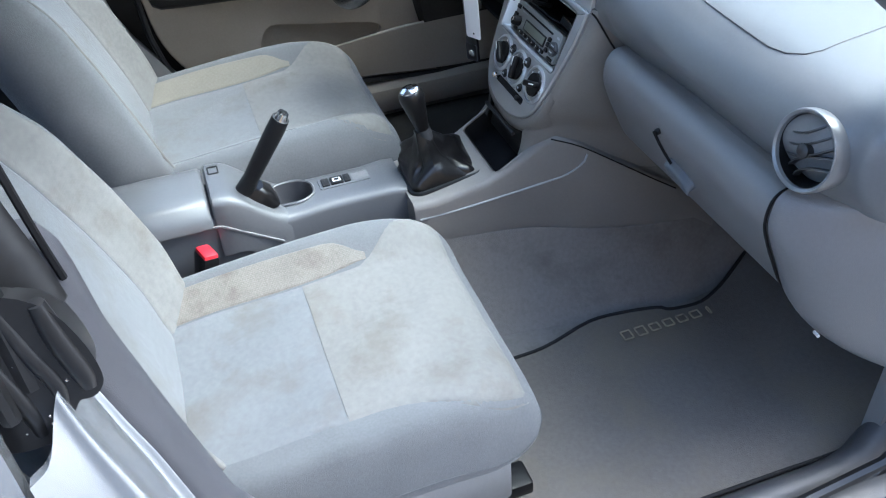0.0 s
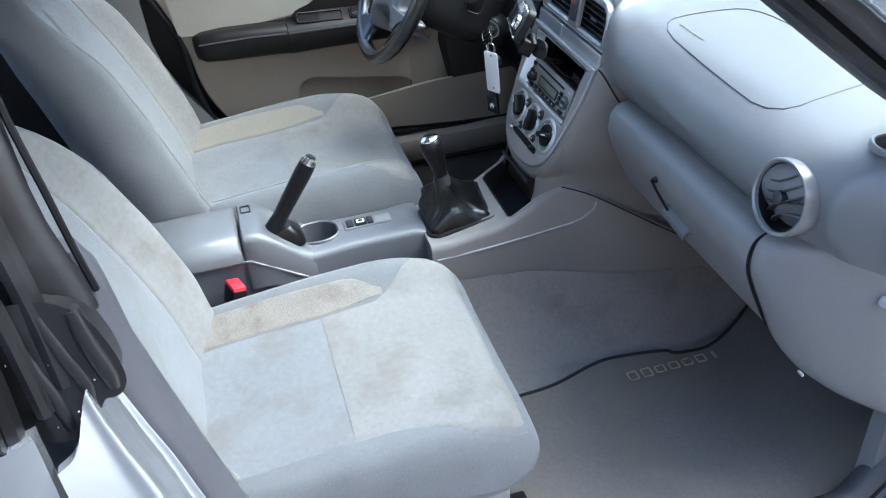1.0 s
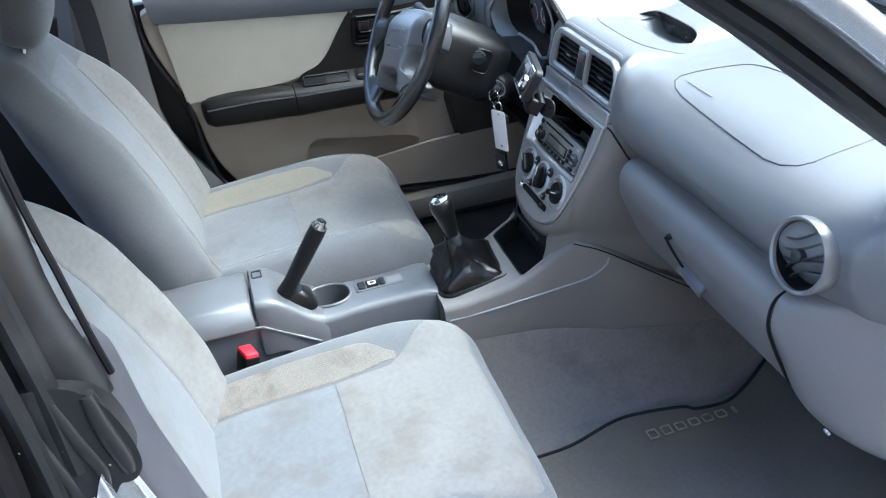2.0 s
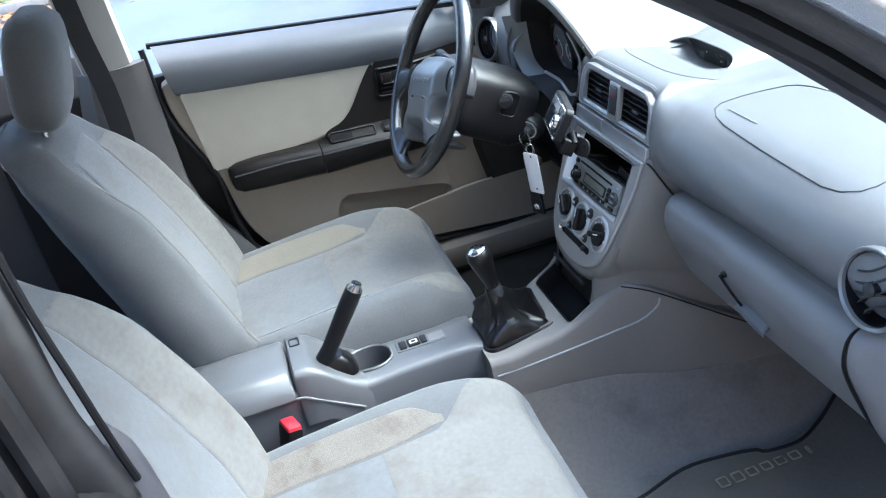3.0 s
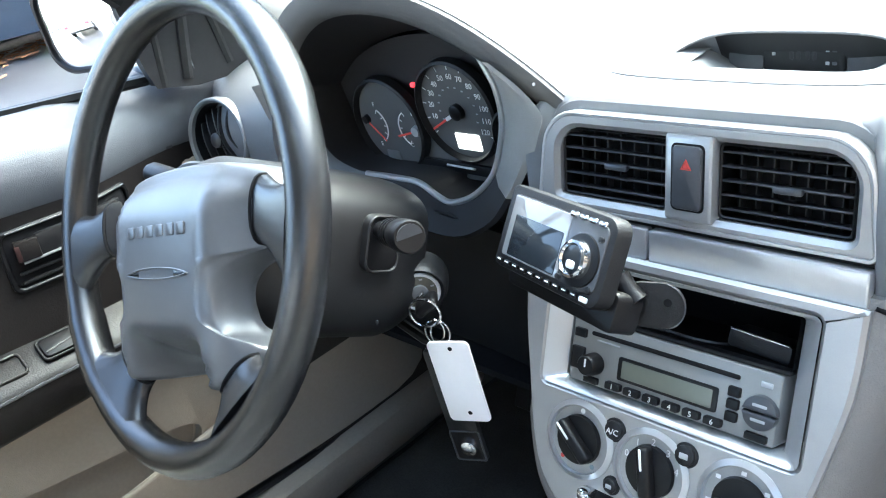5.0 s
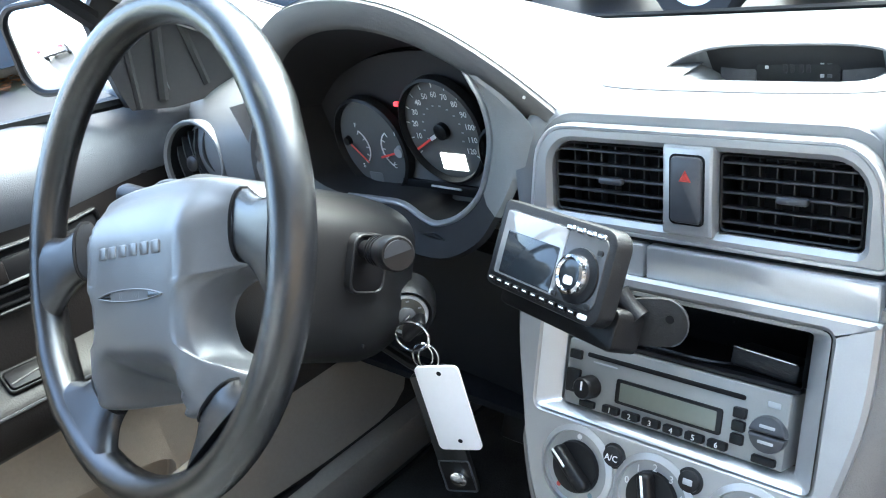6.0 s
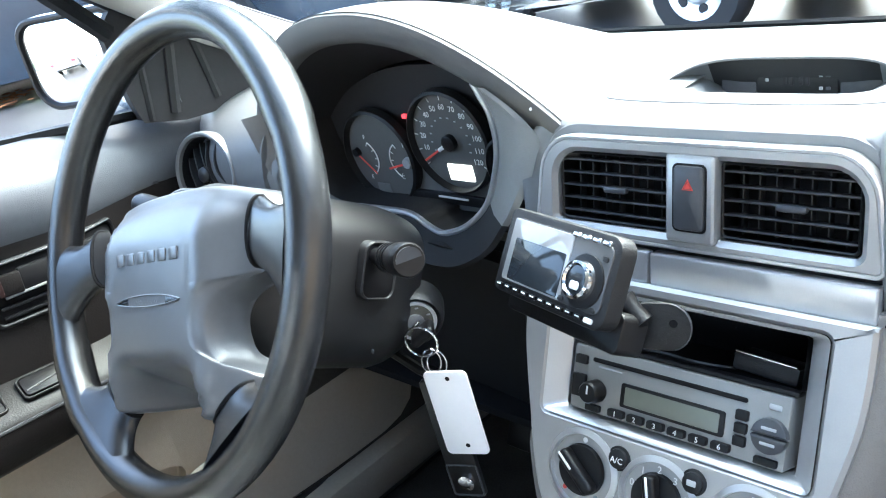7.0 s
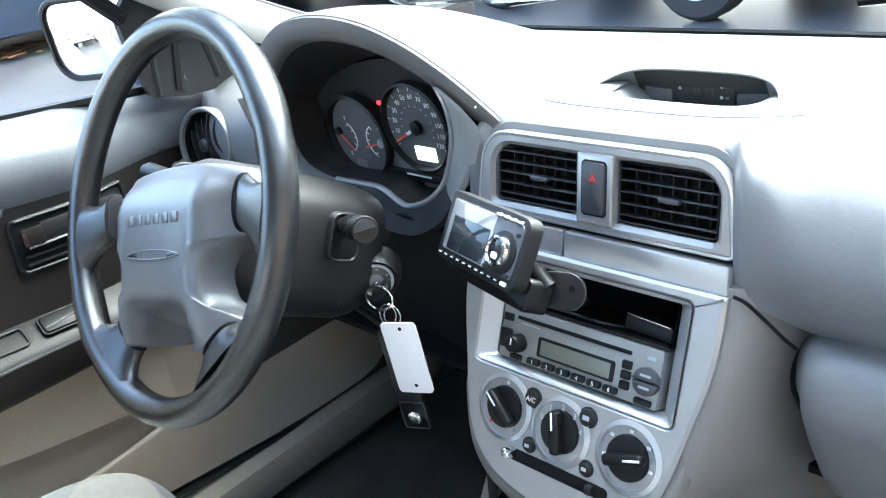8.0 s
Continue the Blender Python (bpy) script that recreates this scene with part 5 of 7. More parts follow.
st = part("stalk", tube([base, mixv(base, tip, 0.25), mixv(base, tip, 0.40), mixv(base, tip, 0.44), mixv(base, tip, 0.70), mixv(base, tip, 0.74), mixv(base, tip, 0.97), tip], [0.007, 0.0075, 0.008, 0.0112, 0.0115, 0.0130, 0.0135, 0.012], 18), BLACK, col, "black wiper stalk with ridged grips")
dr = (tip - base).normalized()
part("stalk_cap", lathe([(0.0105, 0), (0.010, 0.002), (0.007, 0.0025), (0.0065, 0.001), (0.001, 0.001)], basis(tip, dr.cross((0, 0, 1)), (0, 0, 1)), 20), GUNMETAL, st, "grey end button")
for f in (0.48, 0.56, 0.64):
    q = mixv(base, tip, f)
    part("stalk_ridge", tube([q - dr * 0.0015, q + dr * 0.0015], 0.0122, 18), BLACK, st)
MB = basis(base + Vector((0.002, -0.003, -0.012)), (0, 1, -0.5), (0, 0.5, 1))
part("stalk_boot", rim(rrect(0.038, 0.050, 0.010), rrect(0.033, 0.045, 0.008), MB, -0.01, 0.005, 0.001), SHROUD, col, "raised rim round the stalk's slot")
part("stalk_slot", plate(rrect(0.034, 0.046, 0.008), MB, -0.01, 0.0032, 0.0005), DEEPBLACK, col, "black slot of the stalk")
lb = WC + axis * 0.10 + Vector((-0.075, 0, 0.012))
part("stalk", tube([lb, lb + Vector((-0.05, -0.002, 0.011)), lb + Vector((-0.085, -0.004, 0.017)), lb + Vector((-0.122, -0.008, 0.021)), lb + Vector((-0.128, -0.009, 0.0215))], [0.006, 0.007, 0.011, 0.0115, 0.009], 14), BLACK, col, "black indicator stalk")
kc = Vector((-0.231, 0.902, 0.792))
kd = Vector((0.68, -0.66, 0.31)).normalized()
MK = basis(kc, kd.cross((0, 0, 1)) * -1, (0, 0, 1))
lk = part("ignition_lock", lathe([(0.027, -0.03), (0.0265, -0.010), (0.0245, -0.001), (0.0225, 0.002), (0.0190, -0.002)], MK, 32, cap=False), SHROUD, col, "black ignition lock surround")
part("lock_face", lathe([(0.0195, -0.003), (0.0180, 0.001), (0.010, 0.002), (0.001, 0.002)], MK, 28), LOCKMETAL, lk, "dull metal lock face")
part("lock_ring", lathe([(0.0195, 0.0005), (0.0190, 0.0022), (0.0165, 0.0022), (0.016, 0.001)], MK, 32, cap=False), SATIN, lk, "worn metal ring")
part("lock_core", lathe([(0.008, 0.001), (0.0078, 0.004), (0.006, 0.0045), (0.001, 0.0045)], MK, 20), DIALPLATE, lk, "lock core")
for a in (20, 75, 140, 205):
    part("lock_print", block(MK @ T(0.0133 * math.cos(radians(a)), 0.0133 * math.sin(radians(a)), 0.0021), 0.0032, 0.0016, 0.0005, 0.0002, 1), FAINT, lk)
part("lower_latch", block(T(-0.212, 0.905, 0.728), 0.018, 0.018, 0.017, 0.003), LOCKMETAL, col, "small metal latch")
part("adjust_lever", tube([(-0.285, 0.90, 0.752), (-0.24, 0.90, 0.738), (-0.215, 0.905, 0.731)], 0.005, 8), BLACK, col)
part("screw_hole", block(basis((-0.2265, 0.845, 0.793), (0, 1, -0.4), (0, 0.4, 1)), 0.0012, 0.004, 0.003, 0.0005), GUNMETAL, col)

# ---- keys ----
key = thing("key_ring", kc + kd * 0.03, "car key in the ignition with a white tag and black fob", "keys")
part("key_head", block(MK @ pose(0.005, -0.005, 0.017, 0, 0, 32), 0.025, 0.0095, 0.022, 0.0045, 3), BLACK, key, "black plastic key head")
part("key_blade", block(MK @ pose(0, 0, 0.004, 0, 0, 35), 0.009, 0.0025, 0.012, 0.0008), CHROME, key)
rc = kc + kd * 0.024 + Vector((0.004, 0, -0.016))
ringp = [rc + Vector((0.0140 * math.cos(a), 0.006 * math.cos(a), 0.0145 * math.sin(a))) for a in [2 * math.pi * k / 28 for k in range(28)]]
part("split_ring", tube(ringp, 0.0013, 6, closed=True), CHROME, key, "steel split ring")
for dx in (-0.003, 0.004):
    c2 = rc + Vector((0.003 + dx, 0.006, -0.0235))
    part("small_ring", tube([c2 + Vector((0.006 * math.cos(a), 0.006 * math.cos(a), 0.0125 * math.sin(a))) for a in [2 * math.pi * k / 20 for k in range(20)]], 0.001, 6, closed=True), CHROME, key)
tg = Vector((-0.186, 0.886, 0.716))
MT = basis(tg, (0.93, 0.36, 0.02), (0.0, 0, 1)) @ pose(0, 0, 0, 0, 0, 3)
tag = part("tag", plate(rrect(0.042, 0.088, 0.005, 5), MT, -0.0012, 0.0012, 0.0006), WHITE, key, "blank white plastic tag")
for v in (0.037, -0.034):
    part("tag_hole", lathe([(0.0022, 0.0009), (0.0022, 0.0014), (0.001, 0.0014)], MT @ T(0.002, v, 0), 12), DEEPBLACK, tag)
fob = part("fob", plate(rrect(0.032, 0.128, 0.003, 4, -0.016, -0.034), MT @ T(0, 0, -0.008), -0.003, 0.003, 0.001), LEATHER, key, "black leather fob")
part("fob_edge", rim(rrect(0.032, 0.036, 0.003, 4, -0.016, -0.079), rrect(0.029, 0.033, 0.002, 4, -0.016, -0.079), MT @ T(0, 0, -0.005), -0.001, 0.001, 0.0004), GUNMETAL, fob)
part("snap", lathe([(0.0085, 0.0), (0.008, 0.003), (0.005, 0.0045), (0.001, 0.0045)], MT @ T(-0.015, -0.081, -0.005), 20), CHROME, fob, "steel press stud")

# ---- satellite radio receiver on its bracket ----
dev = thing("satellite_radio", (-0.03, 0.93, 0.82), "charcoal satellite radio receiver on a black swivel bracket", "radio receiver")
yaw, pit = radians(-15.5), radians(31.3)
nrm = Vector((math.sin(yaw) * math.cos(pit), -math.cos(yaw) * math.cos(pit), math.sin(pit)))
ru = Vector((0, 0, 1)).cross(nrm).normalized()
MDV = basis((-0.058, 0.900, 0.878), ru, nrm.cross(ru)) @ pose(0, 0, 0, 0, 0, 2)
body = part("body", plate(rrect(0.128, 0.066, (0.012, 0.006, 0.006, 0.012), 5), MDV, -0.014, 0.0, 0.003), DARK, dev, "charcoal housing")
face = part("face", plate(rrect(0.112, 0.050, (0.008, 0.004, 0.004, 0.008), 5, 0.002, 0.0015), MDV, -0.002, 0.0012, 0.001), DEVICE, dev, "glossy charcoal face")
# reflected sky is painted in as the glass's grey base colour
part("screen_glass", plate(rrect(0.071, 0.048, 0.002, 3, -0.0185, 0.0015), MDV, 0.0, 0.0018, 0.0004), SCREENGLASS, face, "smooth screen glass, grey for the sky it reflects")
part("screen", plate(rrect(0.060, 0.032, 0.001, 3, -0.017, -0.005), MDV, 0.001, 0.0022, 0.0002), SCREEN, face, "dark glossy screen")
part("dial_well", lathe([(0.0195, 0.0), (0.019, 0.002), (0.0165, 0.0025), (0.001, 0.0025)], MDV @ T(0.037, -0.003, 0.0005), 32), BLACK, face)
part("dial_ring", lathe([(0.0145, 0.002), (0.0135, 0.008), (0.0115, 0.009), (0.0105, 0.007)], MDV @ T(0.035, -0.003, 0.0005), 32, cap=False), CHROME, face, "chrome dial ring")
part("dial_cap", lathe([(0.0108, 0.003), (0.010, 0.0068), (0.001, 0.0075)], MDV @ T(0.035, -0.003, 0.0005), 24), SCREEN, face)
part("dial_print", plate(rrect(0.009, 0.006, 0.002, 3, 0.035, -0.007), MDV @ T(0, 0, 0.007), 0.0, 0.0012, 0.0003), PRINT, face)
for k in range(11):
    part("key", plate(rrect(0.0078, 0.0036, 0.001, 2, -0.054 + 0.0104 * k, -0.0275), MDV, -0.001, 0.0022, 0.0006), PRINT if k == 10 else BLACK, dev)
    if k < 10:
        part("key_print", block(MDV @ T(-0.054 + 0.0104 * k, -0.0270, 0.0023), 0.0045, 0.001, 0.0004, 0.0001, 1), PRINT, dev)
for k in range(4):
    part("top_key", plate(rrect(0.0085, 0.004, 0.0018, 3, 0.018 + 0.0105 * k, 0.0265), MDV, -0.001, 0.0022, 0.0008), CHROME, dev)
for u, v in ((0.052, 0.016), (0.052, -0.020), (0.018, -0.020)):
    part("side_key", plate(rrect(0.006, 0.004, 0.0018, 3, u, v), MDV, 0, 0.0022, 0.0006), DARK, dev)
part("cradle", plate(rrect(0.128, 0.03, 0.006, 4, 0.0, -0.032), MDV @ T(0, 0, -0.022), -0.020, 0.004, 0.003), BLACK, dev, "black cradle under the receiver")
arm0 = MDV @ Vector((0.045, -0.01, -0.03))
arm1 = MDV @ Vector((0.060, -0.022, -0.040))
arm = part("arm", tube([arm0, mixv(arm0, arm1, 0.5), arm1], [0.010, 0.008, 0.009], 14), BLACK, dev, "black swivel arm")
MP = basis(arm1 + Vector((0.006, 0.006, -0.004)), (0.95, 0.30, 0), (0, 0.25, 0.97))
part("mount_plate", plate(rrect(0.046, 0.034, 0.016, 6, 0.002, 0.0), MP, -0.002, 0.001, 0.0008), DARK, dev, "thin black mounting plate")
part("plate_edge", tube([MP @ Vector((0.009 + 0.016 * math.cos(a), 0.0168 * math.sin(a), 0.001)) for a in [-1.3 + 0.2 * k for k in range(14)]], 0.0005, 5), GUNMETAL, dev)
part("plate_hole", lathe([(0.003, 0), (0.003, 0.0012), (0.001, 0.0012)], MP @ T(0.013, 0.003, 0.0004), 12), DEEPBLACK, dev)
part("mount_foot", tube([MP @ Vector((0.0, -0.008, -0.002)), MP @ Vector((0.0, -0.022, -0.03)), MP @ Vector((0.0, -0.03, -0.07))], 0.004, 8), BLACK, dev, "black stem into the slot")

# ---- centre console ----
con = thing("centre_console", (0, 0.6, 0.38), "blue-grey plastic centre console with cup holder and switches", "centre console")
OFF = -0.034
SEC = [  # y, half width, top height, side bottom
    (0.66, 0.085, 0.500, 0.352), (0.70, 0.092, 0.503, 0.352), (0.80, 0.098, 0.522, 0.352), (0.86, 0.104, 0.553, 0.352), (0.90, 0.114, 0.588, 0.352), (0.925, 0.124, 0.602, 0.352), (0.96, 0.142, 0.592, 0.352), (1.03, 0.164, 0.548, 0.350), (1.10, 0.180, 0.505, 0.348), (1.18, 0.190, 0.46, 0.345), (1.26, 0.195, 0.43, 0.345),
]


def side_at(y, z, out=0.0):
    """A point of the front section's right flank."""
    for (ya, wa, za, ba), (yb, wb, zb_, bb) in zip(SEC, SEC[1:]):
        if ya <= y <= yb:
            f = (y - ya) / (yb - ya)
            w, zt, zl = wa + (wb - wa) * f, za + (zb_ - za) * f - 0.012, ba + (bb - ba) * f
            return Vector((w + 0.012 * (zt - z) / (zt - zl) + out, y, z))
    return Vector((0.12, y, z))


def sections(rows, cx, rnd=0.012, dish=0.0):
    rings = []
    for y, w, z, zb in rows:
        ring = [(cx - w - 0.012, y, zb), (cx - w - 0.006, y, (z + zb) / 2), (cx - w, y, z - rnd)]
        ring += [(cx - w + rnd * 0.3, y, z - rnd * 0.3), (cx - w + rnd, y, z)]
        ring += [(cx - w * 0.4, y, z - dish), (cx + w * 0.4, y, z - dish)]
        ring += [(cx + w - rnd, y, z), (cx + w - rnd * 0.3, y, z - rnd * 0.3), (cx + w, y, z - rnd), (cx + w + 0.006, y, (z + zb) / 2), (cx + w + 0.012, y, zb)]
        rings.append(ring)
    return rings


front_body = part("front_body", loft(sections(SEC, 0.0)), CHEEK, con, "grey front section round the gear lever", angle=50)
part("side_line", tube(spline([side_at(y, z, 0.0006) for y, z in ((0.668, 0.470), (0.75, 0.478), (0.84, 0.490), (0.90, 0.505), (0.94, 0.523), (0.968, 0.548), (0.976, 0.566))], 30), 0.0020, 6), FAINT, con, "pale moulding line")
part("stack_seam", tube(spline([(0.128, 0.912, 0.603), (0.152, 0.960, 0.588), (0.172, 1.03, 0.545), (0.187, 1.09, 0.506), (0.196, 1.14, 0.474)], 18), 0.0013, 6), DEEPBLACK, con, "dark seam against the centre stack")
rear = [(0.08, 0.062, 0.545, 0.36), (0.30, 0.064, 0.545, 0.36), (0.36, 0.064, 0.535, 0.36), (0.385, 0.063, 0.52, 0.36), (0.42, 0.062, 0.506, 0.36), (0.46, 0.060, 0.506, 0.36), (0.52, 0.056, 0.508, 0.36), (0.60, 0.056, 0.508, 0.36), (0.645, 0.06, 0.51, 0.36), (0.668, 0.064, 0.505, 0.36)]
rear_body = part("rear_body", loft(sections(rear, OFF + 0.004)), CONSOLE, con, "blue-grey rear section", angle=50)
lid = [(0.02, 0.066, 0.570, 0.535), (0.04, 0.069, 0.580, 0.535), (0.18, 0.070, 0.580, 0.535), (0.30, 0.070, 0.579, 0.535), (0.306, 0.068, 0.574, 0.537)]
part("armrest_lid", loft(sections(lid, OFF, 0.018)), CONSOLE, con, "closed blue-grey bin lid", angle=60)
hump = [(0.310, 0.068, 0.574, 0.47), (0.314, 0.070, 0.580, 0.47), (0.338, 0.070, 0.579, 0.47), (0.352, 0.070, 0.573, 0.47), (0.370, 0.069, 0.559, 0.46), (0.390, 0.068, 0.540, 0.45), (0.410, 0.067, 0.523, 0.45), (0.428, 0.066, 0.512, 0.45), (0.440, 0.064, 0.505, 0.45)]
hp = part("lid_hinge_block", loft(sections(hump, OFF, 0.014)), CONSOLE, con, "blue-grey block sloping down past the handbrake", angle=60)
part("lid_button", rim(rrect(0.020, 0.026, 0.003), rrect(0.015, 0.021, 0.002), basis((-0.068, 0.328, 0.5800), (0, 1, 0), (-1, 0, 0)), -0.002, 0.0016, 0.0006), DARK, hp, "small square release button")
part("side_moulding", tube([(0.0425, 0.05, 0.533), (0.0425, 0.29, 0.535), (0.0425, 0.32, 0.530), (0.0425, 0.42, 0.466)], 0.0028, 6), CONSOLE, con)
cupm = basis((-0.044, 0.462, 0.5085), (1, 0, 0), (0, 1, 0))
cp = part("cup_holder", rim(soften([(-0.036, -0.045), (0.036, -0.045), (0.042, 0.01), (0.02, 0.04), (-0.02, 0.04), (-0.042, 0.01)]), inset(soften([(-0.036, -0.045), (0.036, -0.045), (0.042, 0.01), (0.02, 0.04), (-0.02, 0.04), (-0.042, 0.01)]), 0.005), cupm, -0.05, 0.003, 0.002), CONSOLE, con, "round moulded cup holder")
CUP = soften([(-0.036, -0.045), (0.036, -0.045), (0.042, 0.01), (0.02, 0.04), (-0.02, 0.04), (-0.042, 0.01)])
for ob in (hp, rear_body):
    carve(ob, loft([[cupm @ Vector((u, v, h)) for u, v in inset(CUP, 0.004)] for h in (-0.052, 0.06)]))
part("cup_floor", plate(inset(CUP, 0.0038), cupm, -0.056, -0.050, 0.0005), DARK, cp, "dark floor of the cup holder")
swm = basis((-0.045, 0.56, 0.5085), (0, 1, 0), (-1, 0, 0))
sp = part("switch_panel", plate(rrect(0.098, 0.034, 0.003), swm, -0.004, 0.0015, 0.0008), CONSOLE, con, "switch panel")
for u, w, mt in ((-0.036, 0.014, DARK), (-0.014, 0.024, BLACK), (0.006, 0.012, DARK), (0.032, 0.032, LOWER)):
    part("switch", plate(rrect(w, 0.024, 0.002), swm @ T(u, 0, 0), -0.001, 0.005 if mt is not LOWER else 0.0022, 0.001), mt, sp)
part("switch_print", plate(rrect(0.016, 0.012, 0.002), swm @ T(-0.014, 0, 0), 0.004, 0.0056, 0.0004), PRINT, sp, "white switch symbol")
part("switch_gap", plate(rrect(0.009, 0.007, 0.001), swm @ T(-0.014, 0, 0), 0.005, 0.0061, 0.0003), BLACK, sp)
bm = sheet(lambda u, v: Vector((-0.062 + 0.105 * u, 0.655 + 0.028 * v, 0.40 + 0.108 * (1 - (1 - v) ** 2))), 8, 8, 0.01, (0, 1, 0))
part("front_step", bm, CONSOLE, con, "curved step beside the switch panel")
# ashtray mouth in the front section
trm = basis((0, 0.858, 0.5535), (1, 0, 0), (0, 0.86, 0.51))
ty = part("tray_mouth", rim(rrect(0.184, 0.126, 0.016, 5, 0, 0.014), rrect(0.177, 0.119, 0.0135, 5, 0, 0.014), trm, -0.012, 0.0025, 0.002), CHEEK, con, "open tray below the fascia")
carve(front_body, loft([[trm @ Vector((u, v, h)) for u, v in rrect(0.178, 0.120, 0.014, 5, 0, 0.014)] for h in (-0.045, 0.12)]))
part("tray_floor", plate(rrect(0.176, 0.118, 0.012, 5, 0, 0.014), trm, -0.050, -0.043, 0.0005), DEEPBLACK, ty, "black tray floor")
part("tray_wall", loft([[trm @ Vector((u, v, h)) for u, v in rrect(0.1768, 0.1188, 0.0135, 5, 0, 0.014)] for h in (-0.044, -0.003)], cap=False), DARK, ty, "dark wall of the tray")
ash = part("ash_drawer", block(basis((0.0, 0.885, 0.567), (1, 0, 0), (0, 0.9, -0.2)), 0.135, 0.018, 0.05, 0.004), BLACK, con, "pulled-out black ash drawer")
part("drawer_rim", tube([(-0.065, 0.865, 0.592), (0.065, 0.865, 0.592)], 0.004, 8), DARK, ash)
part("lighter", lathe([(0.012, -0.02), (0.012, 0.012), (0.009, 0.014), (0.001, 0.014)], basis((0.02, 0.905, 0.575), (1, 0, 0), (0, 0.4, 0.9)), 18), DEEPBLACK, con, "black lighter socket")
part("lighter_ring", tube([(0.02 + 0.013 * math.cos(a), 0.9, 0.59 + 0.01 * math.sin(a)) for a in [2 * math.pi * k / 18 for k in range(18)]], 0.0016, 6, closed=True), GUNMETAL, con)

# ---- gear lever ----
gear = thing("gear_lever", (0, 0.745, 0.505), "manual gear lever with chrome-topped knob and black leather boot", "gear lever")
gk = Vector((0.0, 0.698, 0.672))
gb = Vector((0.0, 0.735, 0.505))
bt = [q for a, b in zip(*(lambda r: (r, r[1:] + r[:1]))(rrect(0.108, 0.135, 0.018, 6))) for q in [(a[0] + (b[0] - a[0]) * k / 3, a[1] + (b[1] - a[1]) * k / 3) for k in range(3)]]
rings = []
for s, f in ((0, 1.0), (0.05, 1.0), (0.12, 0.97), (0.2, 0.90), (0.29, 0.80), (0.38, 0.70), (0.47, 0.57), (0.56, 0.46), (0.65, 0.37), (0.74, 0.29), (0.84, 0.23), (0.92, 0.20), (1.0, 0.17)):
    c = mixv(gb + Vector((0, 0.004, 0)), gk + Vector((0, 0.01, -0.068)), s)
    ring = []
    for k, (u, v) in enumerate(bt):
        fold = 1 + (0.20 * math.sin(6 * math.atan2(v, u) + 7 * s) + 0.12 * math.sin(11 * math.atan2(v, u) - 9 * s)) * math.sin(math.pi * min(1, s * 1.3)) * smooth(0.05, 0.4, s)
        tilt = 0.075 * v * (1 - s)
        ring.append((c.x + u * f * fold, c.y + v * f * fold, c.z + tilt + 0.018 * math.sin(3 * math.atan2(v, u) + 2) * math.sin(math.pi * s)))
    rings.append(ring)
part("boot", loft(rings), LEATHER, gear, "creased black leather boot", angle=60)
part("boot_frame", tube([(u * 1.04, 0.739 + v * 1.04, 0.510 + 0.13 * v) for u, v in bt], 0.005, 8, closed=True), BLACK, gear, "black frame round the boot")
dn = (gb - gk).normalized()
mk2 = basis(gk, Vector((0, 1, 0)).cross(dn).normalized(), dn.cross(Vector((0, 1, 0)).cross(dn)).normalized() * -1)
zax = -dn
xax = Vector((1, 0, 0))
yax = zax.cross(xax)
mk2 = Matrix((xax, yax, zax)).transposed().to_4x4()
mk2.translation = gk
part("collar", lathe([(0.0135, -0.09), (0.0145, -0.078), (0.0135, -0.066)], mk2, 20), GUNMETAL, gear, "grey collar")
kn = part("knob", lathe([(0.0125, -0.068), (0.014, -0.055), (0.0195, -0.022), (0.0235, 0.002), (0.0225, 0.012), (0.018, 0.018)], mk2, 28), LEATHER, gear, "black leather knob")
cpn = part("knob_cap", lathe([(0.0185, 0.014), (0.0175, 0.0205), (0.012, 0.0235), (0.001, 0.024)], mk2, 28), CHROME, gear, "chrome knob cap with shift pattern")
part("shift_pattern", block(mk2 @ T(0, 0, 0.0235), 0.016, 0.0025, 0.0016, 0.0004, 1), BLACK, cpn)
part("shift_pattern", block(mk2 @ T(0.004, 0, 0.0236), 0.0025, 0.015, 0.0016, 0.0004, 1), BLACK, cpn)

# ---- handbrake ----
hb = thing("handbrake", (0, 0.385, 0.56), "raised black handbrake lever with a chrome button", "handbrake")
h0, h1 = Vector((-0.012, 0.372, 0.555)), Vector((0.016, 0.460, 0.700))
dirh = (h1 - h0).normalized()
part("lever", tube([h0 - dirh * 0.03, h0, mixv(h0, h1, 0.2), mixv(h0, h1, 0.5), mixv(h0, h1, 0.85), h1], [0.022, 0.018, 0.0145, 0.0155, 0.0165, 0.0155], 18), DARK, hb, "dark grey moulded grip")
part("button", tube([h1, h1 + dirh * 0.004, h1 + dirh * 0.012], [0.013, 0.0115, 0.0095], 18), CHROME, hb, "chrome release button")
part("button_cap", tube([h1 + dirh * 0.012, h1 + dirh * 0.014], [0.0062, 0.005], 14), BLACK, hb)
part("boot", loft([[(-0.018 + u, 0.385 + v, z) for u, v in rrect(w, l, 0.014, 4)] for w, l, z in ((0.056, 0.090, 0.520), (0.052, 0.075, 0.545), (0.040, 0.045, 0.560))]), LEATHER, hb, "black boot at the lever's foot")

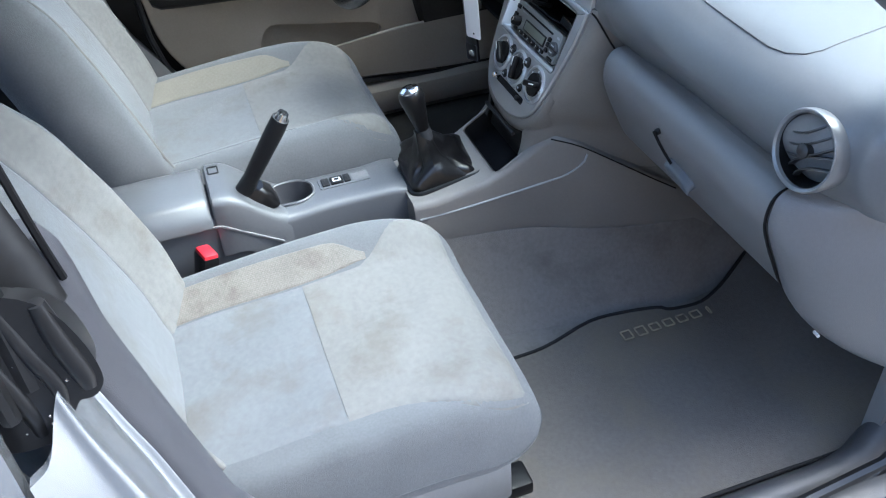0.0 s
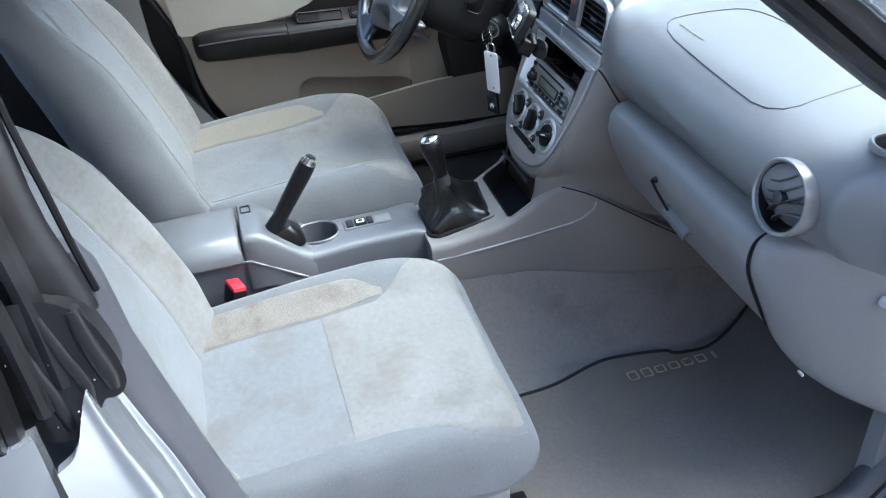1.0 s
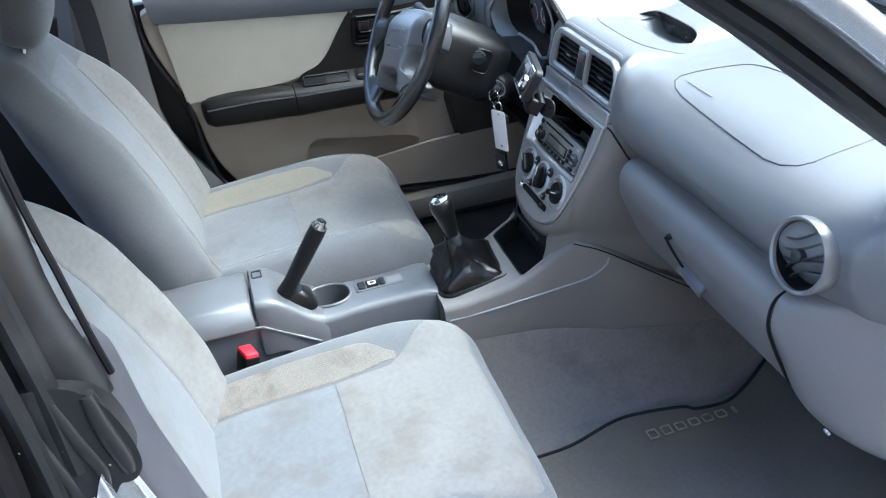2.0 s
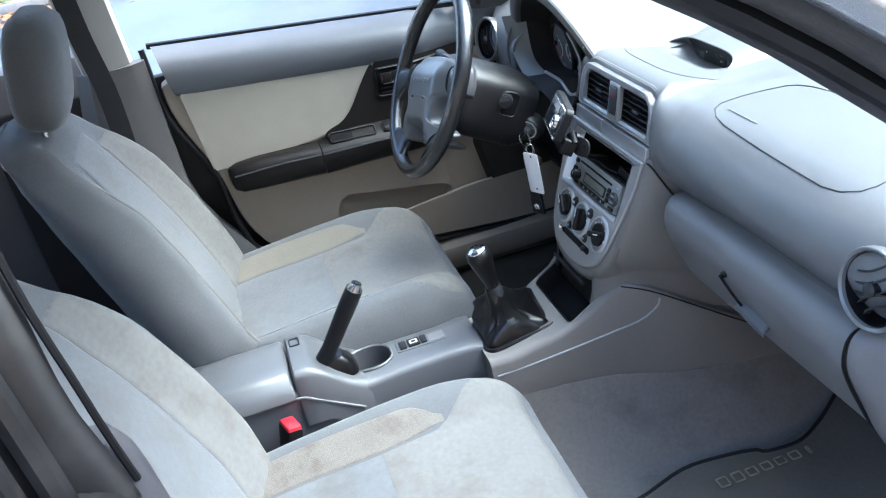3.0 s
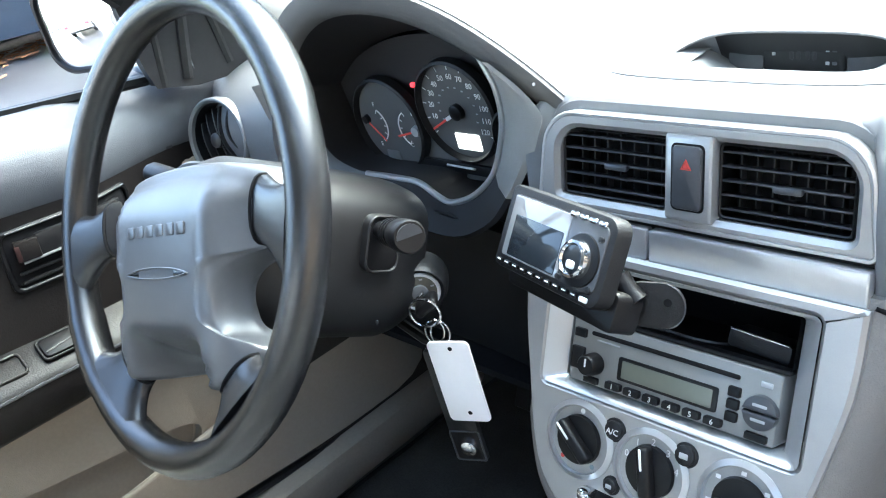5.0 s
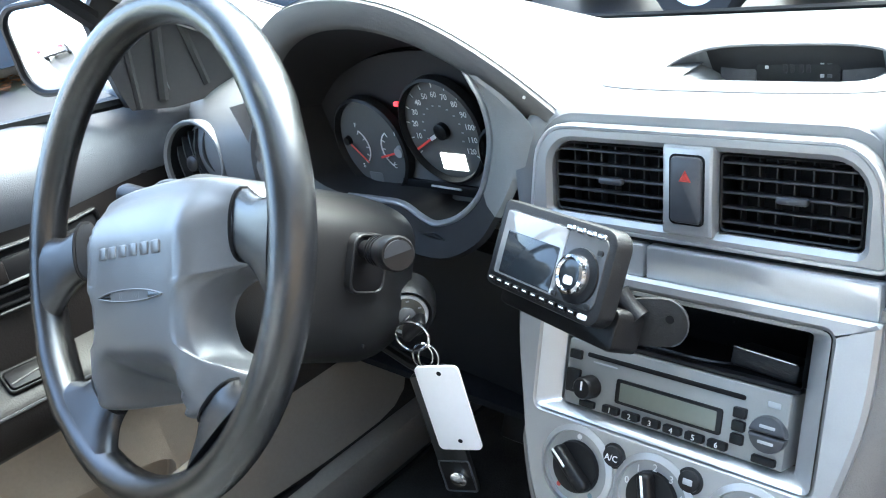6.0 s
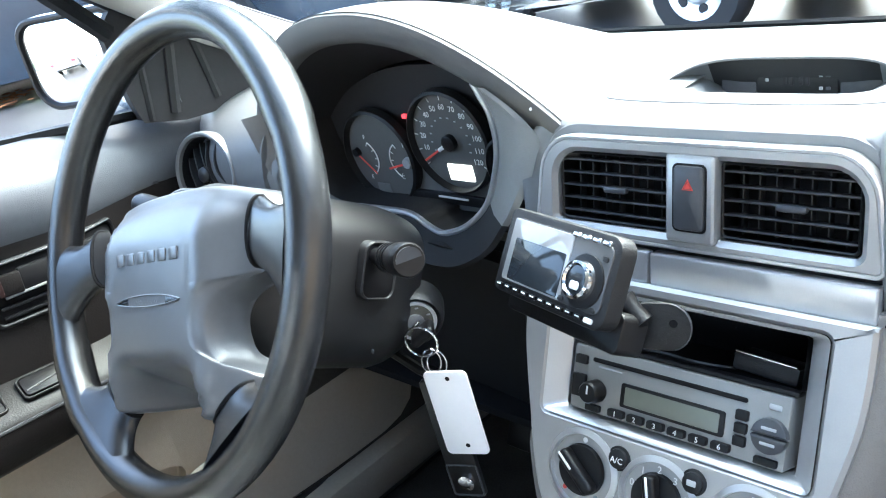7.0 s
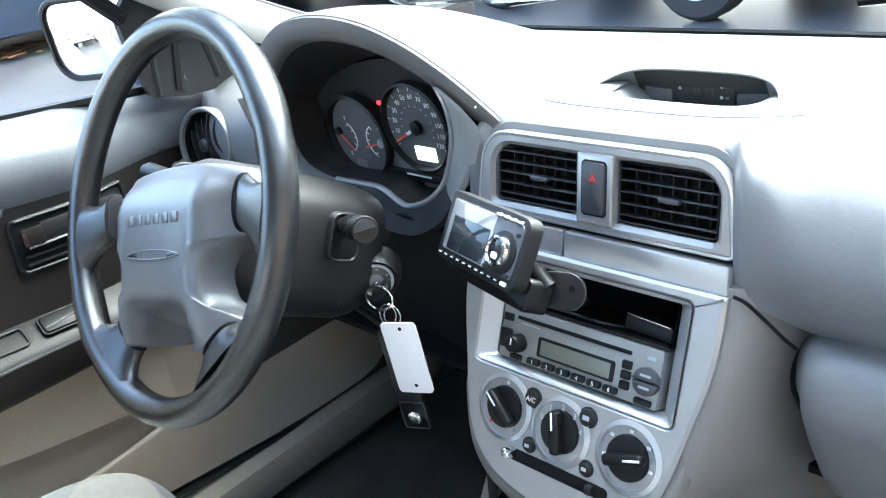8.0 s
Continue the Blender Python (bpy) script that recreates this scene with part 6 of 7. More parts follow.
# ---- seats ----
def seat(cx, label, patch, yb=0.0, yc=0.0, zc=0.0, flat=0.0, group="front seats"):
    th = thing("front_seat", (cx, 0.35, 0.30), label, "car seat", group)
    HWD = 0.252

    MIDZ = 0.452

    def nose(y):
        """How much of its height the cushion keeps towards its rounded front."""
        f = min(max(0.0, (y - 0.575) / 0.117), 1.0)
        return math.sqrt(max(0.0, 1 - f ** 2.3))

    def top(xl, y):
        """Height of the cushion; xl from -1 to 1 across."""
        a = abs(xl)
        z = 0.494 + 0.024 * smooth(0.15, 0.56, y) + (0.036 * smooth(0.48, 0.78, a) - 0.016 * smooth(0.80, 0.92, a)) * (1 - flat * smooth(0.0, 0.2, xl))
        z -= 0.10 * max(0.0, (a - 0.84) / 0.16) ** 2.4 + 0.024 * smooth(0.52, 0.66, y) * smooth(0.6, 0.95, a)
        z += 0.0022 * math.sin(9 * xl + 23 * y) * smooth(0.95, 0.6, a)
        return MIDZ + (z - MIDZ) * nose(y) + zc

    def wide(y):
        return HWD * (0.80 + 0.20 * nose(y) ** 0.8) * (0.93 + 0.07 * smooth(0.1, 0.3, y))

    rings = []
    ys = [0.10 + 0.02 * k for k in range(22)] + [0.53 + 0.162 * (1 - (1 - k / 20) ** 1.9) for k in range(1, 21)]
    for y in ys:
        w, k_ = wide(y), nose(y)
        ring = [(cx + w * xl, y + yc, top(xl, y)) for xl in [-1 + k / 24 for k in range(49)]]
        zl = MIDZ - (MIDZ - 0.392) * k_ + zc
        ze = ring[0][2]
        low = [(1.004, 0.35), (1.0, 0.7), (0.975, 0.92), (0.92, 1.0)]
        ring += [(cx + w * a, y + yc, ze + (zl - ze) * f) for a, f in low]
        ring += [(cx - w * a, y + yc, ze + (zl - ze) * f) for a, f in low[::-1]]
        rings.append(ring)
    cush = part("cushion", loft(rings), FABRIC, th, "grey velour cushion with raised bolsters", angle=80)

    def panel(name, x0, x1, y0, y1, mat, lift=0.0035, edge=None, label="", low=True, high=True):
        def f(u, v):
            y = y0 + (y1 - y0) * v
            xa, xb = (x0, x1) if edge is None else edge(v)
            xl = xa + (xb - xa) * u
            r = min(u, 1 - u, *(w for w, on in ((v, low), (1 - v, high)) if on))
            z = top(xl, y) + lift * smooth(0, 0.05, r) - 0.0004
            return Vector((cx + wide(y) * xl, y + yc, z))
        return part(name, sheet(f, 32, 24, 0.008), mat, cush, label, angle=80)

    right = 0.60 + 0.17 * flat
    panel("front_panel", -0.52, right, 0.4185, 0.672, INSERT, 0.003, edge=lambda v: (-0.52 - 0.36 * smooth(0.34, 0.9, v), right + (0.90 - right) * smooth(0.15, 0.9, v)), label="light grey woven panel with faint stains", low=False)
    panel("rear_panel", -0.52, right, 0.15, 0.4178, INSERT_B, 0.003, label="blue-grey woven panel", high=False)
    panel("bolster_patch", -0.80, -0.53, 0.15, 0.535, patch, 0.0026, edge=lambda v: (-0.735 + 0.02 * v + 0.12 * smooth(0.80, 1.0, v) ** 2, -0.523 - 0.03 * smooth(0.78, 1.0, v)), label="woven patch on the bolster")
    if not flat:
        panel("bolster_patch", 0.61, 0.80, 0.22, 0.50, INSERT_B, 0.0026, edge=lambda v: (0.605, 0.74 - 0.10 * smooth(0.5, 1.0, v)), label="woven patch on the bolster")
    # backrest
    def spine(h):
        return Vector((0, yb + 0.215 - 0.19 * h - 0.05 * h * h, 0.455 + 0.60 * h))
    HB = [(0.0, 0.19), (0.08, 0.222), (0.22, 0.262), (0.38, 0.258), (0.55, 0.242), (0.72, 0.218), (0.86, 0.185), (0.94, 0.150), (0.985, 0.105), (1.0, 0.07)]

    def bw(h):
        for (a, wa), (b, wb) in zip(HB, HB[1:]):
            if a <= h <= b:
                return wa + (wb - wa) * smooth(a, b, h)
        return 0.07

    def front(xl, h):
        p = spine(h)
        a = abs(xl)
        d = 0.042 * smooth(0.50, 0.86, a) * (1 - smooth(0.62, 0.92, h)) + 0.012 * math.sin(math.pi * h) - 0.06 * max(0, (a - 0.86) / 0.14) ** 2
        d -= 0.05 * max(0, (h - 0.90) / 0.1) ** 2
        return Vector((cx + bw(h) * xl, p.y + d * 0.93, p.z + d * 0.32))

    rings = []
    for h in [0.045 * k for k in range(20)] + [0.88, 0.905, 0.93, 0.95, 0.97, 0.985, 1.0]:
        ring = [front(xl, h) for xl in [-1 + k / 14 for k in range(29)]]
        w = bw(h)
        t = 0.105 - 0.035 * h
        b = spine(h) - Vector((0, t, 0.3 * t))
        ring += [(cx + w * 0.99, (ring[-1].y + b.y) / 2, (ring[-1].z + b.z) / 2), (cx + w * 0.9, b.y, b.z), (cx, b.y - 0.01, b.z), (cx - w * 0.9, b.y, b.z), (cx - w * 0.99, (ring[0].y + b.y) / 2, (ring[0].z + b.z) / 2)]
        rings.append(ring)
    back = part("backrest", loft(rings), FABRIC, th, "grey velour backrest with side bolsters", angle=80)

    def bpanel(name, xa, xb, ha, hb_, mat, label):
        def f(u, v):
            h = ha + (hb_ - ha) * v
            r = min(u, 1 - u, v, 1 - v)
            return front(xa(h) + (xb(h) - xa(h)) * u, h) + Vector((0, 0.93, 0.32)) * (0.003 * smooth(0, 0.05, min(u, 1 - u, 1 - v)) - 0.0002)
        return part(name, sheet(f, 20, 40, 0.006, (0, -1, 0)), mat, back, label, angle=80)
    bpanel("back_panel", lambda h: -0.50, lambda h: 0.50, 0.0, 0.86, INSERT_B, "blue-grey woven centre panel")
    bpanel("bolster_panel", lambda h: -0.87 + 0.06 * h, lambda h: -0.505, 0.0, 0.80, INSERT, "light woven bolster panel")
    bpanel("bolster_panel", lambda h: 0.505, lambda h: 0.87 - 0.06 * h, 0.0, 0.80, INSERT, "light woven bolster panel")
    # head restraint
    hm = Matrix.Translation((cx, yb + 0.012, 1.128)) @ pose(0, 0, 0, -14)
    rings = []
    for k in range(13):
        t = -1 + k / 6
        hw = 0.128 * (1 - 0.28 * abs(t) ** 3)
        dp = 0.048 * (1 - 0.35 * abs(t) ** 4) + 0.002
        sc = 1.0 if abs(t) < 0.98 else 0.75
        rings.append([hm @ Vector((hw * sc * math.copysign(abs(math.cos(q)) ** 0.55, math.cos(q)), dp * sc * math.copysign(abs(math.sin(q)) ** 0.7, math.sin(q)), 0.100 * t)) for q in [2 * math.pi * j / 28 for j in range(28)]])
    hr = part("head_restraint", loft(rings), FABRIC, th, "grey velour head restraint", angle=70)
    for s in (-1, 1):
        part("post", tube([hm @ Vector((0.05 * s, 0, -0.06)), hm @ Vector((0.05 * s, 0, -0.17))], 0.006, 8), CHROME, th, "steel post")
    # base and side cover
    part("seat_base", block(T(cx, 0.37 + yc, 0.345), 0.44, 0.50, 0.11, 0.02), DARK, th, "dark seat base")
    for s in (-1, 1):
        part("rail", block(T(cx + 0.19 * s, 0.38, 0.275), 0.05, 0.60, 0.03, 0.006), BLACK, th, "black seat rail")
        part("side_cover", block(T(cx + 0.240 * s, 0.36 + yc, 0.365 + zc), 0.028, 0.54, 0.085, 0.012), LOWER, th, "dark plastic side cover")
    return th


seat(0.364, "grey cloth front passenger seat with a stained light cushion", PATCH, flat=0.8)
seat(-0.352, "grey cloth driver seat with beige-tinted cushion edges", DRVPATCH, 0.03, 0.02, 0.022)

bk = thing("belt_buckle", (0.10, 0.27, 0.40), "black seat belt buckle with a red release button", "belt buckle")
mb = basis((0.080, 0.272, 0.462), (0.9, 0.3, 0), (0, 0.25, 0.97))
part("buckle_body", block(mb, 0.046, 0.095, 0.030, 0.006), BLACK, bk)
part("release_button", block(mb @ T(0, 0.045, 0), 0.041, 0.016, 0.026, 0.004), RED, bk, "red release button")
part("buckle_strap", tube([mb @ Vector((0, -0.03, 0)), mb @ Vector((0, -0.10, 0.0)), (0.09, 0.24, 0.33)], [0.014, 0.012, 0.01], 8), BLACK, bk)

# ---- driver's door ----
MD = basis((-0.685, 0, 0), (0, 1, 0), (0, 0, 1))
door = thing("driver_door", (-0.74, 0.6, 0.35), "closed driver door with beige cloth insert and dark armrest", "car door")
base_l = soften([(0.205, 0.99), (0.205, 0.88), (0.268, 0.72), (0.283, 0.58), (0.34, 0.475), (0.50, 0.425), (0.75, 0.395), (1.0, 0.365), (1.25, 0.36), (1.25, 0.89), (0.80, 0.93)], 2)
inner_panel = part("inner_panel", plate(base_l, MD, -0.05, 0.004, 0.004), DOORLOW, door, "taupe plastic lower panel")


def top_roll(u, v):
    y = 0.205 + 0.88 * u
    zt = 1.036 - 0.112 * (y - 0.205)
    zb = 0.920 - 0.103 * (y - 0.247)
    prof = spline([(-0.735, 0, 0.0), (-0.715, 0, 0.004), (-0.690, 0, -0.008), (-0.664, 0, -0.030), (-0.655, 0, -0.06), (-0.662, 0, -0.09), (-0.674, 0, -0.112), (-0.686, 0, -0.118)], 15)
    p = prof[round(v * 14)]
    return Vector((p.x, y + 0.03 * v * (1 - smooth(0, 0.1, u)), zt + p.z * (zt - zb) / 0.118))


part("top_roll", sheet(top_roll, 20, 14), DOORTOP, door, "blue-grey padded vinyl top", angle=60)
part("waist_strip", tube([(-0.732, 0.20, 1.040), (-0.732, 0.7, 0.984), (-0.732, 1.2, 0.926)], 0.007, 6), BLACK, door, "black waist strip")
cl = soften([(0.243, 0.927), (0.243, 0.927), (0.243, 0.927), (0.676, 0.884), (0.676, 0.884), (0.668, 0.845), (0.615, 0.785), (0.545, 0.745), (0.36, 0.735), (0.262, 0.735), (0.262, 0.735), (0.262, 0.735)], 2)
part("cloth_insert", plate(cl, MD, 0.0, 0.012, 0.005), DOORCLOTH, door, "beige cloth insert")
hp_ = soften([(0.672, 0.872), (0.70, 0.893), (0.93, 0.878), (1.02, 0.86), (1.06, 0.76), (0.95, 0.70), (0.70, 0.700), (0.55, 0.715), (0.53, 0.745), (0.60, 0.765)], 2)
hpan = part("handle_panel", plate(hp_, MD, 0.0, 0.016, 0.004), ARMREST, door, "dark handle panel")
part("panel_border", tube([MD @ Vector((y, z, 0.014)) for y, z in spline([(0.684, 0.880), (0.692, 0.889), (0.712, 0.893), (0.80, 0.886), (0.90, 0.876), (0.95, 0.862)], 30)], 0.0045, 8), PILLAR, hpan, "grey raised border")
MH = MD @ T(0.768, 0.829, 0.016) @ pose(0, 0, 0, 0, 0, -4)
hz2 = part("handle_bezel", rim(rrect(0.170, 0.074, 0.010), rrect(0.160, 0.064, 0.008), MH, -0.004, 0.005, 0.0015), BLACK, hpan, "black handle bezel")
part("bezel_line", tube([MH @ Vector((-0.074, 0.0345, 0.005)), MH @ Vector((0.08, 0.0345, 0.005))], 0.0012, 6), RINGGREY, hz2, "thin bright edge line")
part("handle_well", plate(rrect(0.158, 0.062, 0.008), MH, -0.002, 0.001, 0.0005), DEEPBLACK, hz2, "black recess behind the handle")
part("door_handle", block(MH @ pose(0.010, 0.012, 0.005, 0, 0, 0), 0.112, 0.026, 0.008, 0.003), DARK, hz2, "dark pull handle")
part("handle_edge", tube([MH @ Vector((-0.066, -0.003, 0.008)), MH @ Vector((0.0, -0.001, 0.010)), MH @ Vector((0.07, -0.001, 0.008))], 0.0016, 6), SATIN, hz2, "bright lower edge of the handle")
for v in (-0.015, -0.026):
    part("well_rib", block(MH @ pose(0.0, v, 0.003), 0.146, 0.004, 0.004, 0.0012), DARK, hz2, "horizontal rib")
part("lock_tab", block(MH @ pose(-0.058, 0.011, 0.008, 0, -8, 0), 0.026, 0.024, 0.009, 0.002), ARMREST, hz2, "dark lock tab")
part("lock_mark", block(MH @ pose(-0.0695, 0.010, 0.0125, 0, -8, 0), 0.005, 0.018, 0.002, 0.0006), LOCKRED, hz2, "red lock marking")
# armrest
rings = []
for y, zt, zb, xo in ((0.286, 0.722, 0.682, 0.015), (0.292, 0.732, 0.674, 0.045), (0.31, 0.739, 0.670, 0.062), (0.36, 0.742, 0.668, 0.068), (0.46, 0.738, 0.664, 0.070), (0.512, 0.733, 0.660, 0.070)):
    x0 = -0.688
    rings.append([(x0, y, zb), (x0, y, zt - 0.004), (x0 + xo * 0.6, y, zt), (x0 + xo - 0.012, y, zt - 0.003), (x0 + xo - 0.002, y, zt - 0.012), (x0 + xo, y, zt - 0.022), (x0 + xo - 0.004, y, zb + 0.012), (x0 + xo - 0.018, y, zb)])
part("armrest", loft(rings), ARMREST, door, "dark padded armrest", angle=50)
rings = []
for y, zt, zb, xo in ((0.514, 0.727, 0.656, 0.068), (0.60, 0.722, 0.655, 0.066), (0.75, 0.712, 0.65, 0.062), (0.90, 0.700, 0.645, 0.054), (1.02, 0.69, 0.645, 0.040)):
    x0 = -0.688
    rise = 0.030 * smooth(0.50, 0.56, y)
    rings.append([(x0, y, zb), (x0, y, zt + rise), (x0 + 0.018, y, zt + 0.8 * rise), (x0 + xo - 0.012, y, zt + 0.001), (x0 + xo - 0.002, y, zt - 0.008), (x0 + xo, y, zt - 0.016), (x0 + xo - 0.010, y, zb + 0.010), (x0 + xo - 0.022, y, zb)])
ar = part("armrest_front", loft(rings), ARMREST, door, "dark armrest with window switches", angle=50)
for y0, y1, zt in ((0.540, 0.655, 0.7325), (0.672, 0.735, 0.7275)):
    yc, w = (y0 + y1) / 2, y1 - y0
    MS = basis((-0.652, yc, zt), (0, 1, -0.07), (-0.84, 0, 0.54))
    cup = y1 < 0.66
    sw_ = part("pull_cup" if cup else "switch_surround", rim(rrect(w, 0.032, 0.007, 4), rrect(w - 0.006, 0.026, 0.005, 4), MS, -0.004, 0.0045, 0.001), ARMREST if cup else BLACK, ar, "dark finger cup" if cup else "black switch surround")
    part("cup_floor" if cup else "window_switch", plate(rrect(w - 0.008, 0.024, 0.005, 4), MS, -0.006, 0.0012 if cup else 0.006, 0.0008), DEEPBLACK if cup else BLACK, sw_)
    part("worn_edge", tube([MS @ Vector((-w / 2 + 0.006, 0.0135 if cup else -0.006, 0.005 if cup else 0.0065)), MS @ Vector((w / 2 - 0.006, 0.0135 if cup else 0.002, 0.005 if cup else 0.0065))], 0.001, 6), PILLARGREY, sw_)
part("armrest_edge", tube([(-0.6195, 0.30, 0.722), (-0.6185, 0.42, 0.722), (-0.6185, 0.51, 0.716)], 0.002, 6), GUNMETAL, ar)
part("armrest_edge", tube([(-0.6215, 0.515, 0.714), (-0.623, 0.65, 0.709), (-0.63, 0.85, 0.697)], 0.002, 6), GUNMETAL, ar)
# map pocket
pl = soften([(0.535, 0.575), (0.62, 0.556), (0.79, 0.530), (0.825, 0.512), (0.805, 0.474), (0.72, 0.470), (0.56, 0.470), (0.505, 0.50)], 2)
carve(inner_panel, loft([[MD @ Vector((y, z, h)) for y, z in pl] for h in (-0.014, 0.02)]))
part("pocket_mouth", plate(inset(pl, -0.004), MD, -0.022, -0.0135, 0.0005), SHADETAUPE, door, "pocket recess, door taupe darkened for shade")
low = [(0.36, 0.476), (0.55, 0.470), (0.70, 0.480), (0.86, 0.497), (1.0, 0.50)]
part("pocket_ledge", tube([MD @ Vector((y, z, 0.008)) for y, z in low], 0.006, 8), DOORLOW, door)
lowp = soften([(0.36, 0.475), (0.55, 0.472), (0.70, 0.482), (0.90, 0.50), (1.2, 0.50), (1.2, 0.375), (1.0, 0.375), (0.75, 0.400), (0.52, 0.430)], 2)
part("pocket_front", plate(lowp, MD, 0.0, 0.022, 0.006), DOORLOW, door, "taupe pocket front")
part("rear_seal", tube(spline([(-0.69, 0.190, 1.045), (-0.69, 0.198, 0.88), (-0.685, 0.258, 0.72), (-0.68, 0.272, 0.58), (-0.675, 0.325, 0.465), (-0.67, 0.50, 0.412), (-0.67, 0.75, 0.38), (-0.67, 1.05, 0.35)], 30), 0.007, 8), RUBBER, door, "black rubber door seal")
part("mirror_corner", plate(soften([(0.945, 0.938), (0.934, 0.985), (0.926, 1.085), (1.02, 1.07), (1.10, 1.0), (1.18, 0.96), (1.18, 0.922)], 1), MD @ T(0, 0, -0.032), -0.01, 0.010, 0.003), HOODIN, door, "dark corner cover behind the mirror")
for y0, y1, r in ((0.952, 0.965, 0.006), (0.985, 1.01, 0.009), (1.05, 1.035, 0.007)):
    part("corner_rib", tube([(-0.711, y0, 0.945), (-0.710, (y0 + y1) / 2, 1.0), (-0.711, y1, 1.05)], r, 8), DARK, door)
part("window_post", tube([(-0.70, 0.93, 1.06), (-0.66, 0.78, 1.21), (-0.60, 0.5, 1.37)], 0.012, 8), BLACK, door, "black window channel")

# the trim sweeps outwards where it meets the dashboard
for ob in door.children_recursive:
    if ob.name.split(".")[0] in ("rear_seal", "mirror_corner", "corner_rib", "window_post", "waist_strip"):
        continue
    bm = bmesh.new()
    bm.from_mesh(ob.data)
    for k in range(10):
        bmesh.ops.bisect_plane(bm, geom=bm.verts[:] + bm.edges[:] + bm.faces[:], plane_co=(0, 0.76 + 0.03 * k, 0), plane_no=(0, 1, 0))
    for v in bm.verts:
        v.co.x -= 0.085 * smooth(0.76, 0.985, v.co.y) * smooth(0.58, 0.70, v.co.z)
    bm.to_mesh(ob.data)
    bm.free()

mir = thing("door_mirror", (-0.86, 0.96, 0.98), "silver door mirror with a clear reflecting glass", "door mirror")
mn = Vector((0.42, -0.90, -0.05)).normalized()
MM = basis((-0.86, 0.955, 1.025), Vector((0, 0, 1)).cross(mn), (0, 0, 1))
ml = rrect(0.165, 0.118, (0.02, 0.03, 0.035, 0.03), 6)
rings = [[MM @ Vector((u * s, v * s, h)) for u, v in ml] for s, h in ((1.0, 0.006), (1.06, 0.0), (1.07, -0.02), (1.0, -0.055), (0.8, -0.085), (0.45, -0.10))]
part("housing", loft(rings), PAINT, mir, "silver painted housing")
part("mirror_rim", rim([(u * 1.05, v * 1.06) for u, v in ml], [(u * 0.93, v * 0.91) for u, v in ml], MM, -0.006, 0.012, 0.003), BLACK, mir, "black mirror rim")
part("mirror_glass", plate([(u * 0.94, v * 0.92) for u, v in ml], MM, 0.0, 0.0085, 0.0005), MIRROR, mir, "mirror glass")
part("mirror_foot", tube([(-0.72, 1.02, 0.965), (-0.78, 0.985, 0.965), (-0.84, 0.985, 0.985)], [0.03, 0.026, 0.03], 10), PAINT, mir, "silver mirror foot")

# left centre pillar and belt
pl2 = thing("pillar_centre_left", (-0.7, 0.08, 0.4), "grey centre pillar trim with pale upper cover", "pillar", kind=SHELL)
rings = []
for k in range(12):
    v = k / 11
    z = 0.36 + 0.665 * v
    yf = 0.190 + 0.17 * (1 - smooth(0, 0.6, v)) ** 1.3
    rings.append([(-0.70, yf, z), (-0.672, yf, z), (-0.652, yf - 0.03, z), (-0.652, yf - 0.12 - 0.10 * (1 - v), z), (-0.69, yf - 0.15 - 0.15 * (1 - v), z)])
part("lower_trim", loft(rings), PILLARGREY, pl2, "grey lower pillar trim")
rings = []
for k in range(6):
    v = k / 5
    z = 1.02 + 0.36 * v
    x = -0.685 + 0.10 * v
    rings.append([(x - 0.02, 0.165, z), (x + 0.01, 0.160, z), (x + 0.025, 0.12, z), (x + 0.02, 0.06, z), (x - 0.02, 0.05, z)])
part("upper_trim", loft(rings), APILLAR, pl2, "pale grey upper pillar trim")
belt = thing("seat_belt", (-0.64, 0.08, 0.6), "black seat belt hanging beside the pillar", "seat belt")
bp = spline([(-0.585, 0.09, 1.27), (-0.60, 0.092, 1.12), (-0.618, 0.10, 0.98), (-0.625, 0.09, 0.80), (-0.63, 0.06, 0.55)], 16)
bm = loft([[p + Vector((0, -0.022, 0)), p + Vector((0, 0.022, 0.0)), p + Vector((0.003, 0.022, 0)), p + Vector((0.003, -0.022, 0))] for p in bp])
part("webbing", bm, BELT, belt, "black webbing")
part("anchor", block(T(-0.592, 0.09, 1.29), 0.03, 0.075, 0.05, 0.01), BLACK, belt, "black upper anchor")

# ---- floor mats ----
def mat_thing(cx, mirror, label):
    th = thing("floor_mat", (cx, 1.0, 0.27), label, "floor mat", "front floor mats")
    # left, middle and outer edge of the mat; it climbs at the toe end
    def ground_z(y):
        return 0.268 + 0.035 * smooth(1.15, 1.36, y)
    line = spline([(0.310, 0.60, 0), (0.303, 0.75, 0), (0.298, 0.83, 0), (0.270, 0.93, 0), (0.272, 1.0, 0), (0.285, 1.07, 0), (0.298, 1.09, 0), (0.302, 1.15, 0), (0.285, 1.20, 0), (0.262, 1.245, 0), (0.226, 1.306, 0), (0.21, 1.335, 0)], 41)

    def edge(v):
        p = line[min(40, round(v * 40))]
        return p.x, 0.692 - 0.04 * smooth(1.18, 1.33, p.y), p.y
    def f(u, v):
        l, r, y = edge(v)
        x = l + (r - l) * u
        return Vector((cx + mirror * (x - 0.40), y, ground_z(y) + 0.003 * math.sin(7 * u + 5 * v)))
    part("mat", sheet(f, 26, 40, 0.008), MAT if mirror > 0 else SHADEDMAT, th, "grey worn carpet mat")
    loop = [f(0, v / 40) for v in range(41)] + [f(u / 20, 1) for u in range(1, 21)] + [f(1, v / 40) for v in range(39, -1, -1)] + [f(u / 20, 0) for u in range(19, 0, -1)]
    part("binding", tube([p + Vector((0, 0, 0.001)) for p in loop], 0.0036, 6, closed=True), BINDING, th, "black edge binding")
    return th, f


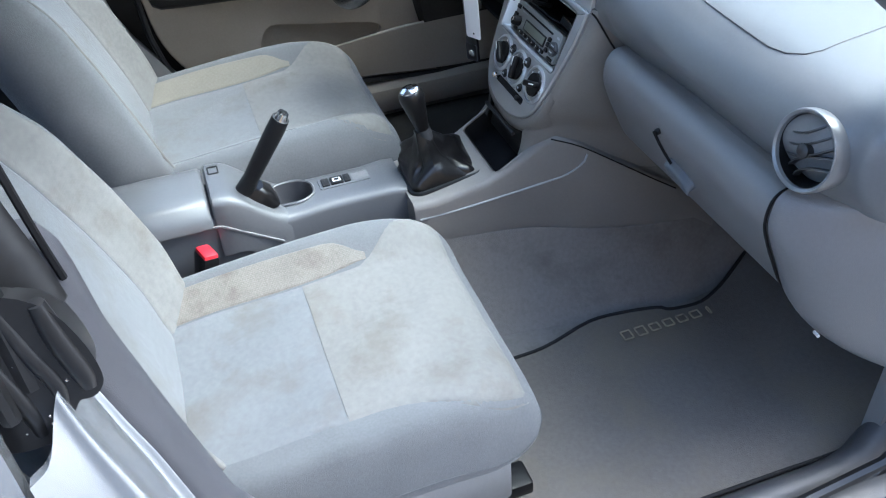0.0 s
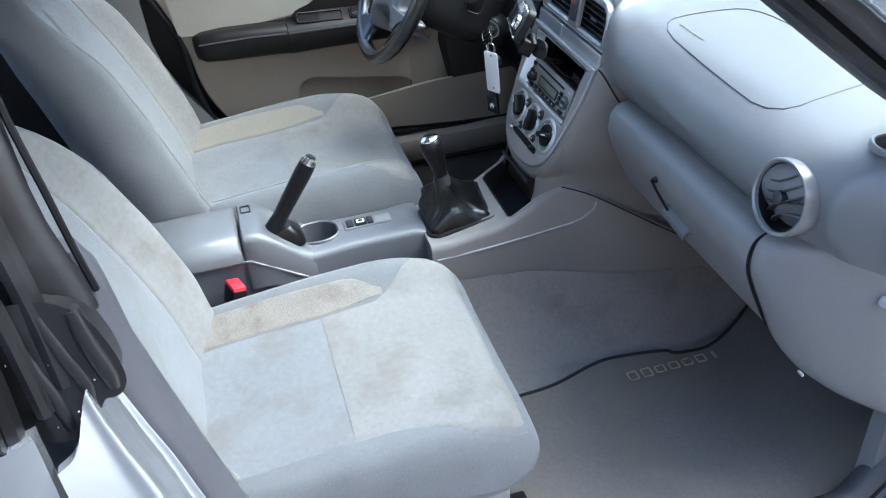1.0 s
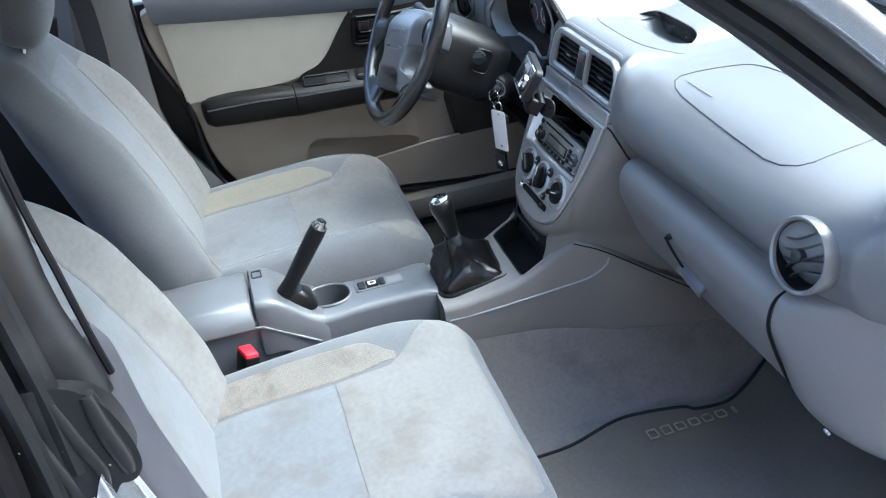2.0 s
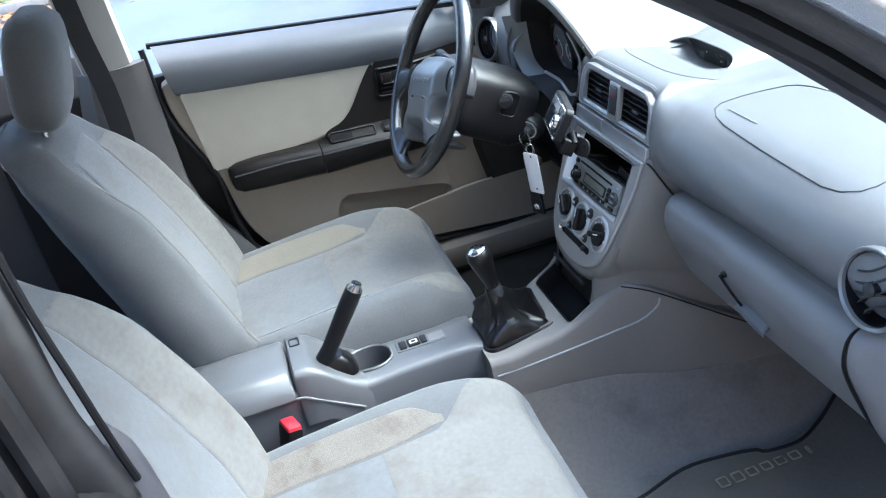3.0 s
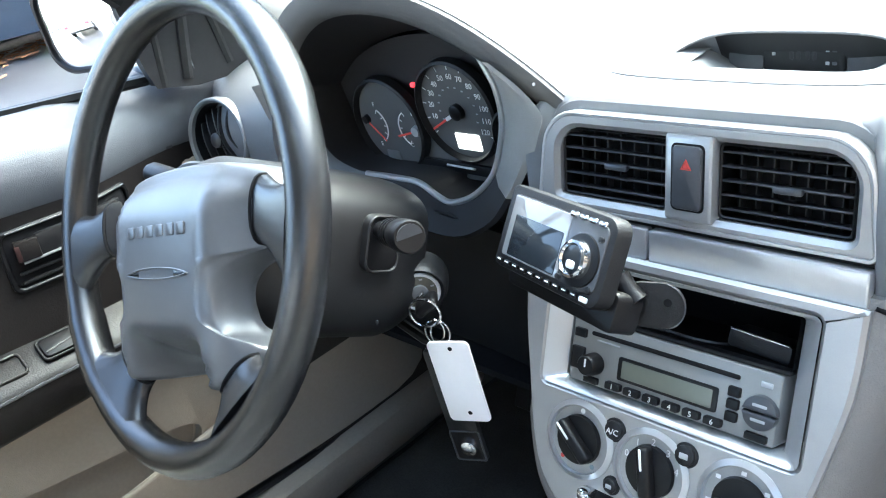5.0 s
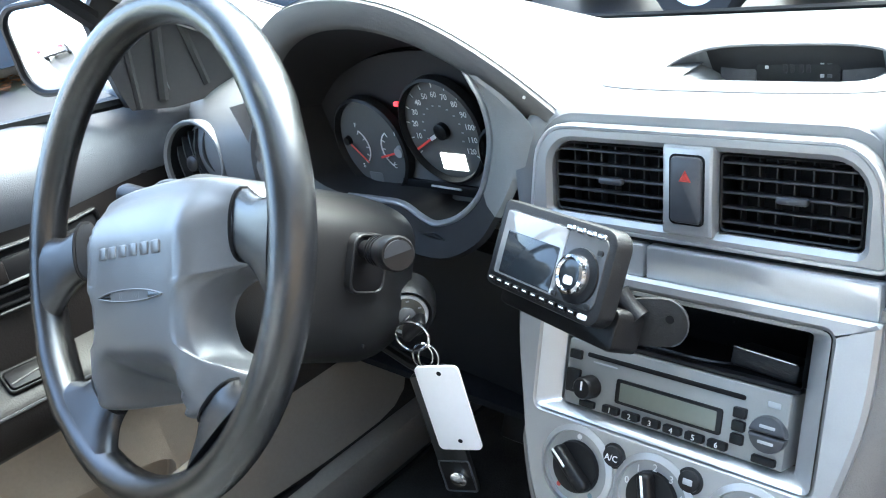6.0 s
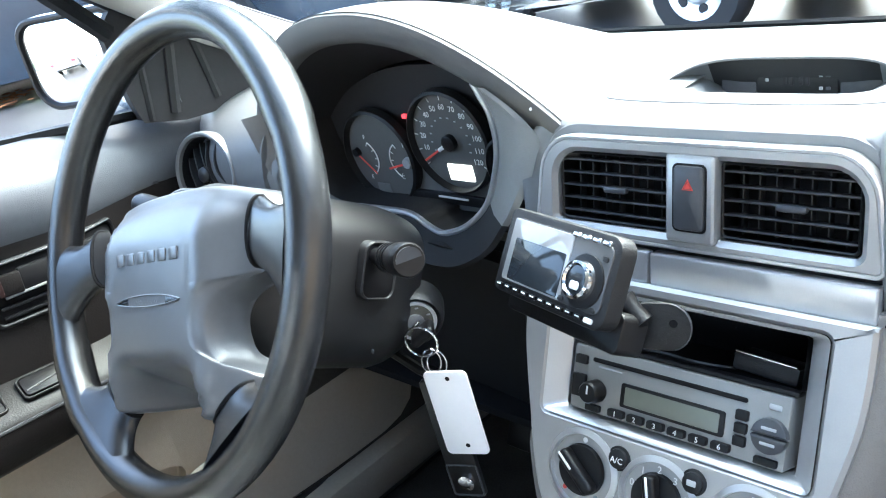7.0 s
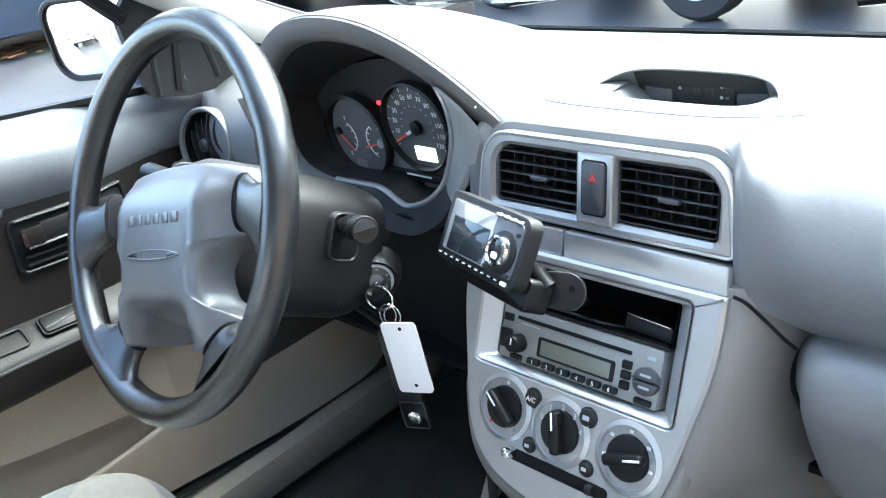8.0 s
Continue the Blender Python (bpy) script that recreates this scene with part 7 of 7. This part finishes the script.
pm, fmat = mat_thing(0.40, 1, "grey carpet floor mat with tan lettering and black edge")
for k in range(7):
    y = 0.978 + 0.029 * k
    p = Vector((0.333, y, 0.2755 + 0.05 * smooth(1.15, 1.36, y)))
    w = 0.020 if k not in (0, 1) else 0.024
    lp = rrect(w, 0.021 if k != 6 else 0.006, 0.003, 2)
    part("stitched_mark", rim(lp, inset(lp, 0.0028 if k != 6 else 0.002), basis(p, (1, 0, 0), (0, 1, 0)), -0.001, 0.0012, 0.0004), LETTERS, pm, "worn tan stitched mark")
dm, _ = mat_thing(-0.36, -1, "carpet floor mat under the pedals, darkened for shade")
ped = thing("pedals", (-0.3, 1.2, 0.4), "black rubber-faced pedals in the footwell", "pedals")
for x, z in ((-0.17, 0.36), (-0.30, 0.42), (-0.41, 0.42)):
    part("pedal", block(basis((x, 1.19, z), (1, 0, 0), (0, 0.5, 0.85)), 0.055 if x < -0.2 else 0.05, 0.06 if x < -0.2 else 0.13, 0.014, 0.004), BLACK, ped, "black rubber pedal")
    part("pedal_arm", tube([(x, 1.20, z + 0.02), (x, 1.28, z + 0.18), (x, 1.34, z + 0.34)], 0.008, 8), DEEPBLACK, ped)
# kick panel in the driver mat's colour, footwell shade included
bm = loft([[(-0.705, y0, z), (-0.668, y0 + 0.012, z), (-0.668, 1.34, z), (-0.705, 1.34, z)] for z, y0 in ((0.30, 0.97), (0.45, 0.93), (0.60, 0.905), (0.72, 0.925), (0.80, 0.97))])
tagged(part("driver_kick_panel", bm, SHADEDMAT), "carpeted kick panel beside the pedals, darkened for shade", "kick panel", kind=SHELL)
# tunnel carpet beside the console
def carpet_top(y):
    return 0.004 + (side_at(y, 0.42).x if 0.66 <= y <= 1.25 else 0.098 if y < 0.66 else 0.205)


for side in (1, -1):
    bm = sheet(lambda u, v, side=side: Vector((side * (carpet_top(0.55 + 0.85 * u) + (0.05 * v + 0.073 * v ** 3) * (1 - 0.55 * smooth(0.45, 0.9, u))), 0.55 + 0.85 * u, (0.430 - 0.05 * u) * (1 - v) + 0.236 * v)), 20, 12, 0.01, (0, 0, -1))
    tagged(part("tunnel_carpet", bm, CARPET), "charcoal carpet up the side of the tunnel", "carpet", kind=SHELL)
bm = sheet(lambda u, v: Vector((-0.74 + 1.48 * u, 1.28 + 0.29 * v, 0.248 + 0.39 * v ** 1.3)), 8, 6, 0.01)
tagged(part("toe_board", bm, CARPET), "charcoal carpet on the sloping toe board", "carpet", kind=SHELL)
bm = block(T(-0.715, 0.75, 0.325), 0.17, 1.1, 0.07, 0.015)
tagged(part("sill_trim", bm, SHADETAUPE), "sill trim below the driver door, taupe darkened for shade", "sill trim", kind=SHELL)

# ---- outside: wipers, bonnet, parked vehicles, building ----
bm = sheet(lambda u, v: Vector((-0.72 + 1.44 * u, 1.52 + 0.95 * v, 0.815 + 0.02 * math.sin(math.pi * u) - 0.25 * v)), 12, 10, 0.02)
tagged(part("bonnet", bm, PAINT), "silver bonnet beyond the windscreen", "bonnet", kind=SHELL)
bm = sheet(lambda u, v: Vector((-0.72 + 1.44 * u, 1.46 + 0.10 * v, 0.850 + 0.005 * v)), 12, 4, 0.02)
tagged(part("cowl_panel", bm, BLACK), "black cowl panel under the wipers", "cowl panel", kind=SHELL)
for x0, x1 in ((-0.55, -0.02), (0.02, 0.50)):
    wp = thing("wiper", (x0, 1.5, 0.93), "black windscreen wiper lying at the glass foot", "wiper")
    part("wiper_arm", tube([(x0, 1.53, 0.935), ((x0 + x1) / 2, 1.50, 0.965), (x1 - 0.05, 1.49, 0.965)], [0.009, 0.006, 0.004], 8), BLACK, wp)
    part("wiper_blade", tube([(x0 + 0.06, 1.49, 0.955), ((x0 + x1) / 2, 1.475, 0.963), (x1, 1.47, 0.958)], 0.006, 6), BLACK, wp)


def vehicle(name, label, x, y, yaw, L, H, W, paint, rise=0.55, cat="car", wr=0.33):
    """A parked car: a lofted body with sills, glasshouse, wheels with rims, lamps."""
    th = thing(name, (x, y, 0), label, cat, "parked vehicles")
    m = Matrix.Translation((x, y, 0)) @ pose(0, 0, 0, 0, 0, yaw)
    prof = [(-L / 2, 0.35, rise), (-L / 2 + 0.08, 0.25, rise + 0.12), (-L * 0.30, 0.22, rise + 0.28), (-L * 0.05, 0.22, rise + 0.34), (L * 0.25, 0.22, rise + 0.34), (L * 0.42, 0.24, rise + 0.30), (L / 2, 0.36, rise)]
    rings = []
    for px, zb, zt in prof:
        w = W / 2 * (0.86 if abs(px) > L * 0.48 else 1.0)
        rings.append([m @ Vector(q) for q in ((px, -w * 0.94, zb), (px, -w, (zb + zt) / 2), (px, -w * 0.95, zt - 0.03), (px, -w * 0.85, zt), (px, w * 0.85, zt), (px, w * 0.95, zt - 0.03), (px, w, (zb + zt) / 2), (px, w * 0.94, zb))])
    part("body", loft(rings), paint, th)
    zt = rise + 0.32
    rings = [[m @ Vector((px * s, py * s, z)) for px, py in ((-L * 0.24, -W * 0.44), (L * 0.36, -W * 0.44), (L * 0.36, W * 0.44), (-L * 0.24, W * 0.44))] for z, s in ((zt, 1.0), (zt + (H - zt) * 0.9, 0.80), (H, 0.72))]
    part("glasshouse", loft(rings[:2] + [rings[1]], cap=True), DARKGLASS, th, "dark windows")
    part("roof", loft([rings[1], rings[2]]), paint, th)
    for sx in (-L * 0.31, L * 0.31):
        for sy in (-1, 1):
            mw = m @ Matrix.Translation((sx, sy * (W / 2 - 0.08), wr)) @ pose(0, 0, 0, 90 if sy < 0 else -90, 0, 0)
            wh = part("wheel", lathe([(wr * r, h) for r, h in ((0.56, -0.10), (0.9, -0.10), (1.0, -0.06), (1.0, 0.06), (0.9, 0.095), (0.58, 0.095))], mw, 28, cap=False), TYRE, th, "black tyre")
            rm = part("rim", lathe([(wr * r, h) for r, h in ((0.59, 0.05), (0.575, 0.095), (0.50, 0.080), (0.30, 0.06), (0.22, 0.085), (0.003, 0.09))], mw, 28), SATIN, wh, "pale metal wheel")
            for k in range(5):
                a = 2 * math.pi * k / 5
                part("rim_hole", lathe([(0.030, -0.004), (0.028, 0.004), (0.004, 0.004)], mw @ T(wr * 0.38 * math.cos(a), wr * 0.38 * math.sin(a), 0.071), 12), TYRE, rm)
    for sy in (-1, 1):
        part("lamp", block(m @ T(-L / 2 + 0.07, sy * W * 0.36, rise + 0.05), 0.16, 0.34, 0.14, 0.05), CHROME, th, "clear headlamp")
        part("tail_lamp", block(m @ T(L / 2 - 0.06, sy * W * 0.38, rise + 0.05), 0.12, 0.26, 0.14, 0.04), RED, th, "red tail lamp")
    part("bumper", block(m @ T(-L / 2 + 0.03, 0, 0.46), 0.2, W * 0.9, 0.2, 0.06), CARGREY if paint is CARDARK else paint, th)
    return th


# outside of the car itself: wings, bumpers, underbody, wheels
own = thing("own_car_body", (0, 0.3, 0), "silver car body with wings, bumpers and wheels on asphalt", "car")
for s in (-1, 1):
    rings = []
    for y, zt, w in ((1.36, 0.82, 0.0), (1.7, 0.76, 0.02), (2.1, 0.70, 0.02), (2.4, 0.60, -0.04)):
        x = s * (0.80 + w)
        rings.append([(x - s * 0.09, y, zt), (x - s * 0.02, y, zt - 0.02), (x, y, zt - 0.10), (x, y, 0.28), (x - s * 0.09, y, 0.28)])
    part("front_wing", loft(rings), PAINT, own, "silver front wing")
    part("rear_quarter", block(T(s * 0.815, -1.15, 0.58), 0.05, 0.75, 0.58, 0.02), PAINT, own, "silver rear quarter")
    part("rocker", block(T(s * 0.815, 0.3, 0.245), 0.05, 2.3, 0.11, 0.02), PAINT, own, "silver rocker panel")
    for y in (1.80, -0.95):
        mw = Matrix.Translation((s * 0.76, y, 0.30)) @ pose(0, 0, 0, 0, 90 * s, 0)
        wh = part("wheel", lathe([(0.19, -0.09), (0.28, -0.09), (0.30, -0.06), (0.30, 0.06), (0.28, 0.09), (0.20, 0.09)], mw, 32, cap=False), TYRE, own, "black tyre")
        part("rim", lathe([(0.205, 0.05), (0.20, 0.088), (0.17, 0.08), (0.06, 0.06), (0.001, 0.07)], mw, 28), SATIN, wh, "silver wheel rim")
part("front_bumper", block(T(0, 2.46, 0.42), 1.56, 0.16, 0.34, 0.06), PAINT, own, "silver front bumper")
part("rear_body", block(T(0, -1.50, 0.62), 1.58, 0.45, 0.66, 0.08), PAINT, own, "silver boot and rear bumper")
part("underbody", block(T(0, 0.45, 0.205), 1.50, 3.9, 0.05, 0.01), DEEPBLACK, own, "dark underbody")

vehicle("parked_car", "dark blue car parked in front, seen through the windscreen", -0.75, 5.80, 0, 4.6, 1.5, 1.8, CARDARK, 0.6, wr=0.29)
vehicle("parked_car", "dark grey car parked ahead beyond the windscreen", -5.4, 5.9, 6, 4.6, 1.5, 1.8, CARDARK, 0.6)
vehicle("parked_truck", "dark pickup truck parked beyond the kerb", -8.6, 4.6, 60, 5.2, 1.85, 1.95, CARDARK, 0.8, cat="truck")
vehicle("parked_car", "grey car parked far across the asphalt", -3.4, -6.5, 80, 4.5, 1.45, 1.75, CARGREY, 0.55)
vehicle("parked_car", "grey car parked along the verge", -9.0, 9.8, 60, 4.4, 1.45, 1.75, CARGREY, 0.55)

bld = thing("building", (-10, -26, 0), "pale plain building far across the car park", "building")
part("wall", block(T(-10, -26, 3.0), 40, 6, 6.0, 0.05), WALLWHITE, bld)
for k in range(8):
    part("window", block(T(-26 + 4.4 * k, -22.98, 2.6), 1.6, 0.1, 1.3, 0.02), WINDOWBLUE, bld, "bluish window pane")
bld = thing("building", (-34, 22, 0), "pale building beyond the verge", "building")
part("wall", block(T(-34, 22, 3.0), 6, 40, 6.0, 0.05), WALLWHITE, bld)
for k in range(8):
    part("window", block(T(-30.98, 5 + 4.4 * k, 2.6), 0.1, 1.6, 1.3, 0.02), WINDOWBLUE, bld, "bluish window pane")

# added wall, out of view: cuts the side sky and bounces warm light inside
bld = thing("building", (7.5, -5, 0), "added plain brown wall, unseen, that blocks sky and bounces warm light", "building")
part("wall", block(T(7.5, -5, 2.1), 3.0, 24, 4.2, 0.05), BOUNCEWALL, bld)

# fallen leaves along the kerb
rng = random.Random(5)
verts, faces = [], []
for k in range(2600):
    x, y = -8.9 + rng.gauss(0, 0.35), -3 + 14 * rng.random()
    z = 0.012 + (0.10 if x < -9.25 else 0) + 0.012 * rng.random()
    a, s = rng.random() * 6.283, 0.03 + 0.035 * rng.random()
    q = [(math.cos(a), math.sin(a)), (-math.sin(a) * 0.6, math.cos(a) * 0.6), (-math.cos(a), -math.sin(a)), (math.sin(a) * 0.6, -math.cos(a) * 0.6)]
    n0 = len(verts)
    verts += [(x + s * u, y + s * v, z + 0.02 * rng.random()) for u, v in q]
    faces.append((n0, n0 + 1, n0 + 2, n0 + 3))
me = bpy.data.meshes.new("fallen_leaves")
me.from_pydata(verts, [], faces)
me.materials.append(LEAFLITTER)
tagged(new("fallen_leaves", me), "orange-brown fallen leaves along the kerb", "leaves", kind="stuff")
